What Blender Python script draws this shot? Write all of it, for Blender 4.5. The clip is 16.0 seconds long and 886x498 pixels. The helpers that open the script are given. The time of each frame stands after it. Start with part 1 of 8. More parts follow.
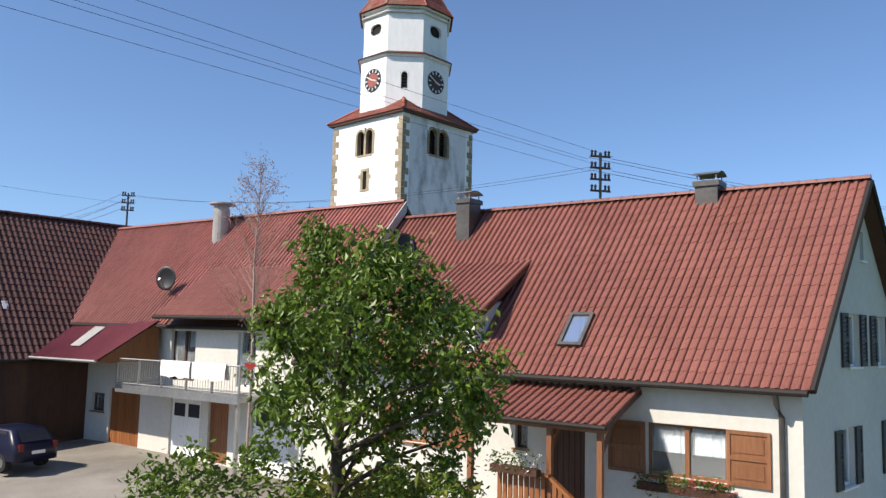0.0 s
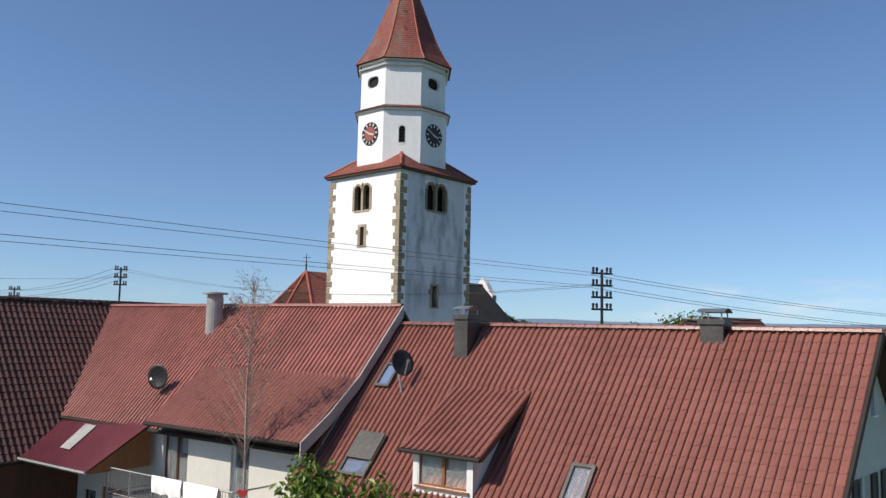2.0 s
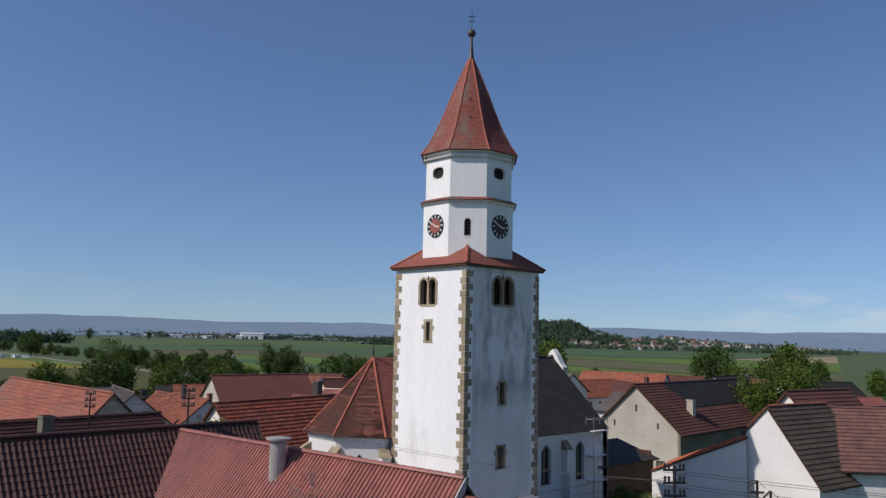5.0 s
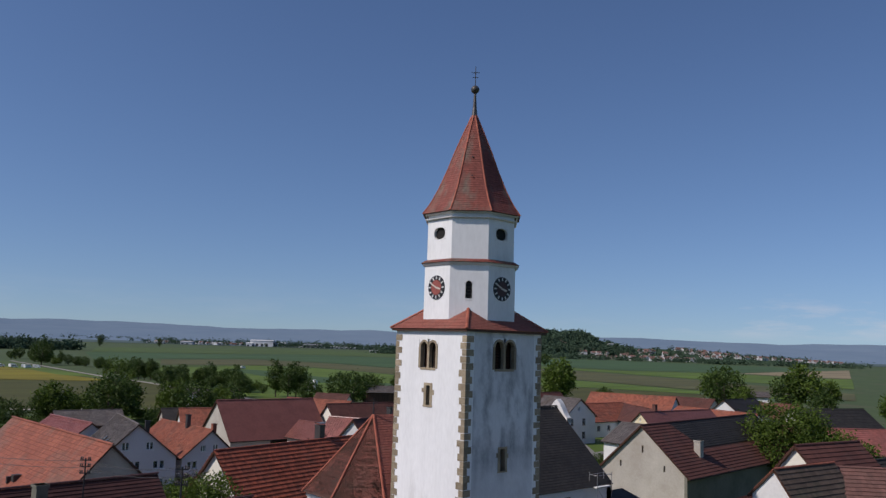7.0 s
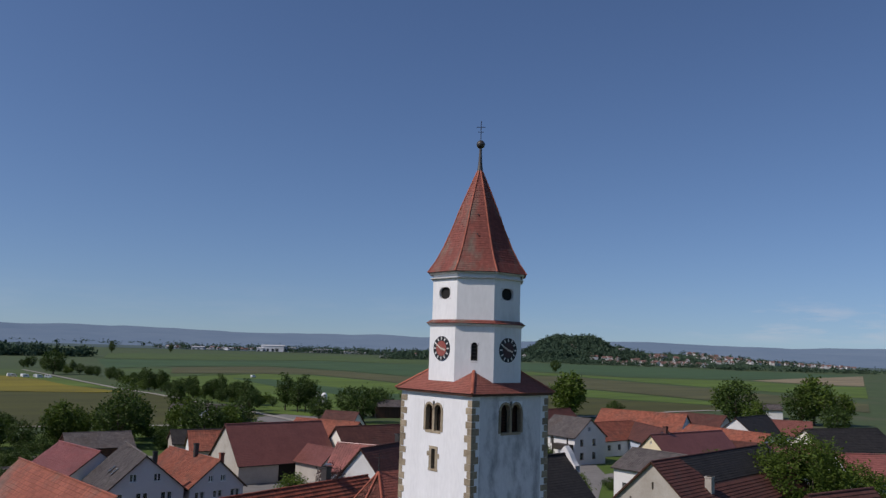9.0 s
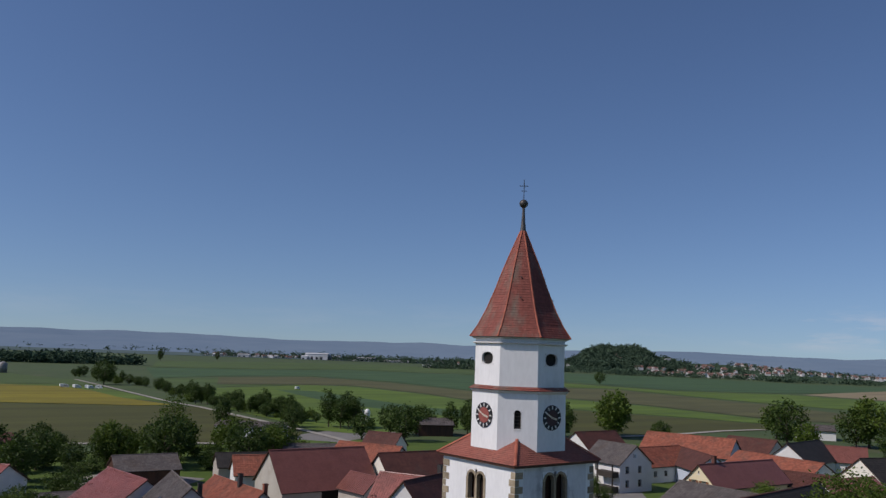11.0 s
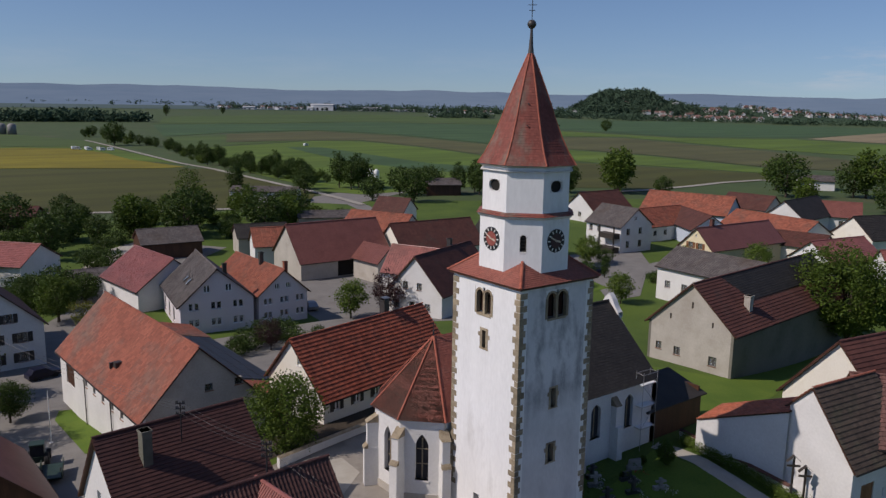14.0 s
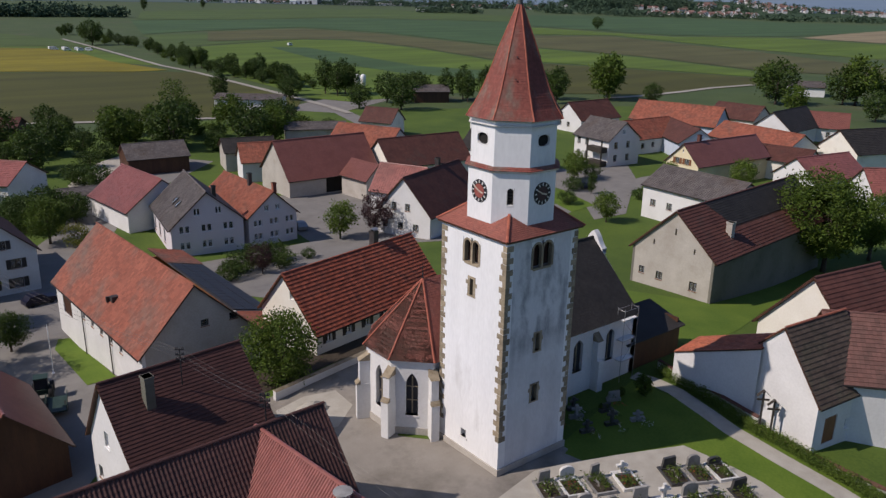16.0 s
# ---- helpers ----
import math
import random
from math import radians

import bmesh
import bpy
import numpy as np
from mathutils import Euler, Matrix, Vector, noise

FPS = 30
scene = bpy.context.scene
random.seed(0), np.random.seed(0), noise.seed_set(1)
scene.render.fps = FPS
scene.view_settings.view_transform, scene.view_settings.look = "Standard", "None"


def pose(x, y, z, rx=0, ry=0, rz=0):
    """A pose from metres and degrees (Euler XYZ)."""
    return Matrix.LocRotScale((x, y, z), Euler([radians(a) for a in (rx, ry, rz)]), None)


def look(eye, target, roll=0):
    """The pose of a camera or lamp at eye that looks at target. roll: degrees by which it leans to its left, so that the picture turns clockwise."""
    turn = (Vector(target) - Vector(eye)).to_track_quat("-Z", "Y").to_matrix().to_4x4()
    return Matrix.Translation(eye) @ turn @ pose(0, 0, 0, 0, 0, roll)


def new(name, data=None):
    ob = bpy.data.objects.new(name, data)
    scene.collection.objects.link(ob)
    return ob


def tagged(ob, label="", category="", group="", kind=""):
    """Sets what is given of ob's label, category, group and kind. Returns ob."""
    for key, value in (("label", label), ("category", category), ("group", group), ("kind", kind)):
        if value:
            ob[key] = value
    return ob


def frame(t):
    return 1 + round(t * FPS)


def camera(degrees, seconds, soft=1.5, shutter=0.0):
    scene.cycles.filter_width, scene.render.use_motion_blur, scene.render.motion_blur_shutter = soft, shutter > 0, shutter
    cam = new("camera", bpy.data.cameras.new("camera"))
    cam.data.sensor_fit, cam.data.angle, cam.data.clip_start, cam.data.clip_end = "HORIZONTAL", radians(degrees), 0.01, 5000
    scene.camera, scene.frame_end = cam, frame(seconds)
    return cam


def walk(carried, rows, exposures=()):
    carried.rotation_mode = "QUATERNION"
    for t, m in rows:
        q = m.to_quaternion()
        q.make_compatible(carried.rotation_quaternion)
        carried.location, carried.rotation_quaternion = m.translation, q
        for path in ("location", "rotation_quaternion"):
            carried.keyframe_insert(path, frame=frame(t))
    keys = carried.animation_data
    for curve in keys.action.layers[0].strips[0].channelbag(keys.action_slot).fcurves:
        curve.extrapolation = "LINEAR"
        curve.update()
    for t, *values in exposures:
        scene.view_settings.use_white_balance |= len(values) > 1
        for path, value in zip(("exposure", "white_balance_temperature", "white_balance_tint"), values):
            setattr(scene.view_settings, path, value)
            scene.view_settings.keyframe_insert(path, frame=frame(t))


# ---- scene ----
cam = camera(57.95, 16.0, soft=1.4)
PATH = [
    (0, (-35.874, -36.622, 3.736), (-34.4058, -35.2799, 3.9429), 1.35),
    (0.5, (-35.833, -36.531, 4.717), (-34.3725, -35.1825, 4.9356), 1.32),
    (1, (-35.780, -36.474, 5.746), (-34.3206, -35.1242, 5.9686), 1.19),
    (1.5, (-35.771, -36.423, 6.671), (-34.3075, -35.0782, 6.8934), 1.44),
    (2, (-35.691, -36.408, 7.703), (-34.2209, -35.0671, 7.9056), 1.26),
    (2.5, (-35.689, -36.433, 8.686), (-34.2309, -35.0783, 8.8825), 1.25),
    (3, (-35.611, -36.432, 9.739), (-34.1799, -35.0483, 9.9376), 1.42),
    (3.5, (-35.510, -36.383, 10.675), (-34.1116, -34.9674, 10.8773), 1.15),
    (4, (-35.462, -36.371, 11.657), (-34.0931, -34.9273, 11.8620), 0.91),
    (6.5, (-34.849, -36.511, 16.201), (-33.5275, -35.0276, 16.4315), 1.68),
    (7, (-34.708, -36.561, 17.178), (-33.3886, -35.0764, 17.4153), 1.78),
    (7.5, (-34.635, -36.623, 18.146), (-33.3225, -35.1324, 18.3819), 1.83),
    (8, (-34.588, -36.654, 19.137), (-33.2689, -35.1693, 19.3689), 1.65),
    (8.5, (-34.495, -36.642, 20.046), (-33.1690, -35.1632, 20.2806), 1.76),
    (9, (-34.426, -36.586, 20.978), (-33.1271, -35.0855, 21.2233), 1.75),
    (9.5, (-34.381, -36.528, 21.885), (-33.1224, -34.9945, 22.1393), 1.69),
    (11.8, (-34.320, -36.295, 26.180), (-33.1226, -34.7121, 26.4246), 1.77),
    (12, (-34.537, -36.528, 26.511), (-33.3363, -34.9409, 26.7041), 1.59),
    (12.5, (-34.827, -36.795, 27.359), (-33.6172, -35.2032, 27.3258), 1.44),
    (13, (-34.924, -36.848, 28.334), (-33.7142, -35.2698, 28.1191), 1.27),
    (13.5, (-35.082, -36.935, 29.164), (-33.8729, -35.3673, 28.8836), 1.10),
    (14, (-35.195, -37.035, 30.154), (-33.9897, -35.4809, 29.7889), 0.94),
    (14.5, (-35.237, -37.064, 31.143), (-34.0331, -35.5232, 30.7198), 1.05),
    (15, (-35.315, -37.139, 32.115), (-34.1047, -35.6097, 31.6714), 1.30),
    (15.5, (-35.447, -37.231, 33.005), (-34.2387, -35.7179, 32.5025), 1.35),
    (16, (-35.567, -37.285, 34.031), (-34.3727, -35.8016, 33.4209), 1.16),
]
walk(cam, [(t, look(eye, target, roll)) for t, eye, target, roll in PATH],
     [(0, 0.66, 6880, 11), (2.5, 0.13, 6800, 10), (4, -0.04, 6720, 12), (7, -0.36, 6560, 17), (12.5, -0.47, 6620, 17), (14, -0.43, 6740, 18), (16, -0.25, 6740, 18)])

# ---- daylight ----
SUN_AZ = Vector((-0.94, 0.34, 0.0)).normalized()
SUN_EL = radians(43)
CLOUD_WAY = (0.920, 0.389, 0.053)
world = bpy.data.worlds.new("sky")
scene.world = world
world.use_nodes = True
wn, wl = world.node_tree.nodes, world.node_tree.links
sky = wn.new("ShaderNodeTexSky")
sky.sky_type = 'NISHITA'
sky.sun_disc = False
sky.sun_elevation = SUN_EL
sky.sun_rotation = math.atan2(SUN_AZ.x, SUN_AZ.y)
sky.altitude = 400
sky.air_density = 1.0
sky.dust_density = 0.7
sky.ozone_density = 6.0
tint = wn.new("ShaderNodeMixRGB")
tint.blend_type = 'MULTIPLY'
tint.inputs[0].default_value = 1.0
tint.inputs[2].default_value = (0.985, 1.03, 1.08, 1)
wl.new(sky.outputs[0], tint.inputs[1])
tc = wn.new("ShaderNodeTexCoord")
lift_ = wn.new("ShaderNodeMapping")
lift_.inputs["Location"].default_value = (0, 0, 0.045)
wl.new(tc.outputs["Generated"], lift_.inputs["Vector"])
wl.new(lift_.outputs[0], sky.inputs["Vector"])
squash = wn.new("ShaderNodeMapping")
squash.inputs["Scale"].default_value = (7, 7, 40)
wl.new(tc.outputs["Generated"], squash.inputs["Vector"])
puff = wn.new("ShaderNodeTexNoise")
puff.inputs["Scale"].default_value = 1.0
puff.inputs["Detail"].default_value = 7
puff.inputs["Roughness"].default_value = 0.6
wl.new(squash.outputs[0], puff.inputs["Vector"])
cut = wn.new("ShaderNodeMapRange")
cut.inputs[1].default_value, cut.inputs[2].default_value = 0.49, 0.66
wl.new(puff.outputs[0], cut.inputs[0])
sep = wn.new("ShaderNodeSeparateXYZ")
wl.new(tc.outputs["Generated"], sep.inputs[0])
band = wn.new("ShaderNodeValToRGB")
band.color_ramp.elements[0].position, band.color_ramp.elements[0].color = 0.0, (0, 0, 0, 1)
band.color_ramp.elements[1].position, band.color_ramp.elements[1].color = 1.0, (0, 0, 0, 1)
for p_, c_ in ((0.015, 0), (0.03, 1), (0.045, 1), (0.075, 0)):
    e_ = band.color_ramp.elements.new(p_)
    e_.color = (c_, c_, c_, 1)
wl.new(sep.outputs[2], band.inputs[0])
both = wn.new("ShaderNodeMath")
both.operation = 'MULTIPLY'
wl.new(cut.outputs[0], both.inputs[0])
wl.new(band.outputs[0], both.inputs[1])
soft_ = wn.new("ShaderNodeMath")
soft_.operation = 'MULTIPLY'
soft_.inputs[1].default_value = 0.42
wl.new(both.outputs[0], soft_.inputs[0])
cloud = wn.new("ShaderNodeMixRGB")
cloud.inputs[2].default_value = (7.5, 7.4, 7.6, 1)
toward = wn.new("ShaderNodeVectorMath")
toward.operation = 'DOT_PRODUCT'
toward.inputs[1].default_value = CLOUD_WAY
wl.new(tc.outputs["Generated"], toward.inputs[0])
gather = wn.new("ShaderNodeMapRange")
gather.inputs[1].default_value, gather.inputs[2].default_value = 0.984, 0.997
gather.inputs[3].default_value, gather.inputs[4].default_value = 0.12, 1.0
wl.new(toward.outputs["Value"], gather.inputs[0])
amount = wn.new("ShaderNodeMath")
amount.operation = 'MULTIPLY'
wl.new(soft_.outputs[0], amount.inputs[0])
wl.new(gather.outputs[0], amount.inputs[1])
wl.new(amount.outputs[0], cloud.inputs[0])
wl.new(tint.outputs[0], cloud.inputs[1])
wl.new(cloud.outputs[0], wn["Background"].inputs[0])
wn["Background"].inputs[1].default_value = 0.106
sun_data = bpy.data.lights.new("sun", 'SUN')
sun_data.energy = 4.2
sun_data.angle = radians(0.5)
sun_data.color = (1.0, 0.95, 0.87)
sun = new("sun", sun_data)
sun.matrix_world = look(Vector((SUN_AZ.x * math.cos(SUN_EL), SUN_AZ.y * math.cos(SUN_EL), math.sin(SUN_EL))) * 300, (0, 0, 0))


# ---- materials ----
def surf(name, a, b, rough=0.85, scale=1.2, fine=9.0, bump=0.15, vary=0.0, metal=0.0, spec=0.4, stain=None, stain_scale=0.25, stain_cut=(0.55, 0.75), stretch=1.0):
    """Two tones mixed by a coarse and a fine noise, random tone per piece, optional stains with a shape of their own."""
    m = bpy.data.materials.new(name)
    m.use_nodes = True
    n, l = m.node_tree.nodes, m.node_tree.links
    p = n["Principled BSDF"]
    p.inputs["Roughness"].default_value = rough
    p.inputs["Metallic"].default_value = metal
    p.inputs["Specular IOR Level"].default_value = spec
    geo = n.new("ShaderNodeNewGeometry")
    mp = n.new("ShaderNodeMapping")
    mp.inputs["Scale"].default_value = (1, 1, stretch)
    l.new(geo.outputs["Position"], mp.inputs["Vector"])
    big = n.new("ShaderNodeTexNoise")
    big.inputs["Scale"].default_value = scale
    big.inputs["Detail"].default_value = 4
    l.new(mp.outputs[0], big.inputs["Vector"])
    small = n.new("ShaderNodeTexNoise")
    small.inputs["Scale"].default_value = fine
    small.inputs["Detail"].default_value = 5
    l.new(mp.outputs[0], small.inputs["Vector"])
    add = n.new("ShaderNodeMath")
    add.operation = 'MULTIPLY_ADD'
    add.inputs[1].default_value = 0.45
    l.new(small.outputs[0], add.inputs[0])
    half = n.new("ShaderNodeMath")
    half.operation = 'MULTIPLY'
    half.inputs[1].default_value = 0.55
    l.new(big.outputs[0], half.inputs[0])
    l.new(half.outputs[0], add.inputs[2])
    ramp = n.new("ShaderNodeValToRGB")
    ramp.color_ramp.elements[0].position, ramp.color_ramp.elements[1].position = 0.34, 0.66
    ramp.color_ramp.elements[0].color, ramp.color_ramp.elements[1].color = (*a, 1), (*b, 1)
    l.new(add.outputs[0], ramp.inputs[0])
    col = ramp.outputs[0]
    if stain:
        sn = n.new("ShaderNodeTexNoise")
        sn.inputs["Scale"].default_value = stain_scale
        sn.inputs["Detail"].default_value = 6
        sn.inputs["Roughness"].default_value = 0.65
        l.new(mp.outputs[0], sn.inputs["Vector"])
        sr = n.new("ShaderNodeMapRange")
        sr.inputs[1].default_value, sr.inputs[2].default_value = stain_cut
        l.new(sn.outputs[0], sr.inputs[0])
        mx = n.new("ShaderNodeMixRGB")
        mx.inputs[2].default_value = (*stain, 1)
        l.new(sr.outputs[0], mx.inputs[0])
        l.new(col, mx.inputs[1])
        col = mx.outputs[0]
    if vary:
        oi = n.new("ShaderNodeObjectInfo")
        sm = n.new("ShaderNodeMath")
        sm.operation = 'ADD'
        l.new(geo.outputs["Random Per Island"], sm.inputs[0])
        l.new(oi.outputs["Random"], sm.inputs[1])
        fr = n.new("ShaderNodeMath")
        fr.operation = 'FRACT'
        l.new(sm.outputs[0], fr.inputs[0])
        mr = n.new("ShaderNodeMapRange")
        mr.inputs[3].default_value, mr.inputs[4].default_value = 1 - vary, 1 + vary
        l.new(fr.outputs[0], mr.inputs[0])
        hs = n.new("ShaderNodeHueSaturation")
        l.new(mr.outputs[0], hs.inputs["Value"])
        l.new(col, hs.inputs["Color"])
        col = hs.outputs[0]
    l.new(col, p.inputs["Base Color"])
    if bump:
        bp = n.new("ShaderNodeBump")
        bp.inputs["Strength"].default_value = bump
        bp.inputs["Distance"].default_value = 0.02
        l.new(small.outputs[0], bp.inputs["Height"])
        l.new(bp.outputs[0], p.inputs["Normal"])
    return m


M = {}
M["tile_new"] = surf("clay_tile_red", (0.175, 0.066, 0.05), (0.245, 0.096, 0.075), 0.3, 0.5, 14, 0.15, 0.07, stain=(0.17, 0.07, 0.055), stain_scale=0.5, stain_cut=(0.58, 0.8))
M["tile_pink"] = surf("clay_tile_rose", (0.25, 0.085, 0.068), (0.33, 0.12, 0.098), 0.36, 0.5, 14, 0.15, 0.14, stain=(0.21, 0.085, 0.068), stain_scale=0.2, stain_cut=(0.5, 0.7))
M["tile_dark"] = surf("clay_tile_dark_brown", (0.05, 0.02, 0.016), (0.088, 0.036, 0.028), 0.6, 0.6, 14, 0.2, 0.14)
M["tile_brown"] = surf("clay_tile_brown", (0.075, 0.028, 0.021), (0.125, 0.047, 0.034), 0.75, 0.5, 12, 0.2, 0.12, stain=(0.08, 0.05, 0.04), stain_scale=0.4)
M["tile_orange"] = surf("clay_tile_orange", (0.235, 0.07, 0.04), (0.32, 0.105, 0.062), 0.75, 0.5, 12, 0.2, 0.2, stain=(0.17, 0.08, 0.055), stain_scale=0.35, stain_cut=(0.5, 0.75))
M["tile_old"] = surf("clay_tile_weathered", (0.20, 0.056, 0.032), (0.29, 0.092, 0.054), 0.8, 0.35, 9, 0.25, 0.2, stain=(0.14, 0.095, 0.072), stain_scale=0.11, stain_cut=(0.5, 0.66))
M["tile_spire"] = surf("spire_tile_weathered", (0.17, 0.044, 0.032), (0.255, 0.073, 0.052), 0.75, 0.7, 9, 0.25, 0.14, stain=(0.17, 0.125, 0.095), stain_scale=0.75, stain_cut=(0.47, 0.66), stretch=0.22)
M["tile_rectory"] = surf("clay_tile_banded", (0.24, 0.055, 0.028), (0.36, 0.098, 0.052), 0.75, 0.5, 12, 0.2, 0.3, stain=(0.13, 0.045, 0.03), stain_scale=0.5, stain_cut=(0.5, 0.75))
M["tile_choir"] = surf("clay_tile_choir", (0.225, 0.07, 0.05), (0.31, 0.105, 0.075), 0.75, 0.5, 10, 0.2, 0.12, stain=(0.19, 0.095, 0.07), stain_scale=0.35, stain_cut=(0.5, 0.75))
M["tile_bright"] = surf("clay_tile_bright_orange", (0.36, 0.105, 0.055), (0.48, 0.155, 0.085), 0.75, 0.5, 12, 0.2, 0.2, stain=(0.26, 0.10, 0.065), stain_scale=0.4, stain_cut=(0.52, 0.75))
M["tile_moss"] = surf("clay_tile_mossy_brown", (0.062, 0.044, 0.033), (0.105, 0.074, 0.055), 0.85, 0.6, 12, 0.25, 0.2, stain=(0.075, 0.068, 0.042), stain_scale=0.45, stain_cut=(0.5, 0.7))
M["tile_wing"] = surf("clay_tile_faded_brown", (0.135, 0.062, 0.05), (0.20, 0.098, 0.08), 0.8, 0.5, 12, 0.2, 0.16, stain=(0.10, 0.055, 0.045), stain_scale=0.3, stain_cut=(0.5, 0.72))
M["tile_ridge"] = surf("ridge_tile_red", (0.30, 0.075, 0.045), (0.40, 0.12, 0.07), 0.7, 1, 10, 0.2, 0.15)
M["tile_black"] = surf("slate_dark", (0.019, 0.017, 0.015), (0.037, 0.032, 0.028), 0.75, 0.5, 10, 0.2, 0.2)
M["tile_grey"] = surf("concrete_tile_grey", (0.085, 0.073, 0.069), (0.14, 0.122, 0.114), 0.85, 0.5, 10, 0.2, 0.18, stain=(0.10, 0.075, 0.06), stain_scale=0.2, stain_cut=(0.5, 0.72))
M["plaster"] = surf("lime_plaster_white", (0.62, 0.61, 0.59), (0.73, 0.72, 0.70), 0.92, 0.4, 5, 0.12, stain=(0.60, 0.58, 0.54), stain_scale=0.18, stain_cut=(0.56, 0.78))
M["farm_white"] = surf("farmhouse_render", (0.53, 0.51, 0.455), (0.62, 0.60, 0.54), 0.92, 0.4, 6, 0.1, stain=(0.52, 0.49, 0.43), stain_scale=0.3, stain_cut=(0.58, 0.8))
M["tower"] = surf("tower_plaster_white", (0.72, 0.72, 0.71), (0.83, 0.83, 0.82), 0.92, 0.5, 5, 0.15, stain=(0.55, 0.54, 0.52), stain_scale=0.33, stain_cut=(0.6, 0.8), stretch=0.35)
# Shaded right face: darker base tone carries its shade, with real stain streaks.
M["tower_shade_stain"] = surf("tower_plaster_shaded_stained", (0.56, 0.56, 0.565), (0.70, 0.70, 0.705), 0.92, 0.5, 5, 0.15, stain=(0.15, 0.155, 0.17), stain_scale=0.62, stain_cut=(0.46, 0.68), stretch=0.42)
wm_ = M["tower_shade_stain"].node_tree
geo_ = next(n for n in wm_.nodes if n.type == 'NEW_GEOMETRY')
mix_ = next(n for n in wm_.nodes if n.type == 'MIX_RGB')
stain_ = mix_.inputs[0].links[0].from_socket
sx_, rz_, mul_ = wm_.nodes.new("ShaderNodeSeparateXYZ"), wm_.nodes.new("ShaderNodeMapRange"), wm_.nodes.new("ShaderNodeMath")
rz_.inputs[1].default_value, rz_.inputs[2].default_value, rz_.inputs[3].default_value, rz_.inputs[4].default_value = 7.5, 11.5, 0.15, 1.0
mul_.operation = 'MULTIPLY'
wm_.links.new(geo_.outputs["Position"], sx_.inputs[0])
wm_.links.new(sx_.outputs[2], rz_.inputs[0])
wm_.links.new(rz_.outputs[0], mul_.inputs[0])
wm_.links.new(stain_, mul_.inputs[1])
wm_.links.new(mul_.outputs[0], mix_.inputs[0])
M["cream"] = surf("plaster_cream", (0.72, 0.68, 0.58), (0.80, 0.77, 0.68), 0.92, 0.4, 6, 0.12, stain=(0.58, 0.54, 0.46), stain_scale=0.25, stain_cut=(0.6, 0.8))
# Grey barn's side-wall shade put into a dark plaster; also colours a chimney.
M["shade_dark"] = surf("plaster_shade_dark", (0.15, 0.14, 0.115), (0.22, 0.205, 0.17), 0.95, 0.5, 6, 0.25, stain=(0.10, 0.105, 0.075), stain_scale=0.25, stain_cut=(0.45, 0.7))
M["greywash"] = surf("plaster_grey_old", (0.38, 0.345, 0.30), (0.48, 0.445, 0.39), 0.95, 0.4, 6, 0.2, stain=(0.34, 0.30, 0.25), stain_scale=0.3, stain_cut=(0.5, 0.75))
M["pinkwash"] = surf("plaster_pale_lilac", (0.58, 0.53, 0.55), (0.66, 0.61, 0.62), 0.92, 0.4, 6, 0.1)
M["bluewash"] = surf("plaster_pale_blue", (0.45, 0.52, 0.62), (0.52, 0.58, 0.68), 0.92, 0.4, 6, 0.1)
M["yellow"] = surf("plaster_yellow", (0.66, 0.56, 0.36), (0.74, 0.65, 0.44), 0.92, 0.4, 6, 0.1)
M["stone"] = surf("sandstone", (0.20, 0.155, 0.10), (0.36, 0.30, 0.21), 0.95, 1.5, 12, 0.5, 0.25)
M["wood_dark"] = surf("wood_dark_brown", (0.045, 0.018, 0.010), (0.09, 0.038, 0.02), 0.6, 1.5, 16, 0.2, stretch=0.15)
M["wood"] = surf("wood_stained_brown", (0.17, 0.065, 0.025), (0.27, 0.115, 0.05), 0.55, 2, 18, 0.2, 0.1, stretch=0.15)
M["wood_orange"] = surf("wood_boards_orange", (0.20, 0.068, 0.02), (0.28, 0.105, 0.034), 0.6, 2, 16, 0.2, 0.12, stretch=0.15)
M["shutter_dark"] = surf("shutter_dark_brown", (0.03, 0.024, 0.02), (0.055, 0.045, 0.036), 0.6, 2, 16, 0.1)
M["metal"] = surf("zinc_sheet", (0.30, 0.30, 0.30), (0.42, 0.42, 0.42), 0.45, 1, 8, 0.05, metal=0.8)
M["steel"] = surf("stainless_steel", (0.5, 0.49, 0.47), (0.6, 0.59, 0.57), 0.3, 1, 8, 0.03, metal=1.0)
M["lead"] = surf("sheet_metal_dark", (0.06, 0.055, 0.05), (0.11, 0.10, 0.095), 0.5, 1.2, 9, 0.08, metal=0.5)
M["gutter"] = surf("gutter_brown", (0.013, 0.010, 0.008), (0.024, 0.018, 0.015), 0.75, 1.2, 9, 0.05)
M["rust_red"] = surf("corrugated_sheet_red", (0.115, 0.025, 0.03), (0.16, 0.036, 0.042), 0.4, 1, 9, 0.05)
M["iron"] = surf("wrought_iron", (0.02, 0.02, 0.022), (0.035, 0.035, 0.037), 0.6, 2, 12, 0.1, metal=0.3)
# Near-black for the sheets that stand for the shade of unlit rooms.
M["void"] = surf("interior_shade_black", (0.012, 0.011, 0.010), (0.02, 0.018, 0.016), 0.95, 2, 9, 0)
M["white"] = surf("white_paint", (0.74, 0.74, 0.73), (0.82, 0.82, 0.81), 0.5, 1, 9, 0.03)
M["curtain"] = surf("net_curtain_white", (0.40, 0.43, 0.48), (0.55, 0.58, 0.63), 0.9, 3, 14, 0.1)
M["cloth"] = surf("white_linen", (0.74, 0.73, 0.71), (0.84, 0.83, 0.81), 0.95, 3, 14, 0.15)
M["red_dial"] = surf("clock_dial_red", (0.25, 0.06, 0.045), (0.34, 0.10, 0.08), 0.6, 2, 9, 0.05)
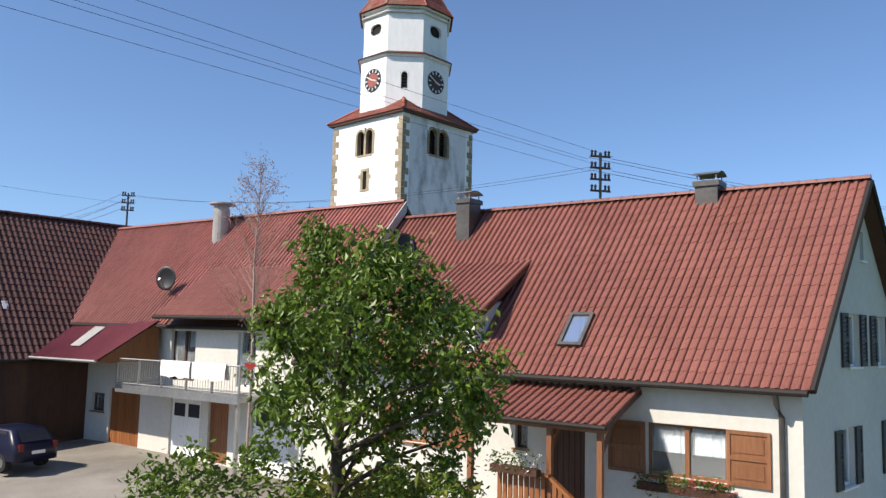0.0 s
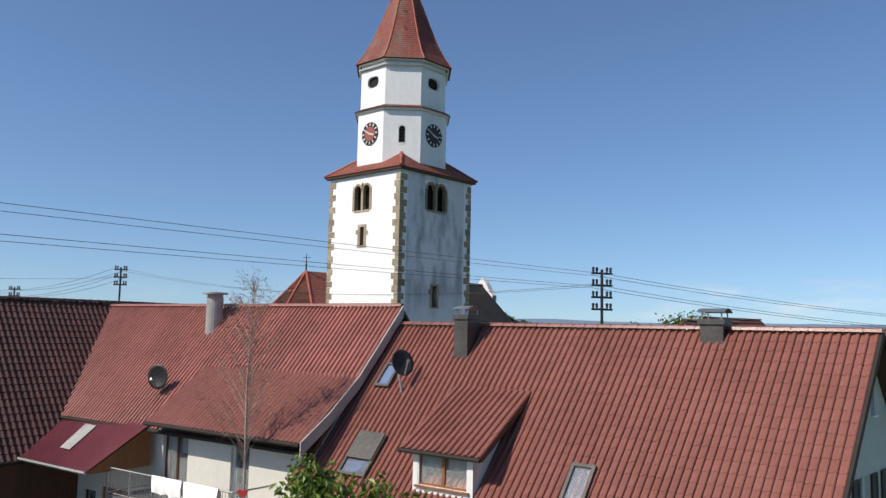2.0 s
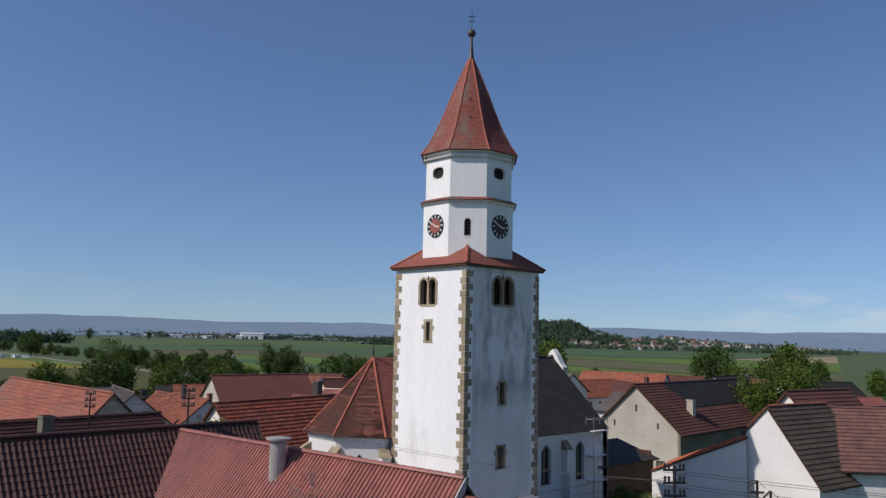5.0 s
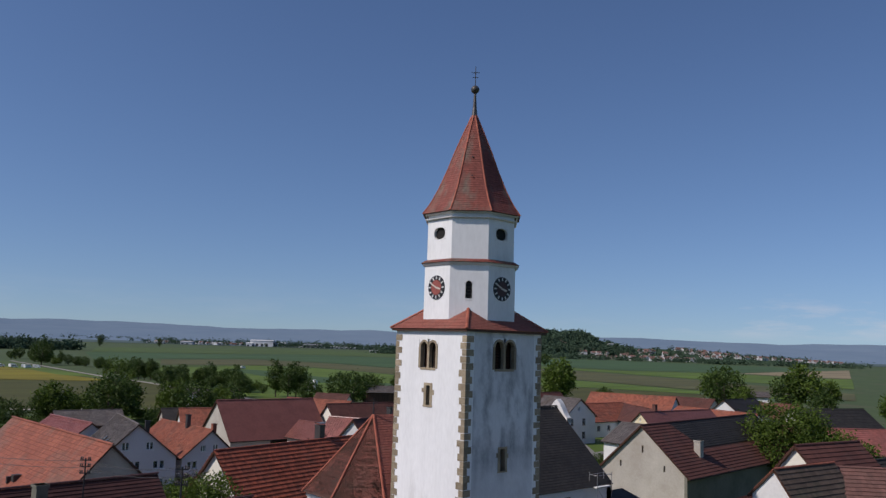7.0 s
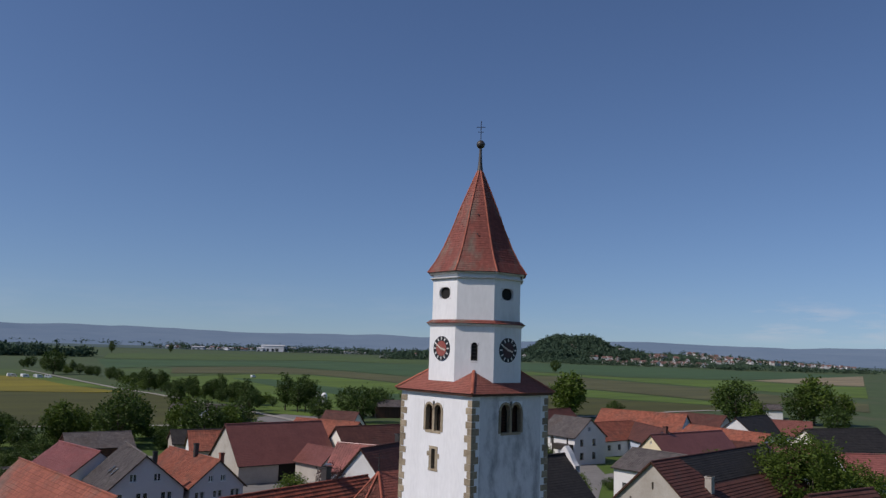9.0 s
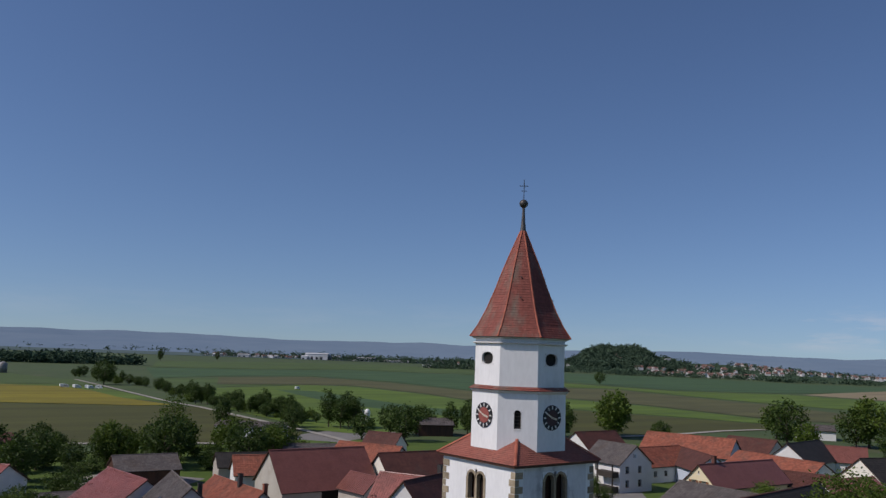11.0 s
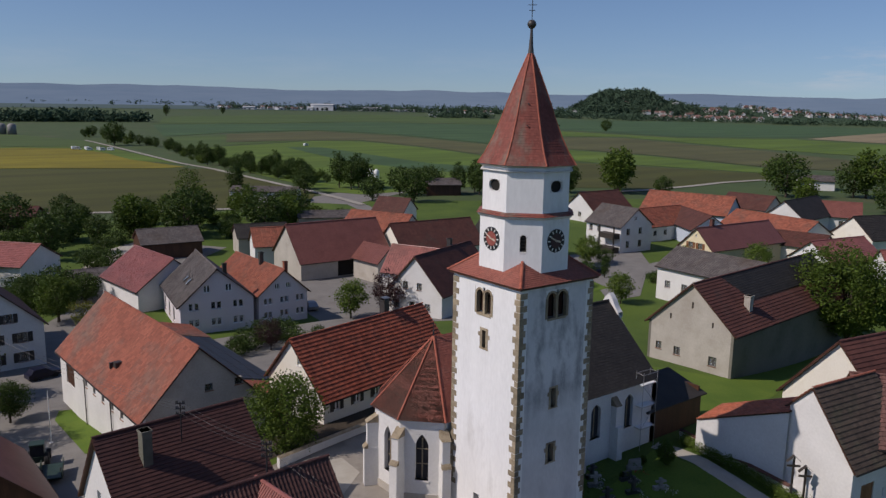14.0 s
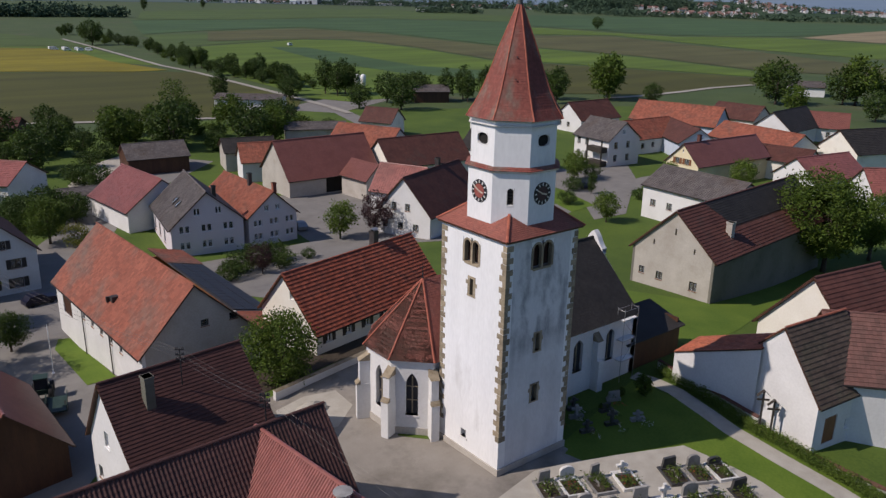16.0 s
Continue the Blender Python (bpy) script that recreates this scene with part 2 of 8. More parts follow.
# Copy of the red dial, darkened to the tone it has in shade.
M["shaded_dial"] = surf("clock_dial_shaded_red", (0.05, 0.025, 0.025), (0.08, 0.04, 0.04), 0.7, 2, 9, 0.05)
M["black_dial"] = surf("clock_ring_black", (0.012, 0.012, 0.014), (0.025, 0.025, 0.028), 0.5, 2, 9, 0.05)
M["gold"] = surf("pale_gold_hands", (0.60, 0.52, 0.42), (0.70, 0.62, 0.52), 0.4, 2, 9, 0.02, metal=0.3)
M["lawn"] = surf("fresh_lawn", (0.068, 0.125, 0.008), (0.115, 0.175, 0.016), 0.95, 0.25, 5, 0.5)
M["grass"] = surf("meadow_grass", (0.045, 0.085, 0.008), (0.085, 0.132, 0.014), 0.95, 0.12, 3.5, 0.5)
M["ground"] = surf("plain_ground", (0.042, 0.07, 0.02), (0.068, 0.1, 0.03), 0.95, 0.05, 1.5, 0.4, stain=(0.10, 0.085, 0.05), stain_scale=0.02)
M["crop1"] = surf("field_green_crop", (0.05, 0.085, 0.016), (0.07, 0.108, 0.022), 0.95, 0.02, 1.0, 0.4)
M["crop2"] = surf("field_bright_green", (0.066, 0.115, 0.010), (0.094, 0.145, 0.014), 0.95, 0.02, 1.0, 0.4)
M["crop3"] = surf("field_blue_green", (0.036, 0.078, 0.024), (0.05, 0.096, 0.03), 0.95, 0.02, 1.0, 0.4)
M["soil"] = surf("field_brown_soil", (0.069, 0.069, 0.022), (0.092, 0.092, 0.031), 0.95, 0.03, 1.0, 0.4)
M["soil_green"] = surf("field_olive", (0.050, 0.053, 0.007), (0.067, 0.069, 0.010), 0.95, 0.03, 1.0, 0.4)
M["track_field"] = surf("field_pale_stubble", (0.20, 0.16, 0.09), (0.26, 0.21, 0.12), 0.95, 0.03, 1.0, 0.4)
M["rape"] = surf("field_yellow_rape", (0.145, 0.122, 0.005), (0.20, 0.168, 0.008), 0.95, 0.05, 1.2, 0.4)
for k_ in ("crop1", "crop2", "crop3", "soil", "soil_green", "rape", "track_field"):
    nt_ = M[k_].node_tree
    ramp_ = next(n for n in nt_.nodes if n.type == 'VALTORGB')
    p_ = nt_.nodes["Principled BSDF"]
    geo_ = next(n for n in nt_.nodes if n.type == 'NEW_GEOMETRY')
    map_ = nt_.nodes.new("ShaderNodeMapping")
    map_.inputs["Rotation"].default_value = (0, 0, 0.62)
    map_.inputs["Scale"].default_value = (0.004, 0.05, 1)
    rows_ = nt_.nodes.new("ShaderNodeTexNoise")
    rows_.inputs["Scale"].default_value = 1.0
    rows_.inputs["Detail"].default_value = 5
    rows_.inputs["Roughness"].default_value = 0.62
    rng_ = nt_.nodes.new("ShaderNodeMapRange")
    rng_.inputs[1].default_value, rng_.inputs[2].default_value, rng_.inputs[3].default_value, rng_.inputs[4].default_value = 0.3, 0.7, 0.72, 1.28
    hsv_ = nt_.nodes.new("ShaderNodeHueSaturation")
    nt_.links.new(geo_.outputs["Position"], map_.inputs["Vector"])
    nt_.links.new(map_.outputs[0], rows_.inputs["Vector"])
    nt_.links.new(rows_.outputs[0], rng_.inputs[0])
    nt_.links.new(rng_.outputs[0], hsv_.inputs["Value"])
    nt_.links.new(ramp_.outputs[0], hsv_.inputs["Color"])
    nt_.links.new(hsv_.outputs[0], p_.inputs["Base Color"])
M["asphalt"] = surf("asphalt_grey", (0.165, 0.155, 0.142), (0.23, 0.218, 0.20), 0.9, 0.4, 20, 0.2, stain=(0.135, 0.127, 0.118), stain_scale=0.2)
M["paving"] = surf("yard_paving", (0.22, 0.195, 0.165), (0.30, 0.272, 0.235), 0.9, 0.5, 14, 0.25, stain=(0.15, 0.132, 0.108), stain_scale=0.16, stain_cut=(0.48, 0.68))
M["gravel"] = surf("pale_gravel", (0.34, 0.31, 0.26), (0.46, 0.43, 0.37), 0.95, 0.8, 24, 0.4)
M["track"] = surf("pale_farm_track", (0.288, 0.264, 0.224), (0.368, 0.344, 0.296), 0.95, 0.1, 3, 0.2)
M["granite"] = surf("grave_granite", (0.20, 0.19, 0.18), (0.34, 0.33, 0.31), 0.5, 2.0, 30, 0.05, 0.3)
M["granite_dark"] = surf("grave_granite_dark", (0.03, 0.03, 0.032), (0.07, 0.068, 0.066), 0.3, 2.0, 30, 0.03, 0.3)
M["marble"] = surf("grave_marble_white", (0.58, 0.57, 0.54), (0.72, 0.71, 0.68), 0.5, 2.0, 16, 0.05, 0.1)
M["earth"] = surf("dark_earth", (0.03, 0.022, 0.014), (0.06, 0.045, 0.03), 0.95, 3, 24, 0.6)
M["bark"] = surf("tree_bark", (0.05, 0.038, 0.028), (0.10, 0.08, 0.06), 0.95, 3, 20, 0.6, stretch=0.3)
M["birch"] = surf("birch_bark", (0.24, 0.17, 0.14), (0.42, 0.33, 0.28), 0.9, 4, 12, 0.3, stretch=3)
M["solar"] = surf("solar_panel_dark", (0.02, 0.022, 0.03), (0.035, 0.037, 0.045), 0.5, 1, 6, 0, spec=0.25)
M["car_blue"] = surf("car_paint_dark_blue", (0.006, 0.007, 0.022), (0.009, 0.010, 0.03), 0.35, 1, 6, 0, spec=0.35)
M["rubber"] = surf("rubber_black", (0.012, 0.012, 0.012), (0.02, 0.02, 0.02), 0.8, 4, 20, 0.1)
M["red_glow"] = surf("red_lamp_glass", (0.12, 0.006, 0.006), (0.16, 0.01, 0.01), 0.3, 3, 9, 0)
M["tractor"] = surf("tractor_dark_green", (0.02, 0.04, 0.03), (0.035, 0.06, 0.045), 0.5, 2, 9, 0.05)
M["flower_red"] = surf("red_flowers", (0.35, 0.02, 0.02), (0.5, 0.06, 0.05), 0.8, 6, 20, 0.2, 0.2)
M["flower_white"] = surf("white_flowers", (0.6, 0.58, 0.56), (0.75, 0.7, 0.7), 0.8, 6, 20, 0.2, 0.2)
# Hills, plain and woods below have distance haze mixed into their base colour.
M["far_hill"] = surf("distant_hills_hazed", (0.145, 0.205, 0.275), (0.175, 0.235, 0.30), 1.0, 0.0015, 0.008, 0, spec=0.0)
M["far_plain"] = surf("distant_plain_hazed", (0.085, 0.12, 0.12), (0.11, 0.15, 0.15), 1.0, 0.004, 0.02, 0, spec=0.0)
M["far_wood"] = surf("distant_woods_hazed", (0.05, 0.083, 0.055), (0.072, 0.11, 0.07), 1.0, 0.02, 0.15, 0.3, 0.15, spec=0.0)
M["far_white"] = surf("distant_walls", (0.52, 0.51, 0.50), (0.68, 0.67, 0.66), 0.9, 0.02, 0.1, 0, 0.2)
M["far_roof"] = surf("distant_roofs", (0.15, 0.085, 0.07), (0.21, 0.12, 0.10), 0.9, 0.02, 0.1, 0, 0.25)


def leafy(name, a, b, through_amount=0.35):
    m = surf(name, a, b, 0.6, 0.5, 4, 0, 0.35, spec=0.3)
    n, l = m.node_tree.nodes, m.node_tree.links
    p = n["Principled BSDF"]
    src = p.inputs["Base Color"].links[0].from_socket
    tr = n.new("ShaderNodeBsdfTranslucent")
    l.new(src, tr.inputs[0])
    mix = n.new("ShaderNodeMixShader")
    mix.inputs[0].default_value = through_amount
    l.new(p.outputs[0], mix.inputs[1])
    l.new(tr.outputs[0], mix.inputs[2])
    l.new(mix.outputs[0], n["Material Output"].inputs[0])
    return m


M["leaf"] = leafy("leaf_green", (0.05, 0.092, 0.010), (0.11, 0.16, 0.02), 0.28)
M["leaf_pear"] = leafy("leaf_fresh_green", (0.06, 0.11, 0.014), (0.17, 0.235, 0.04))
M["leaf_glossy"] = leafy("leaf_glossy_green", (0.052, 0.105, 0.010), (0.16, 0.225, 0.028), 0.25)
M["leaf_glossy"].node_tree.nodes["Principled BSDF"].inputs["Roughness"].default_value = 0.42
M["leaf_glossy"].node_tree.nodes["Principled BSDF"].inputs["Specular IOR Level"].default_value = 0.42
M["leaf_deep"] = leafy("leaf_deep_green", (0.03, 0.062, 0.009), (0.066, 0.105, 0.016), 0.25)
M["leaf_red"] = leafy("leaf_copper", (0.045, 0.02, 0.022), (0.075, 0.035, 0.035))
M["leaf_yellow"] = leafy("leaf_yellow_green", (0.13, 0.15, 0.025), (0.20, 0.20, 0.04))
M["bud"] = leafy("birch_buds", (0.24, 0.13, 0.09), (0.34, 0.20, 0.14), 0.2)

glass = bpy.data.materials.new("window_glass")
glass.use_nodes = True
gp = glass.node_tree.nodes["Principled BSDF"]
gp.inputs["Base Color"].default_value = (0.75, 0.8, 0.82, 1)
gp.inputs["Roughness"].default_value = 0.03
gp.inputs["Transmission Weight"].default_value = 0.9
gp.inputs["IOR"].default_value = 1.45
M["glass"] = glass


# ---- mesh helpers ----
class Geo:
    """Collects vertices and faces of one mesh."""

    def __init__(self):
        self.v, self.f = [], []

    def add(self, verts, faces):
        k = len(self.v)
        self.v += [tuple(p) for p in verts]
        self.f += [tuple(i + k for i in face) for face in faces]
        return self

    def box(self, x0, y0, z0, x1, y1, z1, m=None):
        c = [Vector((x, y, z)) for z in (z0, z1) for x, y in ((x0, y0), (x1, y0), (x1, y1), (x0, y1))]
        if m:
            c = [m @ p for p in c]
        return self.add(c, [(3, 2, 1, 0), (4, 5, 6, 7), (0, 1, 5, 4), (1, 2, 6, 5), (2, 3, 7, 6), (3, 0, 4, 7)])

    def slab(self, corners, thick):
        """A flat piece from its upper corners, counter-clockwise from above, thick metres deep along its normal."""
        c = [Vector(p) for p in corners]
        nrm = (c[1] - c[0]).cross(c[2] - c[0]).normalized()
        low = [p - nrm * thick for p in c]
        n = len(c)
        return self.add(c + low, [tuple(range(n)), tuple(range(2 * n - 1, n - 1, -1))] + [(i, i + n, (i + 1) % n + n, (i + 1) % n) for i in range(n)])

    def prism(self, outline, z0, z1, top=1.0, centre=(0, 0)):
        n = len(outline)
        lo = [(x, y, z0) for x, y in outline]
        hi = [(centre[0] + (x - centre[0]) * top, centre[1] + (y - centre[1]) * top, z1) for x, y in outline]
        return self.add(lo + hi, [tuple(range(n - 1, -1, -1)), tuple(range(n, 2 * n))] + [(i, (i + 1) % n, (i + 1) % n + n, i + n) for i in range(n)])

    def rings(self, rings, cap=True):
        """Joins rings of equal count in turn."""
        n, k = len(rings[0]), len(self.v)
        for r in rings:
            self.v += [tuple(p) for p in r]
        for a in range(len(rings) - 1):
            for i in range(n):
                j = (i + 1) % n
                self.f.append((k + a * n + i, k + a * n + j, k + (a + 1) * n + j, k + (a + 1) * n + i))
        if cap:
            self.f.append(tuple(k + i for i in range(n - 1, -1, -1)))
            self.f.append(tuple(k + (len(rings) - 1) * n + i for i in range(n)))
        return self

    def tube(self, points, radius, sides=6):
        pts = [Vector(p) for p in points]
        radii = radius if isinstance(radius, (list, tuple)) else [radius] * len(pts)
        rings = []
        for i, p in enumerate(pts):
            d = (pts[min(i + 1, len(pts) - 1)] - pts[max(i - 1, 0)]).normalized()
            side = d.orthogonal().normalized() if abs(d.z) > 0.95 else d.cross(Vector((0, 0, 1))).normalized()
            up = side.cross(d)
            rings.append([p + (side * math.cos(2 * math.pi * s / sides) + up * math.sin(2 * math.pi * s / sides)) * radii[i] for s in range(sides)])
        return self.rings(rings)

    def turned(self, profile, centre=(0, 0, 0), sides=16, phase=0.0):
        """A body of revolution from (radius, z) pairs."""
        cx, cy, cz = centre
        return self.rings([[(cx + max(r, 0.002) * math.cos(phase + 2 * math.pi * s / sides), cy + max(r, 0.002) * math.sin(phase + 2 * math.pi * s / sides), cz + z) for s in range(sides)] for r, z in profile])

    def mesh(self, name, material, smooth=False):
        me = bpy.data.meshes.new(name)
        me.from_pydata(self.v, [], self.f)
        me.materials.append(material)
        if smooth:
            me.polygons.foreach_set("use_smooth", [True] * len(me.polygons))
        me.update()
        return me

    def obj(self, name, material, parent=None, label="", smooth=False):
        ob = new(name, self.mesh(name, material, smooth))
        ob.parent = parent
        if label:
            tagged(ob, label)
        return ob


def ground(x, y):
    """Height of the land: the church stands on a low mound, the yard and the village lie lower."""
    w = min(1.0, max(0.0, (x + y + 25) / 40))
    t = min(1.0, math.hypot(max(-x, 0.0, x - 18), max(-y, 0.0, y - 17)) / (38 + 22 * w))
    return -(1.9 + 3.1 * w) * t * t * (3 - 2 * t)


def draped(pts, mat, z, name):
    """A sheet of ground within an outline, laid over the land z metres up."""
    bm = bmesh.new()
    bm.faces.new([bm.verts.new((x, y, 0)) for x, y in pts])
    bmesh.ops.triangulate(bm, faces=bm.faces[:])
    for axis in (0, 1):
        lo, hi = min(p[axis] for p in pts), max(p[axis] for p in pts)
        for k in range(max(-35, math.ceil(lo / 4)), min(35, math.floor(hi / 4)) + 1):
            at, nrm = [0, 0, 0], [0, 0, 0]
            at[axis], nrm[axis] = k * 4, 1
            bmesh.ops.bisect_plane(bm, geom=bm.verts[:] + bm.edges[:] + bm.faces[:], plane_co=at, plane_no=nrm)
    for v in bm.verts:
        v.co.z = ground(v.co.x, v.co.y) + z
    bmesh.ops.recalc_face_normals(bm, faces=bm.faces[:])
    me = bpy.data.meshes.new(name)
    bm.to_mesh(me)
    bm.free()
    if me.polygons and sum(p.normal.z for p in me.polygons) < 0:
        me.flip_normals()
    me.materials.append(mat)
    return new(name, me)


def standing(x, y, z=0.0, turn=0.0):
    """A pose on the land at (x, y)."""
    return pose(x, y, ground(x, y) + z, 0, 0, turn)


def thing(name, m, label, category, group="", kind=""):
    ob = new(name)
    ob.empty_display_size = 0.2
    ob.matrix_world = m
    return tagged(ob, label, category, group, kind)


def wall_piece(outline, holes, thick, m):
    """A wall of real thickness in its own plane: outline of (u, z) counter-clockwise and convex, holes (u0, z0, u1, z1). The outside faces -y of m."""
    g = Geo()
    cuts = sorted({z for _, z in outline} | {z for h in holes for z in (h[1], h[3])})
    lo, hi = min(z for _, z in outline), max(z for _, z in outline)
    cuts = [z for z in cuts if lo <= z <= hi]

    def span(z):
        us = []
        for (u0, z0), (u1, z1) in zip(outline, outline[1:] + outline[:1]):
            if abs(z1 - z0) > 1e-9 and min(z0, z1) - 1e-9 <= z <= max(z0, z1) + 1e-9:
                us.append(u0 + (u1 - u0) * (z - z0) / (z1 - z0))
        return min(us), max(us)

    for z0, z1 in zip(cuts, cuts[1:]):
        if z1 - z0 < 1e-4:
            continue
        (a0, b0), (a1, b1) = span(z0 + 1e-6), span(z1 - 1e-6)
        row = sorted((h for h in holes if h[1] <= z0 + 1e-6 and h[3] >= z1 - 1e-6))
        edges = [(a0, a1)] + [e for h in row for e in ((h[0], h[0]), (h[2], h[2]))] + [(b0, b1)]
        for (l0, l1), (r0, r1) in zip(edges[::2], edges[1::2]):
            c = [(l0, 0, z0), (r0, 0, z0), (r1, 0, z1), (l1, 0, z1), (l0, thick, z0), (r0, thick, z0), (r1, thick, z1), (l1, thick, z1)]
            g.add([m @ Vector(p) for p in c], [(0, 1, 2, 3), (5, 4, 7, 6), (0, 4, 5, 1), (1, 5, 6, 2), (2, 6, 7, 3), (3, 7, 4, 0)])
    seen, remap, kept = {}, [], []
    for p in g.v:
        key = (round(p[0], 4), round(p[1], 4), round(p[2], 4))
        if key not in seen:
            seen[key] = len(kept)
            kept.append(p)
        remap.append(seen[key])
    g.v, g.f = kept, [tuple(remap[i] for i in f) for f in g.f]
    return g


PROFILES = {4: ((0, 0.0), (0.22, 0.04), (0.42, 0.35), (0.6, 0.85), (0.75, 1.0), (0.89, 0.75), (0.97, 0.0)), 2: ((0, 0.1), (0.5, 0.55), (0.93, 1.0), (0.95, 0.0)), 1: ((0, 0.0), (1, 0.0))}


def tiles(g, a, b, c, d, width=0.30, row=0.36, lift=0.03, segs=4, wave=0.055, skip=None, lap=1):
    """Lapped pantiles on the slope a-b (upper edge) to d-c (lower edge), each its own island; lap: the end to which the raised side lies."""
    a, b, c, d = Vector(a), Vector(b), Vector(c), Vector(d)
    up = (b - a).cross(d - a).normalized()
    if up.z < 0:
        up = -up
    prof = PROFILES[segs]
    if lap < 0:
        prof = tuple((1 - f, h) for f, h in reversed(prof))
    n = len(prof)
    rows = max(1, round(((d - a).length + (c - b).length) / 2 / row))
    for r in range(rows):
        f0, f1 = r / rows, (r + 1.12) / rows
        if r == rows - 1:
            f1 = (r + 1.05) / rows
        l0, r0, l1, r1 = a.lerp(d, f0), b.lerp(c, f0), a.lerp(d, f1), b.lerp(c, f1)
        near = abs((b - a).length - (c - d).length) < 0.06 * (b - a).length
        cols = max(1, round(((b - a).length if near else (r1 - l1).length) / width))
        for k in range(cols):
            if skip and skip(l0.lerp(r0, (k + 0.5) / cols)):
                continue
            base = len(g.v)
            tl = random.uniform(-0.004, 0.006)
            for line in range(3):
                for f, h in prof:
                    w = (k + f) / cols
                    q = (l0.lerp(r0, w), l1.lerp(r1, w), l1.lerp(r1, w))[line]
                    off = (0.006 + h * wave, lift + h * wave + tl, h * wave - 0.01)[line]
                    g.v.append(tuple(q + up * off))
            for line in range(2):
                for i in range(n - 1):
                    j = base + line * n + i
                    g.f.append((j + n, j + n + 1, j + 1, j))
    return g


def ridge_caps(g, a, b, radius=0.13, length=0.4):
    a, b = Vector(a), Vector(b)
    n = max(1, round((b - a).length / length))
    d = (b - a).normalized()
    side = d.cross(Vector((0, 0, 1))).normalized()
    up = side.cross(d)
    for i in range(n):
        p, q = a.lerp(b, i / n), a.lerp(b, (i + 1.1) / n)
        ring = []
        for pt, r in ((p, radius * 0.92), (q, radius * 1.08)):
            ring.append([pt + side * r * math.cos(t) + up * (r * math.sin(t) * 0.8) for t in (0, math.pi * 0.25, math.pi * 0.5, math.pi * 0.75, math.pi)])
        k = len(g.v)
        g.v += [tuple(p) for r in ring for p in r]
        for s in range(4):
            g.f.append((k + s, k + s + 1, k + s + 6, k + s + 5))
        g.f.append((k + 5, k + 6, k + 7, k + 8, k + 9))
    return g


def window(parent, m, w, h, frame_mat, panes=2, shutters=None, sill=True, curtain=0.0, depth=0.12, rows=1, bare=False):
    """A casement in an opening; m: lower left corner on the wall's outside, x along the wall, -y outwards."""
    win = new("window")
    win.parent = parent
    g = Geo()
    t = 0.06
    g.box(0, depth, 0, w, depth + 0.06, t, m).box(0, depth, h - t, w, depth + 0.06, h, m).box(0, depth, t, t, depth + 0.06, h - t, m).box(w - t, depth, t, w, depth + 0.06, h - t, m)
    for i in range(1, panes):
        x = w * i / panes
        g.box(x - 0.05, depth - 0.012, t, x + 0.05, depth + 0.05, h - t, m)
    for i in range(1, rows):
        z = h * i / rows
        g.box(t, depth + 0.004, z - 0.02, w - t, depth + 0.05, z + 0.02, m)
    g.obj("frame", frame_mat, win)
    for i in range(panes):
        a, b = w * i / panes + 0.055, w * (i + 1) / panes - 0.055
        p = Geo().box(a, depth + 0.03, t, b, depth + 0.036, h - t, m).obj("pane", M["glass"], win)
        p.visible_shadow = False
    # Black sheet close behind the glass stands for the unlit room.
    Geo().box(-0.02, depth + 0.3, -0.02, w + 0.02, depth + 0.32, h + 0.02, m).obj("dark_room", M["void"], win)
    if curtain:
        for i in range(panes):
            a, b = w * i / panes + 0.07, w * (i + 1) / panes - 0.07
            c = Geo()
            n = 14
            pts = []
            for s in range(n + 1):
                x = a + (b - a) * s / n
                y = depth + 0.13 + 0.012 * math.sin(s * 2.2)
                pts += [m @ Vector((x, y, h - t)), m @ Vector((x, y, h * (1 - curtain) + t))]
            c.add(pts, [(2 * s, 2 * s + 1, 2 * s + 3, 2 * s + 2) for s in range(n)])
            c.obj("curtain", M["curtain"], win)
    if sill:
        Geo().box(-0.06, -0.07, -0.05, w + 0.06, depth, -0.004, m).obj("sill", M["white"] if frame_mat == M["white"] else M["wood"], win)
    if shutters:
        for x in (-w / panes * (panes / 2) - 0.02, w + 0.02):
            ww = w / 2
            sh = Geo()
            x0 = x if x < 0 else x
            sh.box(x0, -0.055, 0, x0 + 0.07, -0.012, h, m).box(x0 + ww - 0.07, -0.055, 0, x0 + ww, -0.012, h, m)
            sh.box(x0 + 0.07, -0.055, 0, x0 + ww - 0.07, -0.012, 0.08, m).box(x0 + 0.07, -0.055, h - 0.08, x0 + ww - 0.07, -0.012, h, m).box(x0 + 0.07, -0.055, h * 0.5 - 0.04, x0 + ww - 0.07, -0.012, h * 0.5 + 0.04, m)
            so = sh.obj("shutter", shutters, win)
            if shutters == M["wood"]:
                for z0, z1 in ((0.08, h * 0.5 - 0.04), (h * 0.5 + 0.04, h - 0.08)):
                    Geo().box(x0 + 0.07, -0.03, z0, x0 + ww - 0.07, -0.014, z1, m).box(x0 + 0.13, -0.045, z0 + 0.07, x0 + ww - 0.13, -0.03, z1 - 0.07, m).obj("panel", shutters, so)
                continue
            slats = Geo()
            nn = int((h - 0.16) / 0.09)
            for s in range(nn):
                z = 0.08 + (h - 0.16) * s / nn
                slats.add([m @ Vector(p) for p in ((x0 + 0.07, -0.05, z), (x0 + ww - 0.07, -0.05, z), (x0 + ww - 0.07, -0.02, z + 0.085), (x0 + 0.07, -0.02, z + 0.085))], [(0, 1, 2, 3)])
            slats.obj("slats", shutters, so)
    return win


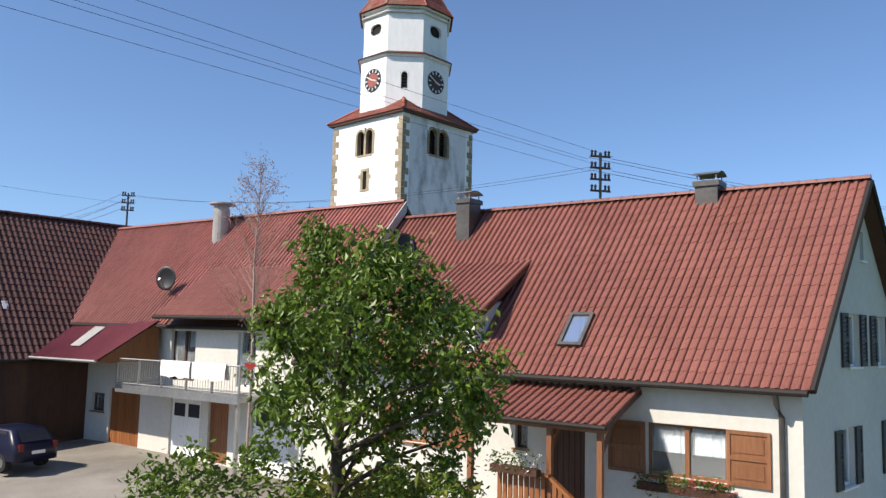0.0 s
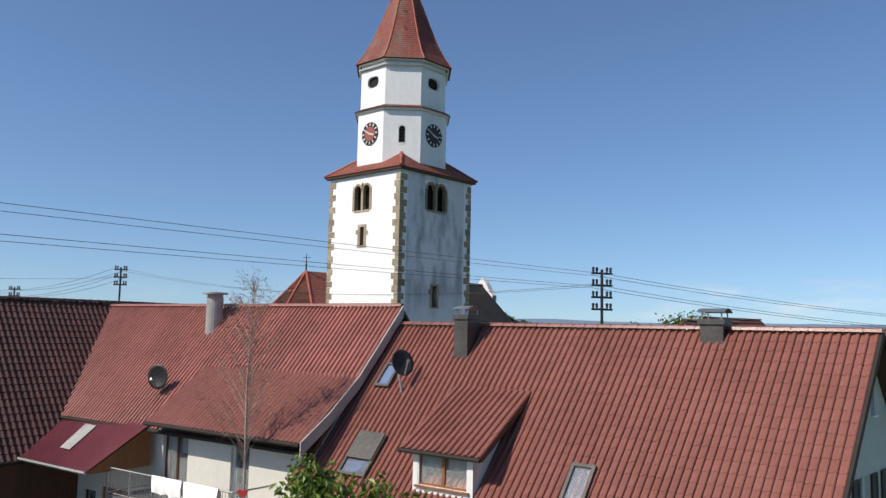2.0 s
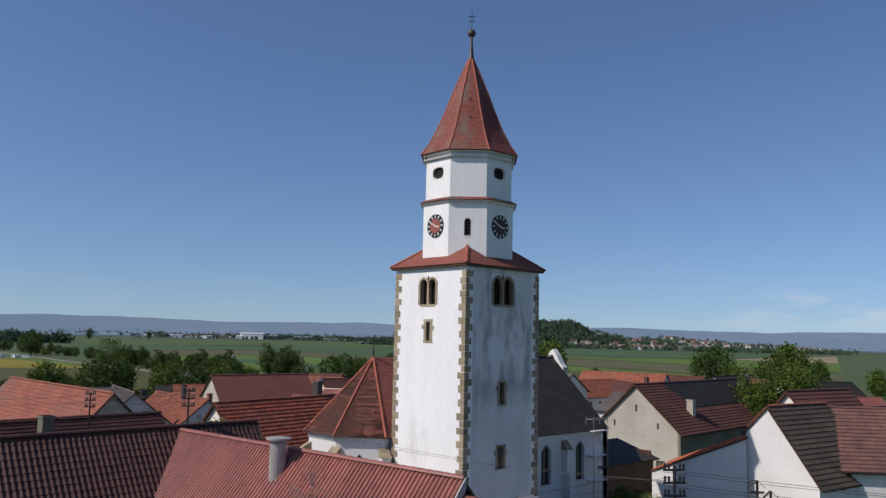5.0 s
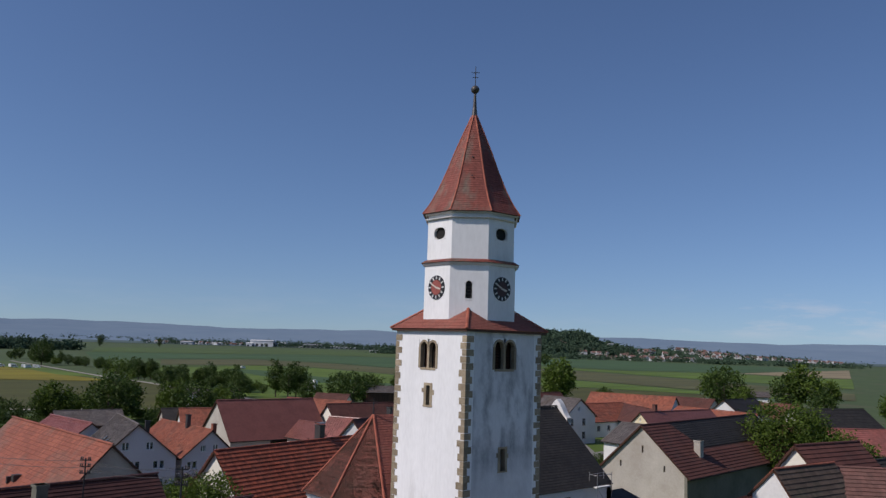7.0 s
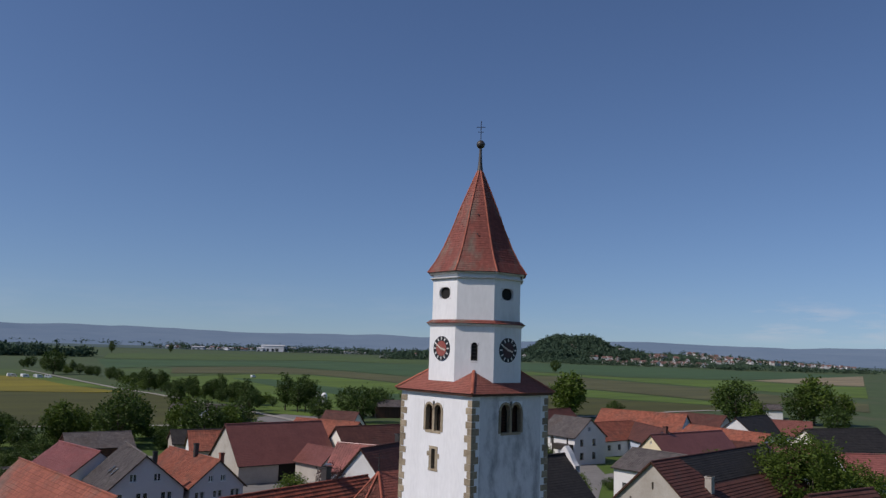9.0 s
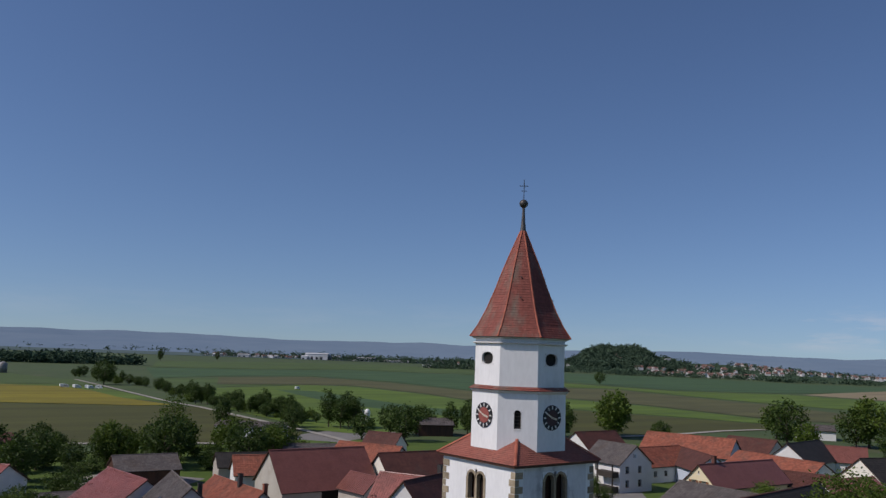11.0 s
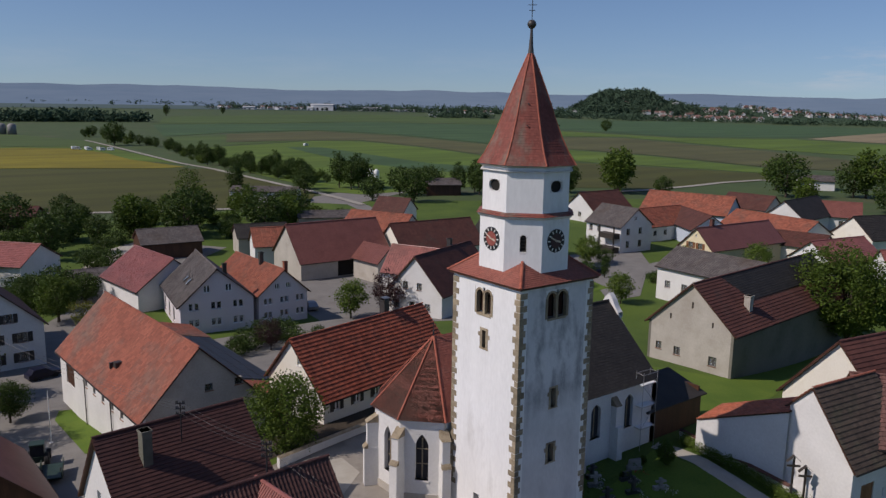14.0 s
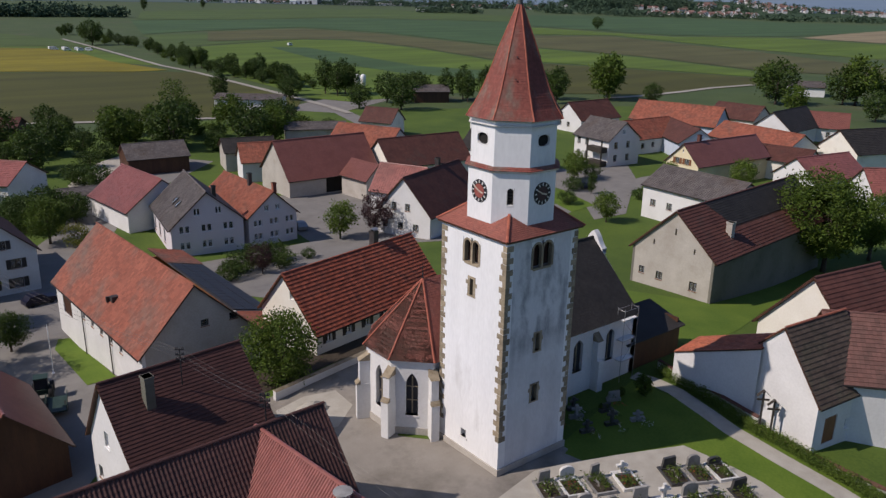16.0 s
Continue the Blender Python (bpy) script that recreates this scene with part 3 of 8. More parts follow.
def chimney(parent, x, y, z0, z1, w, d, mat, cap=True):
    ch = Geo().box(x - w / 2, y - d / 2, z0, x + w / 2, y + d / 2, z1).box(x - w / 2 - 0.05, y - d / 2 - 0.05, z1 - 0.14, x + w / 2 + 0.05, y + d / 2 + 0.05, z1).obj("chimney", mat, parent)
    if cap:
        legs = Geo()
        for sx in (-1, 1):
            for sy in (-1, 1):
                legs.box(x + sx * w * 0.42 - 0.015, y + sy * d * 0.42 - 0.015, z1, x + sx * w * 0.42 + 0.015, y + sy * d * 0.42 + 0.015, z1 + 0.16)
        n = 8
        top = []
        for s in range(n + 1):
            u = -1 + 2 * s / n
            for e in (-1, 1):
                top.append((x + e * (w / 2 + 0.06), y + u * (d / 2 + 0.06), z1 + 0.16 + 0.10 * (1 - u * u)))
        legs.add(top + [(a, b, c + 0.015) for a, b, c in top], [(2 * s, 2 * s + 1, 2 * s + 3, 2 * s + 2) for s in range(n)] + [(2 * s + 2 * n + 4, 2 * s + 2 * n + 2, 2 * s + 2 * n + 3, 2 * s + 2 * n + 5) for s in range(n)])
        legs.obj("cowl", M["metal"], ch, "curved metal chimney cowl")
    return ch


def frame_of(a, b):
    """A house's own frame: at a on the ground, x along the ridge to b, y to its left."""
    d = Vector((b[0] - a[0], b[1] - a[1], 0)).normalized()
    return Matrix(((d.x, -d.y, 0, a[0]), (d.y, d.x, 0, a[1]), (0, 0, 1, 0), (0, 0, 0, 1)))


def house(name, label, size, a, b, zr, left, right, wall, roof, base=-2.0, over=0.35, verge=0.3, holes=None, style=(0.30, 0.36, 4, 0.028), category="house", gable_mat=None, ridge=True, fascia=True, group="", roof_right=None, skip_left=None, skip_right=None, skew=0.0, site=None):
    """A gabled house. left, right: (distance of the eave from the ridge, height of the eave). holes: by wall 'a', 'b', 'l', 'r', windows as
    (u, z, w, h, options): u from the wall's left end as seen from outside. size scales all of these but a and b. site: a frame to stand in. skew: how far the eave's far end falls short of a square gable."""
    m = site @ frame_of(a, b) if site else Matrix.Translation((0, 0, ground(*a))) @ frame_of(a, b) @ Matrix.Scale(size, 4)
    length = math.dist(a, b) / (1.0 if site else size)
    home = thing(name, m, label, category, group)
    (wl, zl), (wr, zrr) = left, right
    sl, sr = (zr - zl) / wl, (zr - zrr) / wr
    yl, yr = wl - over, -(wr - over)
    tl, tr = zr - sl * yl - 0.1, zr + sr * yr - 0.1
    top = zr - 0.12
    sk = skew * -yr / wr
    mats = {
        'r': (Matrix(((1, 0, 0, 0), (0, 1, 0, yr), (0, 0, 1, 0), (0, 0, 0, 1))), [(0, base), (length - sk, base), (length - sk, tr), (0, tr)]),
        'l': (Matrix(((-1, 0, 0, length), (0, -1, 0, yl), (0, 0, 1, 0), (0, 0, 0, 1))), [(0, base), (length, base), (length, tl), (0, tl)]),
        'a': (Matrix(((0, 1, 0, 0), (-1, 0, 0, yl), (0, 0, 1, 0), (0, 0, 0, 1))), [(0.004, base), (yl - yr - 0.004, base), (yl - yr - 0.004, tr), (yl, top), (0.004, tl)]),
        'b': (Matrix.Translation((length - sk, yr, 0)) @ Matrix.Rotation(math.pi / 2 - math.atan2(2 * sk, yl - yr), 4, 'Z'), [(0.004, base), (yl - yr - 0.004, base), (yl - yr - 0.004, tl), (-yr, top), (0.004, tr)]),
    }
    holes = holes or {}
    for key in 'rlab':
        mm, outline = mats[key]
        mine = holes.get(key, [])
        if key in 'ab':
            mm = mm @ Matrix.Translation((0, 0.003, 0))
        wmat = gable_mat if gable_mat and key in 'ab' else wall
        wo = wall_piece(outline, [(u, z, u + w, z + h) for u, z, w, h, *_ in mine], 0.3, mm).obj("wall", wmat, home)
        for u, z, w, h, *opt in mine:
            opt = dict(opt[0]) if opt else {}
            kind = opt.pop("kind", "window")
            at = mm @ Matrix.Translation((u, 0, z))
            if kind == "window":
                window(home, at, w, h, opt.pop("frame", M["white"]), **opt)
            elif kind == "dark":
                # Open bay: a black sheet in place of the shade inside.
                Geo().box(-0.02, 0.31, -0.02, w + 0.02, 0.33, h + 0.02, at).obj("dark_room", M["void"], home)
            else:
                dr = Geo().box(0, 0.1, 0, w, 0.16, h, at)
                n = max(2, round(w / 0.16))
                dr = dr.obj("door", opt.get("mat", M["wood"]), home)
                for s in range(n):
                    Geo().box(w * s / n + 0.008, 0.085, 0.02, w * (s + 1) / n - 0.008, 0.1, h - 0.02, at).obj("board", opt.get("mat", M["wood"]), dr)
    tw, rw, segs, wave, *step = style
    step = step[0] if step else 0.03
    for side, w, ze, s, mt, skip in (("left", wl, zl, sl, roof, skip_left), ("right", -wr, zrr, sr, roof_right or roof, skip_right)):
        x0, x1 = -verge, length + verge
        pa, pb, pc, pd = (x0, 0, zr), (x1, 0, zr), (x1 + (skew if w > 0 else -skew), w, ze), (x0, w, ze)
        order = (pd, pc, pb, pa) if w < 0 else (pa, pb, pc, pd)
        ro = Geo().slab(order, 0.1).obj("roof", M["wood_dark"], home)
        t = tiles(Geo(), pa, pb, pc, pd, tw, rw, step, segs, wave, skip, lap=-1 if w > 0 else 1).obj("roof_tiles", mt, ro)
        t["kind"] = "stuff"
        if fascia:
            gg = Geo()
            y = w + (0.06 if w > 0 else -0.06)
            gg.tube([(x0 + 0.05, y, ze - 0.06), (pc[0] - 0.05, y, ze - 0.06)], 0.07, 8)
            gg.obj("gutter", M["gutter"], ro)
    if ridge:
        r = ridge_caps(Geo(), (-verge, 0, zr + 0.03), (length + verge, 0, zr + 0.03)).obj("ridge_tiles", roof, home)
        r["kind"] = "stuff"
    return home, m


# ---- plants ----
def leaves(g, centre, count, spread, size, rng, flat=0.8, droop=0.0):
    for _ in range(count):
        d = Vector((rng.gauss(0, 1), rng.gauss(0, 1), rng.gauss(0, flat)))
        p = Vector(centre) + d * spread * 0.5
        out = Vector((rng.uniform(-1, 1), rng.uniform(-1, 1), rng.uniform(-0.6, 0.8) - droop)).normalized()
        side = out.cross(Vector((rng.uniform(-1, 1), rng.uniform(-1, 1), rng.uniform(-1, 1)))).normalized()
        s = size * rng.uniform(0.6, 1.3)
        up = side.cross(out) * s * 0.12
        k = len(g.v)
        g.v += [tuple(p), tuple(p + out * s * 0.55 + side * s * 0.26 + up), tuple(p + out * s * 1.1), tuple(p + out * s * 0.55 - side * s * 0.26 + up)]
        g.f += [(k, k + 1, k + 2), (k, k + 2, k + 3)]


def crown_points(rng, n, rx, rz, z0, lumps=5, inner=0.55):
    """Clump centres in an uneven crown with hollows."""
    bumps = [(Vector((rng.gauss(0, 1), rng.gauss(0, 1), rng.gauss(0, 0.8))).normalized(), rng.uniform(-0.28, 0.3)) for _ in range(lumps + 5)]
    out = []
    while len(out) < n:
        d = Vector((rng.gauss(0, 1), rng.gauss(0, 1), rng.gauss(0, 1))).normalized()
        r = 1.0 + sum(w * max(0, d.dot(b)) ** 3 for b, w in bumps)
        f = rng.uniform(inner, 1.0)
        x, y, z = d * r * f
        squeeze = 1.0 - 0.25 * max(0.0, -z)
        out.append(Vector((x * rx * squeeze, y * rx * squeeze, z0 + rz + z * rz)))
    return out


def tree_meshes(seed, height, radius, trunk_z, mat, clumps, per, leaf, spread, trunk_r=0.18, limbs=7):
    rng = random.Random(seed)
    rz = (height - trunk_z) / 2
    pts = crown_points(rng, clumps, radius, rz, trunk_z)
    crown = Geo()
    for p in pts:
        leaves(crown, p, per, spread, leaf, rng)
    trunk = Geo()
    top = Vector((rng.uniform(-0.2, 0.2), rng.uniform(-0.2, 0.2), trunk_z + rz * 1.2))
    trunk.tube([(0, 0, -0.1), (0.02, 0, trunk_z * 0.5), Vector((0, 0, 0)).lerp(top, 0.6), top], [trunk_r * 1.3, trunk_r, trunk_r * 0.7, trunk_r * 0.2], 8)
    for i in range(limbs):
        e = pts[rng.randrange(len(pts))] * 0.92
        s = Vector((0, 0, trunk_z * 0.75 + rng.uniform(0, rz * 0.7)))
        mid = s.lerp(e, 0.5) + Vector((0, 0, 0.1 * radius))
        trunk.tube([s, mid, e], [trunk_r * 0.5, trunk_r * 0.3, trunk_r * 0.08], 5)
    return crown.mesh("crown", mat), trunk.mesh("trunk", M["bark"], True)


TREES = {}


def tree(kind, x, y, label, scale=1.0, turn=0.0, z=0.0, name="tree", category="tree", stretch=1.0):
    if math.hypot(x, y) > 105:
        kind = {"broad": "far_leafy", "broad2": "far_round", "tall": "far_slim"}.get(kind, kind)
    crown, trunk = TREES[kind]
    t = thing(name, standing(x, y, z, turn), label, category)
    t.scale = (scale, scale, scale * stretch)
    for nm, me in (("trunk", trunk), ("crown", crown)):
        new(nm, me).parent = t
    return t


TREES["broad"] = tree_meshes(11, 9.0, 4.2, 1.4, M["leaf"], 560, 14, 0.36, 0.75, 0.25)
TREES["broad2"] = tree_meshes(12, 9.0, 3.8, 1.2, M["leaf_deep"], 520, 14, 0.36, 0.75, 0.25)
TREES["tall"] = tree_meshes(13, 12.0, 2.7, 1.5, M["leaf"], 380, 12, 0.45, 0.7, 0.25)
TREES["great"] = tree_meshes(45, 15.6, 7.2, 1.8, M["leaf"], 1300, 19, 0.46, 1.0, 0.4, 12)
TREES["clipped"] = tree_meshes(46, 2.3, 0.8, 0.05, M["leaf"], 260, 16, 0.13, 0.2, 0.06)
TREES["dense"] = tree_meshes(47, 4.9, 2.1, 0.3, M["leaf"], 560, 17, 0.19, 0.4, 0.12)
TREES["small"] = tree_meshes(14, 4.5, 1.9, 0.5, M["leaf_pear"], 260, 14, 0.24, 0.42, 0.10)
TREES["bush"] = tree_meshes(15, 2.2, 1.5, 0.05, M["leaf_deep"], 130, 12, 0.22, 0.4, 0.06)
TREES["copper"] = tree_meshes(16, 6.0, 2.3, 1.0, M["leaf_red"], 260, 12, 0.26, 0.5, 0.14)
TREES["yellow"] = tree_meshes(17, 3.0, 1.6, 0.1, M["leaf_yellow"], 160, 12, 0.22, 0.4, 0.06)
TREES["thin"] = tree_meshes(18, 14.0, 3.0, 3.0, M["leaf"], 170, 9, 0.42, 0.8, 0.22, 14)
TREES["far_round"] = tree_meshes(41, 9.5, 4.2, 0.8, M["leaf_deep"], 190, 10, 0.68, 1.0, 0.25)
TREES["far_leafy"] = tree_meshes(44, 9.2, 4.2, 0.9, M["leaf"], 190, 10, 0.68, 1.0, 0.25)
TREES["far_slim"] = tree_meshes(42, 12.0, 2.8, 0.8, M["leaf_deep"], 190, 10, 0.68, 1.0, 0.25)
TREES["far_bush"] = tree_meshes(43, 5.0, 3.4, 0.1, M["leaf"], 80, 9, 0.8, 1.2, 0.2)
TREES["conifer"] = tree_meshes(19, 5.0, 1.1, 0.2, M["leaf_deep"], 220, 12, 0.22, 0.35, 0.1)


# ---- the plain ----
AX = Vector((0.609, 0.793, 0))   # away from the village
RX = Vector((0.793, -0.609, 0))  # across the plain
EYE0 = Vector((-35.2, -37.0, 0))


def plain(lat, depth, z=0.0):
    p = EYE0 + RX * lat + AX * depth
    return (p.x, p.y, z)


lines = [-4800, -2000, -1000, -500, -300, -200] + [k * 4 for k in range(-38, 39)] + [200, 300, 500, 1000, 2000, 4800]
n = len(lines)
g = Geo().add([(x, y, ground(x, y) - 0.05) for y in lines for x in lines], [(j * n + i, j * n + i + 1, (j + 1) * n + i + 1, (j + 1) * n + i) for j in range(n - 1) for i in range(n - 1)])
tagged(g.obj("ground", M["ground"], smooth=True), "flat green farmland reaching the horizon", "ground", kind="structure")


def field(corners, mat, z, label):
    f = draped([plain(a, b)[:2] for a, b in corners], mat, z, "field")
    return tagged(f, label, "field", kind="structure")


field([(-218, 369), (-206, 375), (-125, 396), (-112, 395), (-75, 342), (-47, 302), (-44, 263), (-54, 254), (-84, 246), (-119, 235), (-138, 231)], M["soil_green"], 0.10, "olive brown ploughed field beside the village")
field([(-310, 480), (-279, 530), (-243, 530), (-206, 494), (-172, 446), (-128, 404), (-140, 394), (-203, 381), (-222, 375)], M["rape"], 0.14, "yellow field of flowering rape")
field([(-308, 523), (-257, 551), (-214, 530), (-139, 426), (-163, 437), (-195, 456), (-244, 445), (-256, 433)], M["crop2"], 0.10, "light green crop field beyond the rape")
field([(-421, 716), (-359, 693), (-275, 623), (-219, 542), (-260, 557), (-311, 529)], M["crop1"], 0.12, "dull green field beside the country road")
field([(-173, 548), (-105, 678), (-67, 681), (-8, 599), (48, 482), (35, 350), (-29, 298), (-44, 306), (-61, 335), (-95, 386), (-144, 477)], M["crop2"], 0.10, "bright green field beyond the road")
field([(-113, 585), (-86, 585), (-6, 453), (42, 425), (38, 382), (-11, 408), (-59, 468)], M["crop3"], 0.18, "dark green stripe of young grain")
field([(-206, 776), (-135, 878), (-45, 799), (62, 626), (49, 491), (-9, 614), (-69, 700), (-106, 687), (-170, 639)], M["soil"], 0.16, "reddish brown ploughed strip of field")
field([(-358, 1005), (-231, 1100), (-123, 1251), (118, 1209), (64, 642), (-46, 825), (-140, 909), (-213, 800), (-245, 713)], M["crop3"], 0.20, "blue-green field of young grain")
field([(-241, 703), (-200, 753), (-168, 631), (-106, 687), (-177, 560)], M["crop1"], 0.14, "green field between hedge and grain")
field([(-478, 1399), (-332, 1698), (-107, 1903), (150, 1537), (121, 1238), (-126, 1283), (-236, 1124), (-359, 1028)], M["crop1"], 0.24, "olive green field before the far town")
field([(162, 1637), (487, 1664), (624, 1440), (818, 1360), (705, 1172), (392, 903), (260, 883), (110, 1105)], M["crop3"], 0.20, "blue-green field before the hill town")
field([(400, 879), (506, 1003), (776, 1291), (483, 801), (442, 799)], M["track_field"], 0.24, "pale tan stubble field on the plain")
field([(105, 1059), (251, 853), (379, 872), (387, 849), (428, 774), (469, 776), (329, 542), (317, 572), (264, 658), (192, 859), (85, 847)], M["crop2"], 0.16, "light green field with brown patches")
field([(82, 819), (186, 831), (230, 698), (254, 633), (286, 471), (241, 396), (221, 447), (188, 468), (146, 561), (66, 659)], M["soil"], 0.18, "brown ploughed field on the plain")
field([(64, 642), (143, 549), (185, 459), (171, 424), (134, 453), (51, 506)], M["crop2"], 0.13, "bright green strip of crop")
field([(50, 496), (132, 445), (171, 418), (157, 382), (103, 346), (89, 337), (34, 334)], M["soil_green"], 0.11, "olive brown field behind the farmsteads")


def strip(points, width, mat, z, name, label, kind="structure"):
    pts = [Vector(p) for p in points]
    left, right = [], []
    for i, p in enumerate(pts):
        d = (pts[min(i + 1, len(pts) - 1)] - pts[max(i - 1, 0)]).normalized()
        left.append((p.x - d.y * width / 2, p.y + d.x * width / 2))
        right.append((p.x + d.y * width / 2, p.y - d.x * width / 2))
    return tagged(draped(left + right[::-1], mat, z, name), label, name, kind=kind)


strip([plain(-278, 631), plain(-213, 537), plain(-138, 426), plain(-112, 395), plain(-75, 342), plain(-47, 302), plain(-34, 282), plain(-26, 268)], 2.8, M["track"], 0.24, "road", "pale country road running out past the hedge")
strip([plain(-119, 235), plain(-99, 241), plain(-84, 247), plain(-64, 253), plain(-55, 257)], 3.2, M["track"], 0.22, "road", "pale farm track along the field edge")
strip([plain(73, 322), plain(88, 331), plain(108, 347), plain(130, 367), plain(153, 382), plain(172, 379)], 3.6, M["track"], 0.22, "road", "pale farm track behind the farmsteads")

# distant hills as a backdrop ahead, haze put into their blue
g = Geo()
for layer, (foot, dist, base) in enumerate(((3300, 3900, 46), (3950, 4600, 82))):
    n = 120
    pts = []
    for i in range(n + 1):
        a = radians(-60 + 120 * i / n)
        d_ = AX * math.cos(a) + RX * math.sin(a)
        h = base * (1 + 0.16 * noise.noise((i * 0.11, layer * 7.0, 0)) + 0.09 * noise.noise((i * 0.43, layer * 7.0, 3)) + 0.05 * math.sin(i * 0.05 + layer))
        p, q = EYE0 + d_ * foot, EYE0 + d_ * dist
        pts += [(p.x, p.y, -6), (q.x, q.y, h)]
    g.add(pts, [(2 * i, 2 * i + 2, 2 * i + 3, 2 * i + 1) for i in range(n)])
tagged(g.obj("backdrop", M["far_hill"], smooth=True), "wooded hills tinted blue for haze along the horizon", "hills", kind="structure")

# ring of far plain, its blue-green base colour standing for haze
far_ring = Geo()
pts = []
for i in range(41):
    a = radians(-60 + 120 * i / 40)
    for r in (2350, 3400):
        p = EYE0 + (AX * math.cos(a) + RX * math.sin(a)) * r
        pts.append((p.x, p.y, -4.4))
far_ring.add(pts, [(2 * i, 2 * i + 2, 2 * i + 3, 2 * i + 1) for i in range(40)])
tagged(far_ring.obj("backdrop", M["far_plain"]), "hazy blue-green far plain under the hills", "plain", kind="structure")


def upland(lat, dep):
    """The wooded hill and the low ridge that the far town climbs, above the plain."""
    h = 62 * math.exp(-(abs(lat - 530) / 118) ** 2.6) * math.exp(-((dep - 2350) / 170) ** 2) * (1 + 0.10 * math.sin(lat * 0.045))
    f = max(0.0, min(1.0, (lat - 560) / 120)) * max(0.0, min(1.0, (1240 - lat) / 380))
    return max(h, 30 * f * math.exp(-((dep - 2420) / 260) ** 2)) - 5


n, k = 48, 16
v = [plain(330 + 950 * i / n, 1950 + 800 * j / k, upland(330 + 950 * i / n, 1950 + 800 * j / k) - 0.6) for j in range(k + 1) for i in range(n + 1)]
hill_land = Geo().add(v, [(j * (n + 1) + i, j * (n + 1) + i + 1, (j + 1) * (n + 1) + i + 1, (j + 1) * (n + 1) + i) for j in range(k) for i in range(n)])
tagged(hill_land.obj("upland", M["far_wood"], smooth=True), "low green ridge under the far town", "hill", kind="structure")


def far_tree(g, lat, dep, h, rng):
    x, y, _z = plain(lat, dep)
    leaves(g, (x, y, upland(lat, dep) + h * 0.5), 26, h * 0.62, h * 0.42, rng, 0.9)


rng = random.Random(5)
g = Geo()
for _ in range(1500):
    lat, dep = rng.uniform(385, 690), rng.uniform(2120, 2430)
    if upland(lat, dep) > 2:
        far_tree(g, lat, dep, rng.uniform(11, 17), rng)
tagged(g.obj("wooded_hill", M["far_wood"]), "round dark green wooded hill beside the far town", "hill", kind="stuff")

# tree belts far out
g = Geo()


def belt(a, b, count, wide, size, rng):
    for _ in range(count):
        t = rng.random()
        far_tree(g, a[0] + (b[0] - a[0]) * t + rng.gauss(0, wide * 0.3), a[1] + (b[1] - a[1]) * t + rng.gauss(0, wide), size * rng.uniform(0.7, 1.25), rng)


belt((-640, 1010), (-402, 1108), 240, 11, 10.5, rng)
belt((-640, 1180), (-520, 1240), 60, 25, 12, rng)
belt((-330, 2400), (140, 2450), 240, 60, 13, rng)
belt((-700, 2500), (-330, 2480), 90, 60, 12, rng)
belt((-15, 1680), (105, 1700), 70, 22, 10, rng)
belt((60, 2350), (400, 2250), 160, 60, 13, rng)
belt((270, 1900), (440, 1820), 90, 50, 11, rng)
belt((380, 1720), (720, 1640), 170, 25, 9, rng)
belt((640, 1560), (960, 1560), 150, 30, 9, rng)
belt((480, 2080), (1250, 2330), 260, 90, 11, rng)
belt((-1900, 3300), (1500, 3300), 420, 120, 15, rng)
tagged(g.obj("far_trees", M["far_wood"]), "belts of dark trees across the plain", "trees", kind="stuff")

# far towns
gw_, gr_ = Geo(), Geo()


def town(lat0, lat1, d0, d1, count, rng, size=1.0):
    for _ in range(count):
        lat, dep = rng.uniform(lat0, lat1), rng.uniform(d0, d1)
        x, y, _z = plain(lat, dep)
        w, d, h = rng.uniform(5, 8) * size, rng.uniform(4, 5.5) * size, rng.uniform(4, 6.5) * size
        m = Matrix.Translation((x, y, upland(lat, dep))) @ Matrix.Rotation(rng.choice((0.0, 1.57)) + rng.uniform(-0.4, 0.4) - 0.6, 4, 'Z')
        gw_.box(-w, -d, -3, w, d, h, m)
        for e in (-1, 1):
            gw_.add([m @ Vector(p) for p in ((e * w, -d, h), (e * w, d, h), (e * w, 0, h + d * 0.85))], [(0, 1, 2)])
        gr_.add([m @ Vector(p) for p in ((-w, -d - 0.6, h - 0.4), (w, -d - 0.6, h - 0.4), (w, d + 0.6, h - 0.4), (-w, d + 0.6, h - 0.4), (-w, 0, h + d * 0.9), (w, 0, h + d * 0.9))], [(0, 1, 5, 4), (2, 3, 4, 5)])


town(-720, -300, 2380, 2700, 46, rng, 0.95)
town(-1650, -1100, 3250, 3450, 90, rng, 1.1)
town(-280, 90, 2420, 2650, 30, rng)
town(60, 380, 2250, 2450, 22, rng)
town(500, 720, 1790, 1960, 46, rng)
town(480, 800, 2080, 2260, 50, rng)
town(860, 1260, 2080, 2340, 74, rng)
town(900, 1400, 2350, 2600, 40, rng)
tagged(gw_.obj("far_town_walls", M["far_white"]), "pale walls of a far town on the plain", "town", kind="stuff")
tagged(gr_.obj("far_town_roofs", M["far_roof"]), "red roofs of a far town on the plain", "town", kind="stuff")


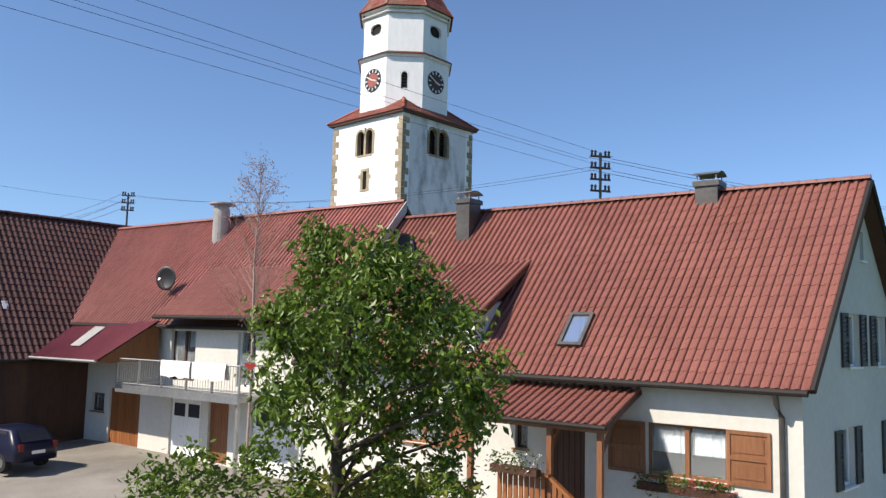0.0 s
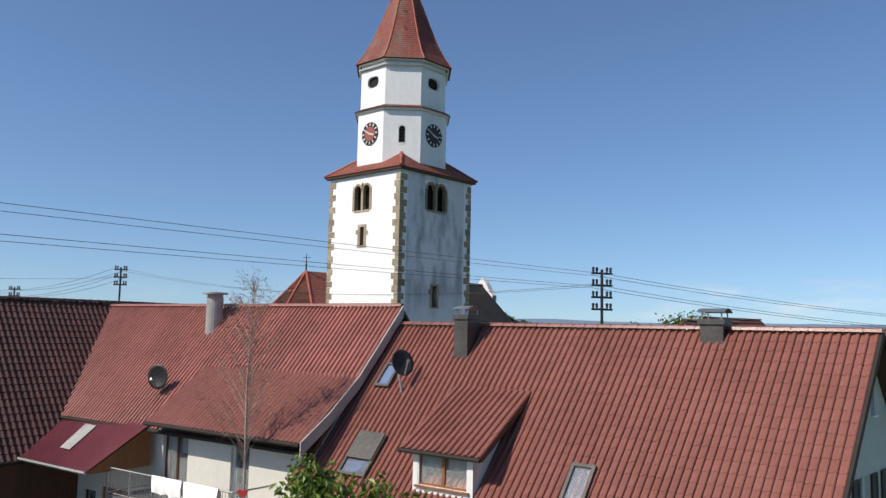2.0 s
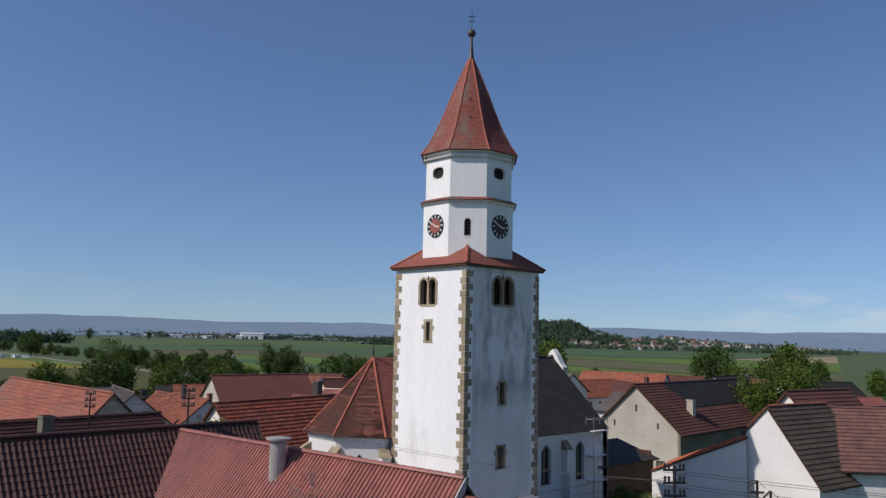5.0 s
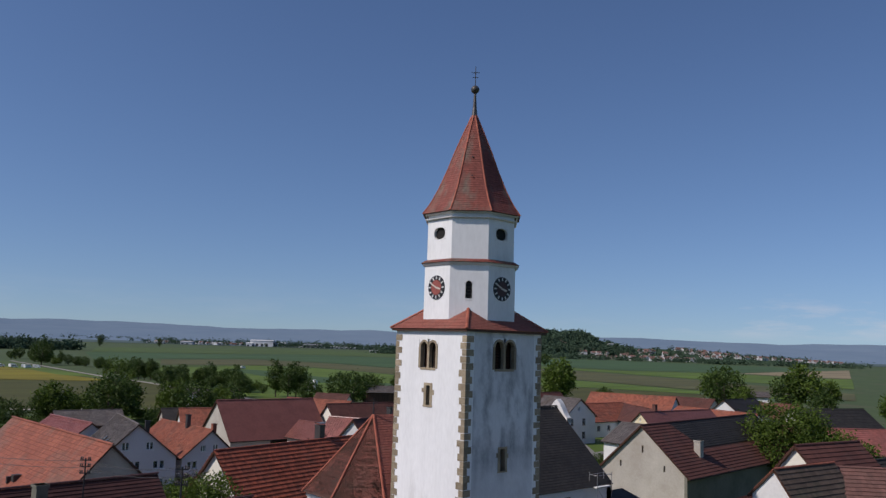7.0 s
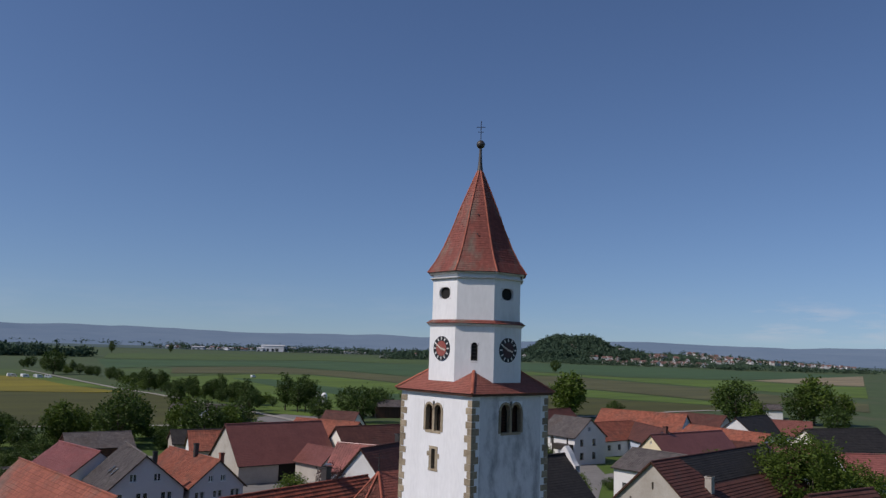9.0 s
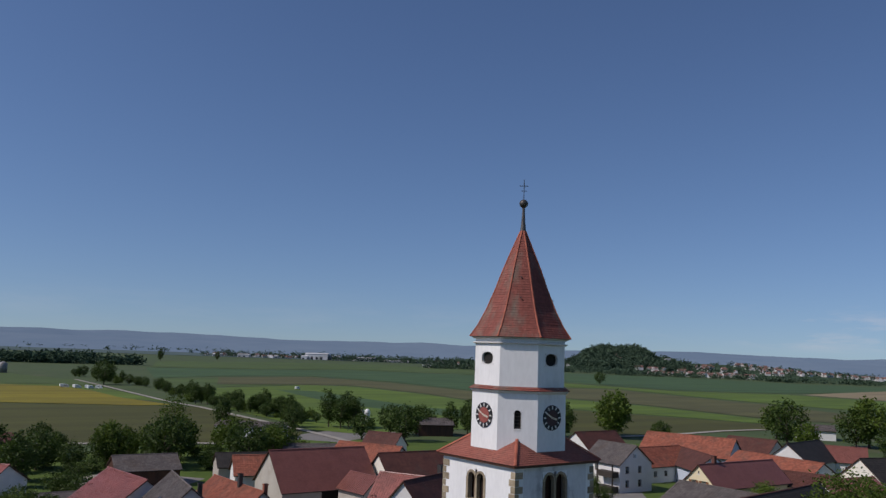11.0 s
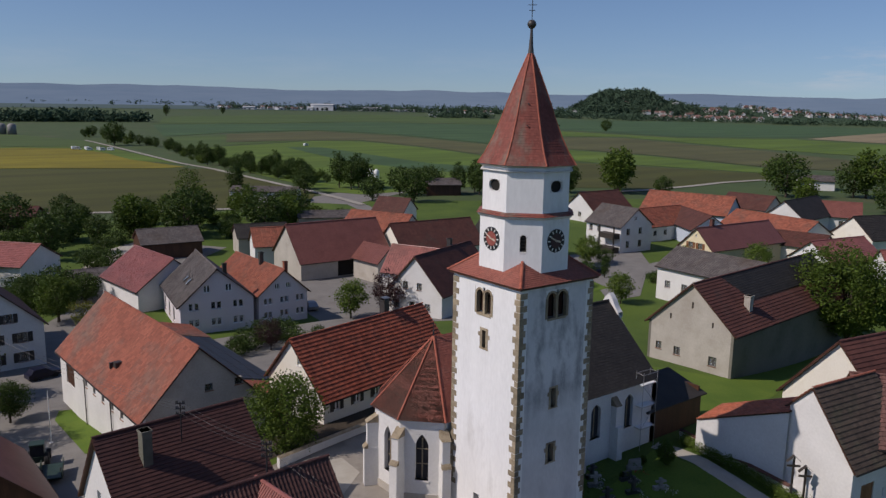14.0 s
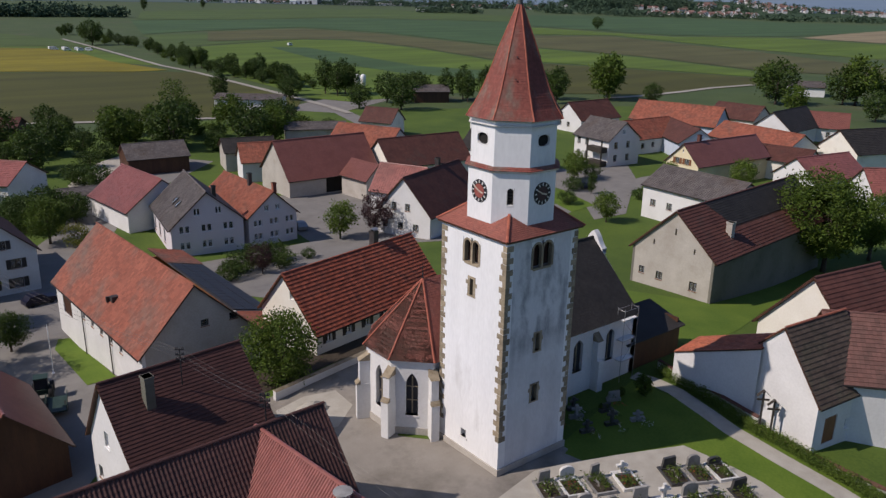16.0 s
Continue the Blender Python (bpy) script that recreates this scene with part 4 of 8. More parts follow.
def far_hall(lat, dep, w, d, h, name="factory_hall", label="long white factory hall at the far town"):
    t = thing(name, Matrix.Translation(plain(lat, dep, upland(lat, dep))) @ Matrix.Rotation(math.atan2(RX.y, RX.x), 4, 'Z'), label, "building")
    Geo().box(-w / 2, 0, -2, w / 2, d, h).obj("wall", M["far_white"], t)
    Geo().slab([(-w / 2 - 1, -1, h + 0.2), (w / 2 + 1, -1, h + 0.2), (w / 2 + 1, d / 2, h + 0.2 + d * 0.06), (-w / 2 - 1, d / 2, h + 0.2 + d * 0.06)], 0.4).slab([(-w / 2 - 1, d / 2, h + 0.2 + d * 0.06), (w / 2 + 1, d / 2, h + 0.2 + d * 0.06), (w / 2 + 1, d + 1, h + 0.2), (-w / 2 - 1, d + 1, h + 0.2)], 0.4).obj("roof", M["far_white"], t)
    for i in range(max(2, int(w / 14))):
        Geo().box(-w / 2 + 3 + i * 14, -0.15, 1, -w / 2 + 9 + i * 14, -0.02, h * 0.5).obj("window_band", M["solar"], t)


for a in ((-350, 2380, 66, 40, 17), (-384, 2370, 18, 30, 9), (-300, 2400, 30, 30, 12), (-206, 2390, 58, 30, 10), (-116, 2400, 74, 40, 5), (-560, 2360, 34, 25, 8), (-640, 2370, 26, 20, 7), (-480, 2400, 24, 22, 7)):
    far_hall(*a)
far_hall(-14, 1710, 24, 14, 5, "farmstead", "white farmstead among trees on the plain")
far_hall(662, 2290, 16, 14, 20, "castle_house", "tall white building on the far hill")
far_hall(682, 2280, 24, 12, 11, "castle_house", "long white building on the far hill")

# ---- village ground ----
def sheet(name, pts, mat, z, label, category="ground"):
    return tagged(draped(pts, mat, z, name), label, category, kind="structure")


sheet("grass", [(-70, -70), (70, -70), (240, 20), (215, 150), (100, 205), (-40, 190), (-75, 60)], M["grass"], 0.0, "rough village grass between the houses")
sheet("pavement", [(-25.3, -36.5), (-49.2, -22.5), (-49.1, 2.1), (-18.1, 3.3), (-12.2, -10.3), (-12.3, -36.0)], M["paving"], 0.02, "grey paved farmyard before the garages", "pavement")
sheet("pavement", [(-16, 4), (-13.5, 20.5), (-8, 21.2), (4, 24), (5, 17), (-2.6, 9), (-0.6, 6.6), (-0.05, 6.6), (-0.05, -0.05), (7, -0.05), (7, -4), (-2, -12), (-12, -6)], M["paving"], 0.024, "grey paved church square", "pavement")
strip([(-31.4, 12.0), (-27.1, 25.9), (-23.7, 40.2), (-22.0, 57.0), (-23.9, 76.4), (-26.6, 97.9)], 7.5, M["asphalt"], 0.03, "road", "grey village street with tree shade")
strip([(-21.9, 67.4), (-11.9, 72.0), (1.4, 70.7), (13.7, 70.2), (26.4, 70.5), (36.0, 65.6), (48.5, 60.1), (67.3, 61.7), (86.5, 68.1), (111.2, 71.0), (136.0, 68.5)], 5.0, M["asphalt"], 0.034, "road", "grey village lane behind the rectory")
strip([(86.5, 68.1), (95.9, 84.8), (100.6, 108.2), (92.4, 142.0), (112.5, 215.8)], 6.0, M["asphalt"], 0.038, "road", "grey village street curving between houses")
for pts_ in ([(-23.1, 66.0), (-22.5, 79.1), (-4.3, 103.6), (1.7, 122.5), (31.4, 152.3), (38.7, 142.1), (14.1, 118.3), (1.6, 96.3), (1.9, 78.2), (4.0, 71.6)], [(24.9, 68.8), (27.9, 93.1), (38.1, 91.3), (48.2, 86.7), (40.9, 63.3)], [(91.0, 212.9), (128.4, 232.8), (144.6, 217.1), (105.0, 194.4)], [(86.2, 65.5), (102.6, 66.5), (112.3, 83.2), (101.9, 90.6), (87.4, 80.2)], [(-23.3, 25.4), (-13.2, 23.8), (-10.7, 72.1), (-20.4, 71.6)]):
    sheet("pavement", pts_, M["asphalt"], 0.02, "worn grey yard between the farmhouses", "pavement")
sheet("pavement", [(105.4, 87.9), (119.1, 84.0), (108.8, 73.3), (82.6, 54.8), (74.4, 55.4), (85.5, 69.0)], M["asphalt"], 0.05, "pale grey open street before the white house", "pavement")
sheet("pavement", [(4.6, 70.4), (13.7, 65.3), (24.2, 68.9), (32.7, 68.9), (33.7, 60.6), (19.0, 59.7), (11.0, 54.9), (6.5, 47.3), (3.2, 55.5)], M["asphalt"], 0.046, "pale grey street corner before the lilac houses", "pavement")
sheet("pavement", [(-13.0, 21.8), (-8.0, 22.4), (4.6, 24.4), (16.0, 28.0), (16.5, 31.0), (-1.0, 27.0), (-8.0, 29.0), (-13.5, 28.0)], M["earth"], 0.04, "bare earth and worn paving before the rectory", "pavement")
sheet("pavement", [(-26.5, 16.0), (-22.5, 36.0), (-17.0, 36.0), (-14.0, 24.0), (-13.5, 20.6), (-23.0, 20.0)], M["asphalt"], 0.027, "worn grey yard beside the street barn", "pavement")
sheet("grass", [(5.0, -0.4), (20.6, 4.0), (21.6, -7.0), (21.2, -19.0), (10.0, -25.0), (-3.0, -15.0), (0.0, -2.5)], M["lawn"], 0.018, "green churchyard lawn round the graves")
sheet("gravel", [(-9.4, 14.6), (-5.6, 13.2), (-2.8, 15.4), (-2.6, 18.6), (-5.4, 19.4), (-8.4, 18.8)], M["gravel"], 0.045, "pale gravel spread on the church square", "gravel")
sheet("gravel", [(4.2, 134.6), (15.4, 154.2), (29.7, 165.7), (32.8, 154.9), (20.8, 143.3), (10.7, 130.2), (7.5, 113.6), (3.4, 118.1)], M["gravel"], 0.05, "pale gravel track through the gardens", "gravel")
sheet("pavement", [(34.0, 104.0), (44.8, 99.8), (55.0, 98.0), (54.0, 86.2), (33.8, 80.5), (28.0, 92.7)], M["asphalt"], 0.052, "grey farm court before the big barn", "pavement")
sheet("grass", [(34.0, 12.0), (40.6, 26.8), (49.4, 15.8), (78.5, 18.6), (82.5, 14.8), (55.3, 10.5), (44.0, 7.2), (32.8, 5.6)], M["lawn"], 0.03, "bright green lawn before the grey barn")
sheet("grass", [(-18.7, 50.1), (-17.6, 53.3), (-16.3, 52.5), (-16.3, 36.5), (-18.9, 36.9)], M["lawn"], 0.05, "small green lawn beside the long barn")
sheet("grass", [(78.8, 73.0), (86.7, 74.9), (82.6, 62.5), (75.0, 61.5)], M["lawn"], 0.06, "small green lawn by the street")
strip([(21.6, 4.6), (22.1, 2.6), (22.1, 0.2), (20.3, -6.7), (20.0, -11.1), (20.0, -15.5), (19.8, -19.0), (18.5, -28)], 1.8, M["gravel"], 0.03, "path", "pale gravel churchyard path")
sheet("gravel", [(-1.9, -2.1), (2.7, -1.2), (5.3, -1.9), (9.6, -3.5), (15.0, -5.7), (15.8, -9.8), (16.0, -12.0), (15, -20), (4, -20), (-3, -12)], M["gravel"], 0.028, "pale gravel between the graves", "gravel")


# ---- church tower ----
W = 7.0
tower = thing("church_tower", Matrix.Identity(4), "white plastered church tower with stone quoins and a red tiled spire", "tower")


def arched(m, w, h, depth, mat, parent, lights=2, jamb=0.16, proud=0.03, trefoil=False):
    """A stone surround with round-headed lights."""
    fr = Geo()
    lw = (w - jamb * (lights + 1)) / lights
    sp_ = Geo()
    hz = h - jamb - lw / 2
    fr.box(0, -proud, 0, jamb, depth, hz, m).box(w - jamb, -proud, 0, w, depth, hz, m)
    fr.box(jamb, -proud, -0.12, w - jamb, depth, 0.03, m)
    for i in range(1, lights):
        x = jamb * i + lw * i
        fr.box(x, -proud + 0.02, 0.03, x + jamb, depth - 0.05, h - jamb - lw / 2, m)
    n = 8
    for i in range(lights):
        x0 = jamb + (lw + jamb) * i
        cx, cz, r = x0 + lw / 2, h - jamb - lw / 2, lw / 2
        for s in range(n):
            t0, t1 = math.pi * s / n, math.pi * (s + 1) / n
            ro = r + jamb * 0.75
            quad, fill = [], []
            for y in (-proud, depth):
                quad += [(cx + r * math.cos(t0), y, cz + r * math.sin(t0)), (cx + r * math.cos(t1), y, cz + r * math.sin(t1)), (cx + ro * math.cos(t1), y, cz + ro * math.sin(t1)), (cx + ro * math.cos(t0), y, cz + ro * math.sin(t0))]
            for y in (0.006, depth):
                fill += [(cx + ro * math.cos(t0) * 0.98, y, cz + ro * math.sin(t0) * 0.98), (cx + ro * math.cos(t1) * 0.98, y, cz + ro * math.sin(t1) * 0.98), (cx + (r + jamb) * math.cos(t1), y, h), (cx + (r + jamb) * math.cos(t0), y, h)]
            fr.add([m @ Vector(p) for p in quad], [(0, 1, 2, 3), (7, 6, 5, 4), (0, 4, 5, 1), (2, 6, 7, 3)])
            sp_.add([m @ Vector(p) for p in fill], [(0, 1, 2, 3), (7, 6, 5, 4), (0, 4, 5, 1)])
    sp_.obj("spandrel", M["tower"], parent)
    return fr.obj("stone_surround", mat, parent)


# square shaft
FACE_L = Matrix(((0, 1, 0, 0), (-1, 0, 0, W), (0, 0, 1, 0), (0, 0, 0, 1)))      # u from the far end, y inwards
FACE_R = Matrix(((1, 0, 0, 0), (0, 1, 0, 0), (0, 0, 1, 0), (0, 0, 0, 1)))
FACE_B = Matrix(((0, -1, 0, W), (1, 0, 0, 0), (0, 0, 1, 0), (0, 0, 0, 1)))
FACE_K = Matrix(((-1, 0, 0, W), (0, -1, 0, W), (0, 0, 1, 0), (0, 0, 0, 1)))
TOP = 18.05
holesL = [(2.42, 15.62, 4.32, 17.52), (3.22, 13.25, 3.72, 14.5), (2.75, 1.45, 3.35, 2.1)]
holesR = [(2.35, 15.68, 4.55, 17.7), (3.15, 9.24, 3.75, 10.64), (3.05, 5.17, 3.75, 6.52)]
EPS = Matrix.Translation((0, 0.004, 0))
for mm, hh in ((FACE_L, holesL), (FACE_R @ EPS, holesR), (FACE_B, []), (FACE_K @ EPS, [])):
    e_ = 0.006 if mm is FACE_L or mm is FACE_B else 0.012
    # Right face takes the plaster copy toned down for shade and streaked.
    wall_piece([(e_ - 0.006, 0), (W - e_ + 0.006, 0), (W - e_ + 0.006, TOP), (e_ - 0.006, TOP)], hh, 0.7, mm).obj("wall", M["tower_shade_stain"] if hh is holesR else M["tower"], tower)
    for u0, z0, u1, z1 in hh:
        # Black sheet behind each tower opening paints its inner shade.
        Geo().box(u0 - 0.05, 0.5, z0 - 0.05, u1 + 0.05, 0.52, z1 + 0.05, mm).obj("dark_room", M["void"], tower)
for mm, (u0, z0, u1, z1) in ((FACE_L, holesL[0]), (FACE_R, holesR[0])):
    s = arched(mm @ Matrix.Translation((u0, 0, z0)), u1 - u0, z1 - z0, 0.3, M["stone"], tower, 2, 0.2)
    for k in range(2):
        lv = Geo()
        a = u0 + 0.22 + k * (u1 - u0 - 0.2) / 2
        b = a + (u1 - u0 - 0.6) / 2 - 0.04
        for q in range(9):
            z = z0 + 0.08 + q * 0.18
            lv.add([mm @ Vector(p) for p in ((a, 0.32, z), (b, 0.32, z), (b, 0.46, z + 0.14), (a, 0.46, z + 0.14))], [(0, 1, 2, 3)])
        lv.obj("louvre", M["wood_dark"], s)


def small_frame(mm, u0, z0, u1, z1, t=0.17, arms=False):
    f = Geo()
    f.box(u0 - t, -0.025, z0, u0 + 0.07, 0.35, z1, mm).box(u1 - 0.07, -0.025, z0, u1 + t, 0.35, z1, mm)
    f.box(u0 - t, -0.03, z1, u1 + t, 0.35, z1 + t, mm).box(u0 - t * 1.2, -0.04, z0 - t * 0.8, u1 + t * 1.2, 0.35, z0, mm)
    if arms:
        zc = z0 + (z1 - z0) * 0.62
        f.box(u0 - t * 2.2, -0.022, zc, u0 - t, 0.1, zc + 0.28, mm).box(u1 + t, -0.022, zc - 0.1, u1 + t * 2.0, 0.1, zc + 0.2, mm)
    return f.obj("stone_surround", M["stone"], tower)


small_frame(FACE_L, *holesL[1], arms=True)
small_frame(FACE_R, *holesR[1], t=0.12, arms=True)
small_frame(FACE_R, *holesR[2], t=0.12, arms=True)
sill = Geo().box(2.6, -0.05, 1.3, 3.5, 0.3, 1.45, FACE_L)
sill.obj("sill", M["plaster"], tower)

# quoins
rng = random.Random(3)
block_meshes = []
for lx, ly in ((0.62, 0.36), (0.36, 0.62), (0.54, 0.30), (0.30, 0.52)):
    block_meshes.append(Geo().box(-0.03, -0.03, 0.012, lx, ly, 0.42).mesh("quoin", M["stone"]))
corners = ((0, 0, 0), (W, 0, 90), (0, W, -90))
for cx, cy, rz in corners:
    z, k = 2.75 if (cx, cy) == (0, 0) else 1.9, 0
    while z < TOP - 0.4:
        q = new("quoin", block_meshes[(k % 2) + 2 * rng.randrange(2)])
        q.parent = tower
        q.matrix_basis = pose(cx, cy, z, 0, 0, rz) @ Matrix.Diagonal((1, 1, rng.uniform(0.93, 1.05), 1))
        z += 0.43
        k += 1
Geo().box(-0.12, -0.12, 0.0, W + 0.1, 0.0, 0.55).box(-0.12, 0.0, 0.0, 0.0, W, 0.5).obj("plinth", M["greywash"], tower)

# skirt roof between shaft and octagon
OV = 0.32
APO = 3.06


def octagon(apo, z, c=W / 2):
    r = apo / math.cos(math.pi / 8)
    return [(c + r * math.cos(math.pi / 8 + k * math.pi / 4), c + r * math.sin(math.pi / 8 + k * math.pi / 4), z) for k in range(8)]


Geo().box(-OV + 0.06, -OV + 0.06, TOP, W + OV - 0.06, W + OV - 0.06, TOP + 0.13).obj("cornice_board", M["wood_dark"], tower)
skirt = new("skirt_roof")
skirt.parent = tower
c4 = [(-OV, -OV), (W + OV, -OV), (W + OV, W + OV), (-OV, W + OV)]
i4 = [(1.45, 1.45), (W - 1.45, 1.45), (W - 1.45, W - 1.45), (1.45, W - 1.45)]
SZ0, SZ1 = TOP + 0.16, TOP + 1.55
for k in range(4):
    a, b = c4[k], c4[(k + 1) % 4]
    c, d = i4[(k + 1) % 4], i4[k]
    Geo().slab([(*a, SZ0), (*b, SZ0), (*c, SZ1), (*d, SZ1)], 0.06).obj("roof", M["wood_dark"], skirt)
    t = tiles(Geo(), (*d, SZ1), (*c, SZ1), (*b, SZ0), (*a, SZ0), 0.18, 0.2, 0.03, 1, 0).obj("roof_tiles", M["tile_choir"], skirt)
    t["kind"] = "stuff"
    r = ridge_caps(Geo(), (*d, SZ1 + 0.03), (*a, SZ0 + 0.03), 0.11, 0.32).obj("hip_tiles", M["tile_ridge"], skirt)
    r["kind"] = "stuff"

# octagonal belfry
O0, O1, O2 = TOP + 0.3, 22.55, 26.0
for k in range(8):
    for lo, hi, apo, stage in ((O0, O1, APO, 0), (O1, O2, APO - 0.12, 1)):
        ring_ = octagon(apo, 0)
        p, q = Vector(ring_[k]), Vector(ring_[(k + 1) % 8])
        d = (q - p).normalized()
        wdt = (q - p).length
        inward = Vector((-d.y, d.x, 0))
        mm = Matrix(((d.x, inward.x, 0, p.x), (d.y, inward.y, 0, p.y), (0, 0, 1, 0), (0, 0, 0, 1)))
        hh = []
        nrm = -inward
        diag = abs(abs(nrm.x) - abs(nrm.y)) < 0.1
        if stage == 0 and diag:
            hh = [(wdt / 2 - 0.27, 20.2, wdt / 2 + 0.27, 21.45)]
        if stage == 1 and not diag:
            hh = [(wdt / 2 - 0.56, 24.2, wdt / 2 + 0.56, 25.02)]
        wall_piece([(0, lo), (wdt, lo), (wdt, hi), (0, hi)], hh, 0.4, mm).obj("wall", M["tower"], tower)
        for u0, z0, u1, z1 in hh:
            # Shade of the belfry's inside, as a black sheet in the opening.
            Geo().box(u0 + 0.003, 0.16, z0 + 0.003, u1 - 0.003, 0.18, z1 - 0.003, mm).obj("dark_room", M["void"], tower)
            if stage == 0:
                s = arched(mm @ Matrix.Translation((u0, 0, z0)), u1 - u0, z1 - z0, 0.2, M["plaster"], tower, 1, 0.06, 0.01)
                lv = Geo()
                for q_ in range(5):
                    z = z0 + 0.1 + q_ * 0.22
                    lv.box(u0 + 0.06, 0.12, z, u1 - 0.06, 0.24, z + 0.05, mm)
                lv.obj("louvre", M["shutter_dark"], s)
            else:
                # rounded corners turn the opening into an oval
                fr = Geo()
                cx, cz, rx, rz = (u0 + u1) / 2, (z0 + z1) / 2, (u1 - u0) / 2, (z1 - z0) / 2
                n = 24
                sq = []
                for s in range(n):
                    a = 2 * math.pi * s / n
                    ca, sa = math.cos(a), math.sin(a)
                    e = 2 / 2.5
                    ox, oz = cx + rx * 0.97 * math.copysign(abs(ca) ** e, ca), cz + rz * 0.97 * math.copysign(abs(sa) ** e, sa)
                    f_ = 1 / max(abs(ca), abs(sa))
                    sq.append(((ox, oz), (cx + rx * ca * f_, cz + rz * sa * f_)))
                v = [mm @ Vector((x, y, z)) for y in (-0.012, 0.15) for pair in sq for x, z in pair]
                fc = []
                for s in range(n):
                    j = (s + 1) % n
                    fc += [(2 * s, 2 * s + 1, 2 * j + 1, 2 * j), (2 * s, 2 * j, 2 * j + 2 * n, 2 * s + 2 * n)]
                fr.add(v, fc)
                fr.obj("stone_surround", M["plaster"], tower)
# string course and eaves moulding
for z, apo, h in ((O1 - 0.12, APO + 0.02, 0.2), (O2 - 0.45, APO - 0.06, 0.10), (O2 - 0.12, APO - 0.02, 0.14)):
    Geo().rings([octagon(apo + 0.02, z), octagon(apo + 0.14, z + h * 0.5), octagon(apo + 0.14, z + h), octagon(apo - 0.2, z + h + 0.06)], False).obj("moulding", M["plaster"], tower)
t = Geo()
lo_, hi_ = octagon(APO + 0.24, O1 + 0.07), octagon(APO - 0.1, O1 + 0.3)
for k in range(8):
    tiles(t, hi_[k], hi_[(k + 1) % 8], lo_[(k + 1) % 8], lo_[k], 0.2, 0.2, 0.03, 1, 0)
so = t.obj("string_tiles", M["tile_spire"], tower)
so["kind"] = "stuff"

# spire: flared eight-sided cap
spire = new("spire")
spire.parent = tower
prof = [(APO + 0.26, O2 + 0.02), (2.84, O2 + 0.75), (2.32, O2 + 1.8), (1.76, O2 + 3.2), (1.27, O2 + 4.6), (0.70, O2 + 6.05), (0.17, O2 + 7.35)]
Geo().rings([octagon(r - 0.06, z - 0.03) for r, z in prof]).obj("boarding", M["wood_dark"], spire)
for k in range(8):
    t, hips = Geo(), Geo()
    for (r0, z0), (r1, z1) in zip(prof, prof[1:]):
        lo_, hi_ = octagon(r0, z0), octagon(r1, z1)
        tiles(t, hi_[k], hi_[(k + 1) % 8], lo_[(k + 1) % 8], lo_[k], 0.17, 0.19, 0.02, 1, 0)
        ridge_caps(hips, Vector(hi_[k]) + Vector((0, 0, 0.02)), Vector(lo_[k]) + Vector((0, 0, 0.02)), 0.065, 0.3)
    t.obj("roof_tiles", M["tile_spire"], spire)["kind"] = "stuff"
    hips.obj("hip_tiles", M["tile_ridge"], spire)["kind"] = "stuff"
    if k % 2 == 0:
        for f_, q_ in ((0.35, 0.5), (0.62, 0.5)):
            lo_, hi_ = octagon(prof[1][0], prof[1][1]), octagon(prof[5][0], prof[5][1])
            mid = (Vector(lo_[k]) + Vector(lo_[(k + 1) % 8])) / 2
            mid = mid.lerp((Vector(hi_[k]) + Vector(hi_[(k + 1) % 8])) / 2, f_)
            out = (mid - Vector((W / 2, W / 2, mid.z))).normalized()
            Geo().tube([mid, mid + out * 0.07 + Vector((0, 0, 0.01))], 0.055, 6).obj("vent", M["lead"], spire)
c = W / 2
Geo().turned([(0.28, 0), (0.22, 0.3), (0.14, 1.0), (0.10, 1.75), (0.09, 2.1)], (c, c, O2 + 7.0), 12).obj("finial", M["lead"], spire)
Geo().turned([(0.02, -0.30), (0.16, -0.26), (0.27, -0.14), (0.31, 0), (0.27, 0.14), (0.16, 0.26), (0.02, 0.30)], (c, c, 35.3), 16).obj("ball", M["lead"], spire, smooth=True)
cr = Geo().tube([(c, c, 35.5), (c, c, 37.0)], 0.03, 6)
dd = Vector((1, -1, 0)).normalized()
for z, hw in ((36.55, 0.30), (36.2, 0.20)):
    cr.tube([Vector((c, c, z)) - dd * hw, Vector((c, c, z)) + dd * hw], 0.025, 6)
cr.obj("cross", M["iron"], spire)


# clocks
def clock(m, dial, label):
    ck = thing("tower_clock", m, label, "clock", "clocks on the tower")
    n = 48

    def disc(r, y0, y1):
        return Geo().rings([[(r * math.cos(2 * math.pi * s / n), y, r * math.sin(2 * math.pi * s / n)) for s in range(n)] for y in (y1, y0)])

    disc(0.80, -0.05, 0.02).obj("numeral_ring", M["black_dial"], ck)
    disc(0.50, -0.062, -0.05).obj("dial", M[dial], ck)
    for k in range(12):
        a = 2 * math.pi * k / 12
        mk = Geo()
        rot = Matrix.Rotation(-a, 4, 'Y')
        mk.box(-0.045, -0.062, 0.55, 0.045, -0.05, 0.75, rot)
        mk.obj("numeral", M["marble"], ck)
    for a, l, w in ((radians(-62), 0.55, 0.045), (radians(105), 0.42, 0.06)):
        rot = Matrix.Rotation(a, 4, 'Y')
        Geo().box(-w, -0.085, -0.12, w, -0.07, l, rot).obj("pointer", M["gold"], ck)
    return ck


clock(Matrix(((0, 1, 0, c - APO), (-1, 0, 0, c), (0, 0, 1, 20.95), (0, 0, 0, 1))), "red_dial", "round tower clock with red dial and dark numeral ring")
# This side faces away from the sun; its dial has the shade painted in.
clock(Matrix(((1, 0, 0, c), (0, 1, 0, c - APO), (0, 0, 1, 20.95), (0, 0, 0, 1))), "shaded_dial", "round tower clock with red dial darkened to brown for shade")


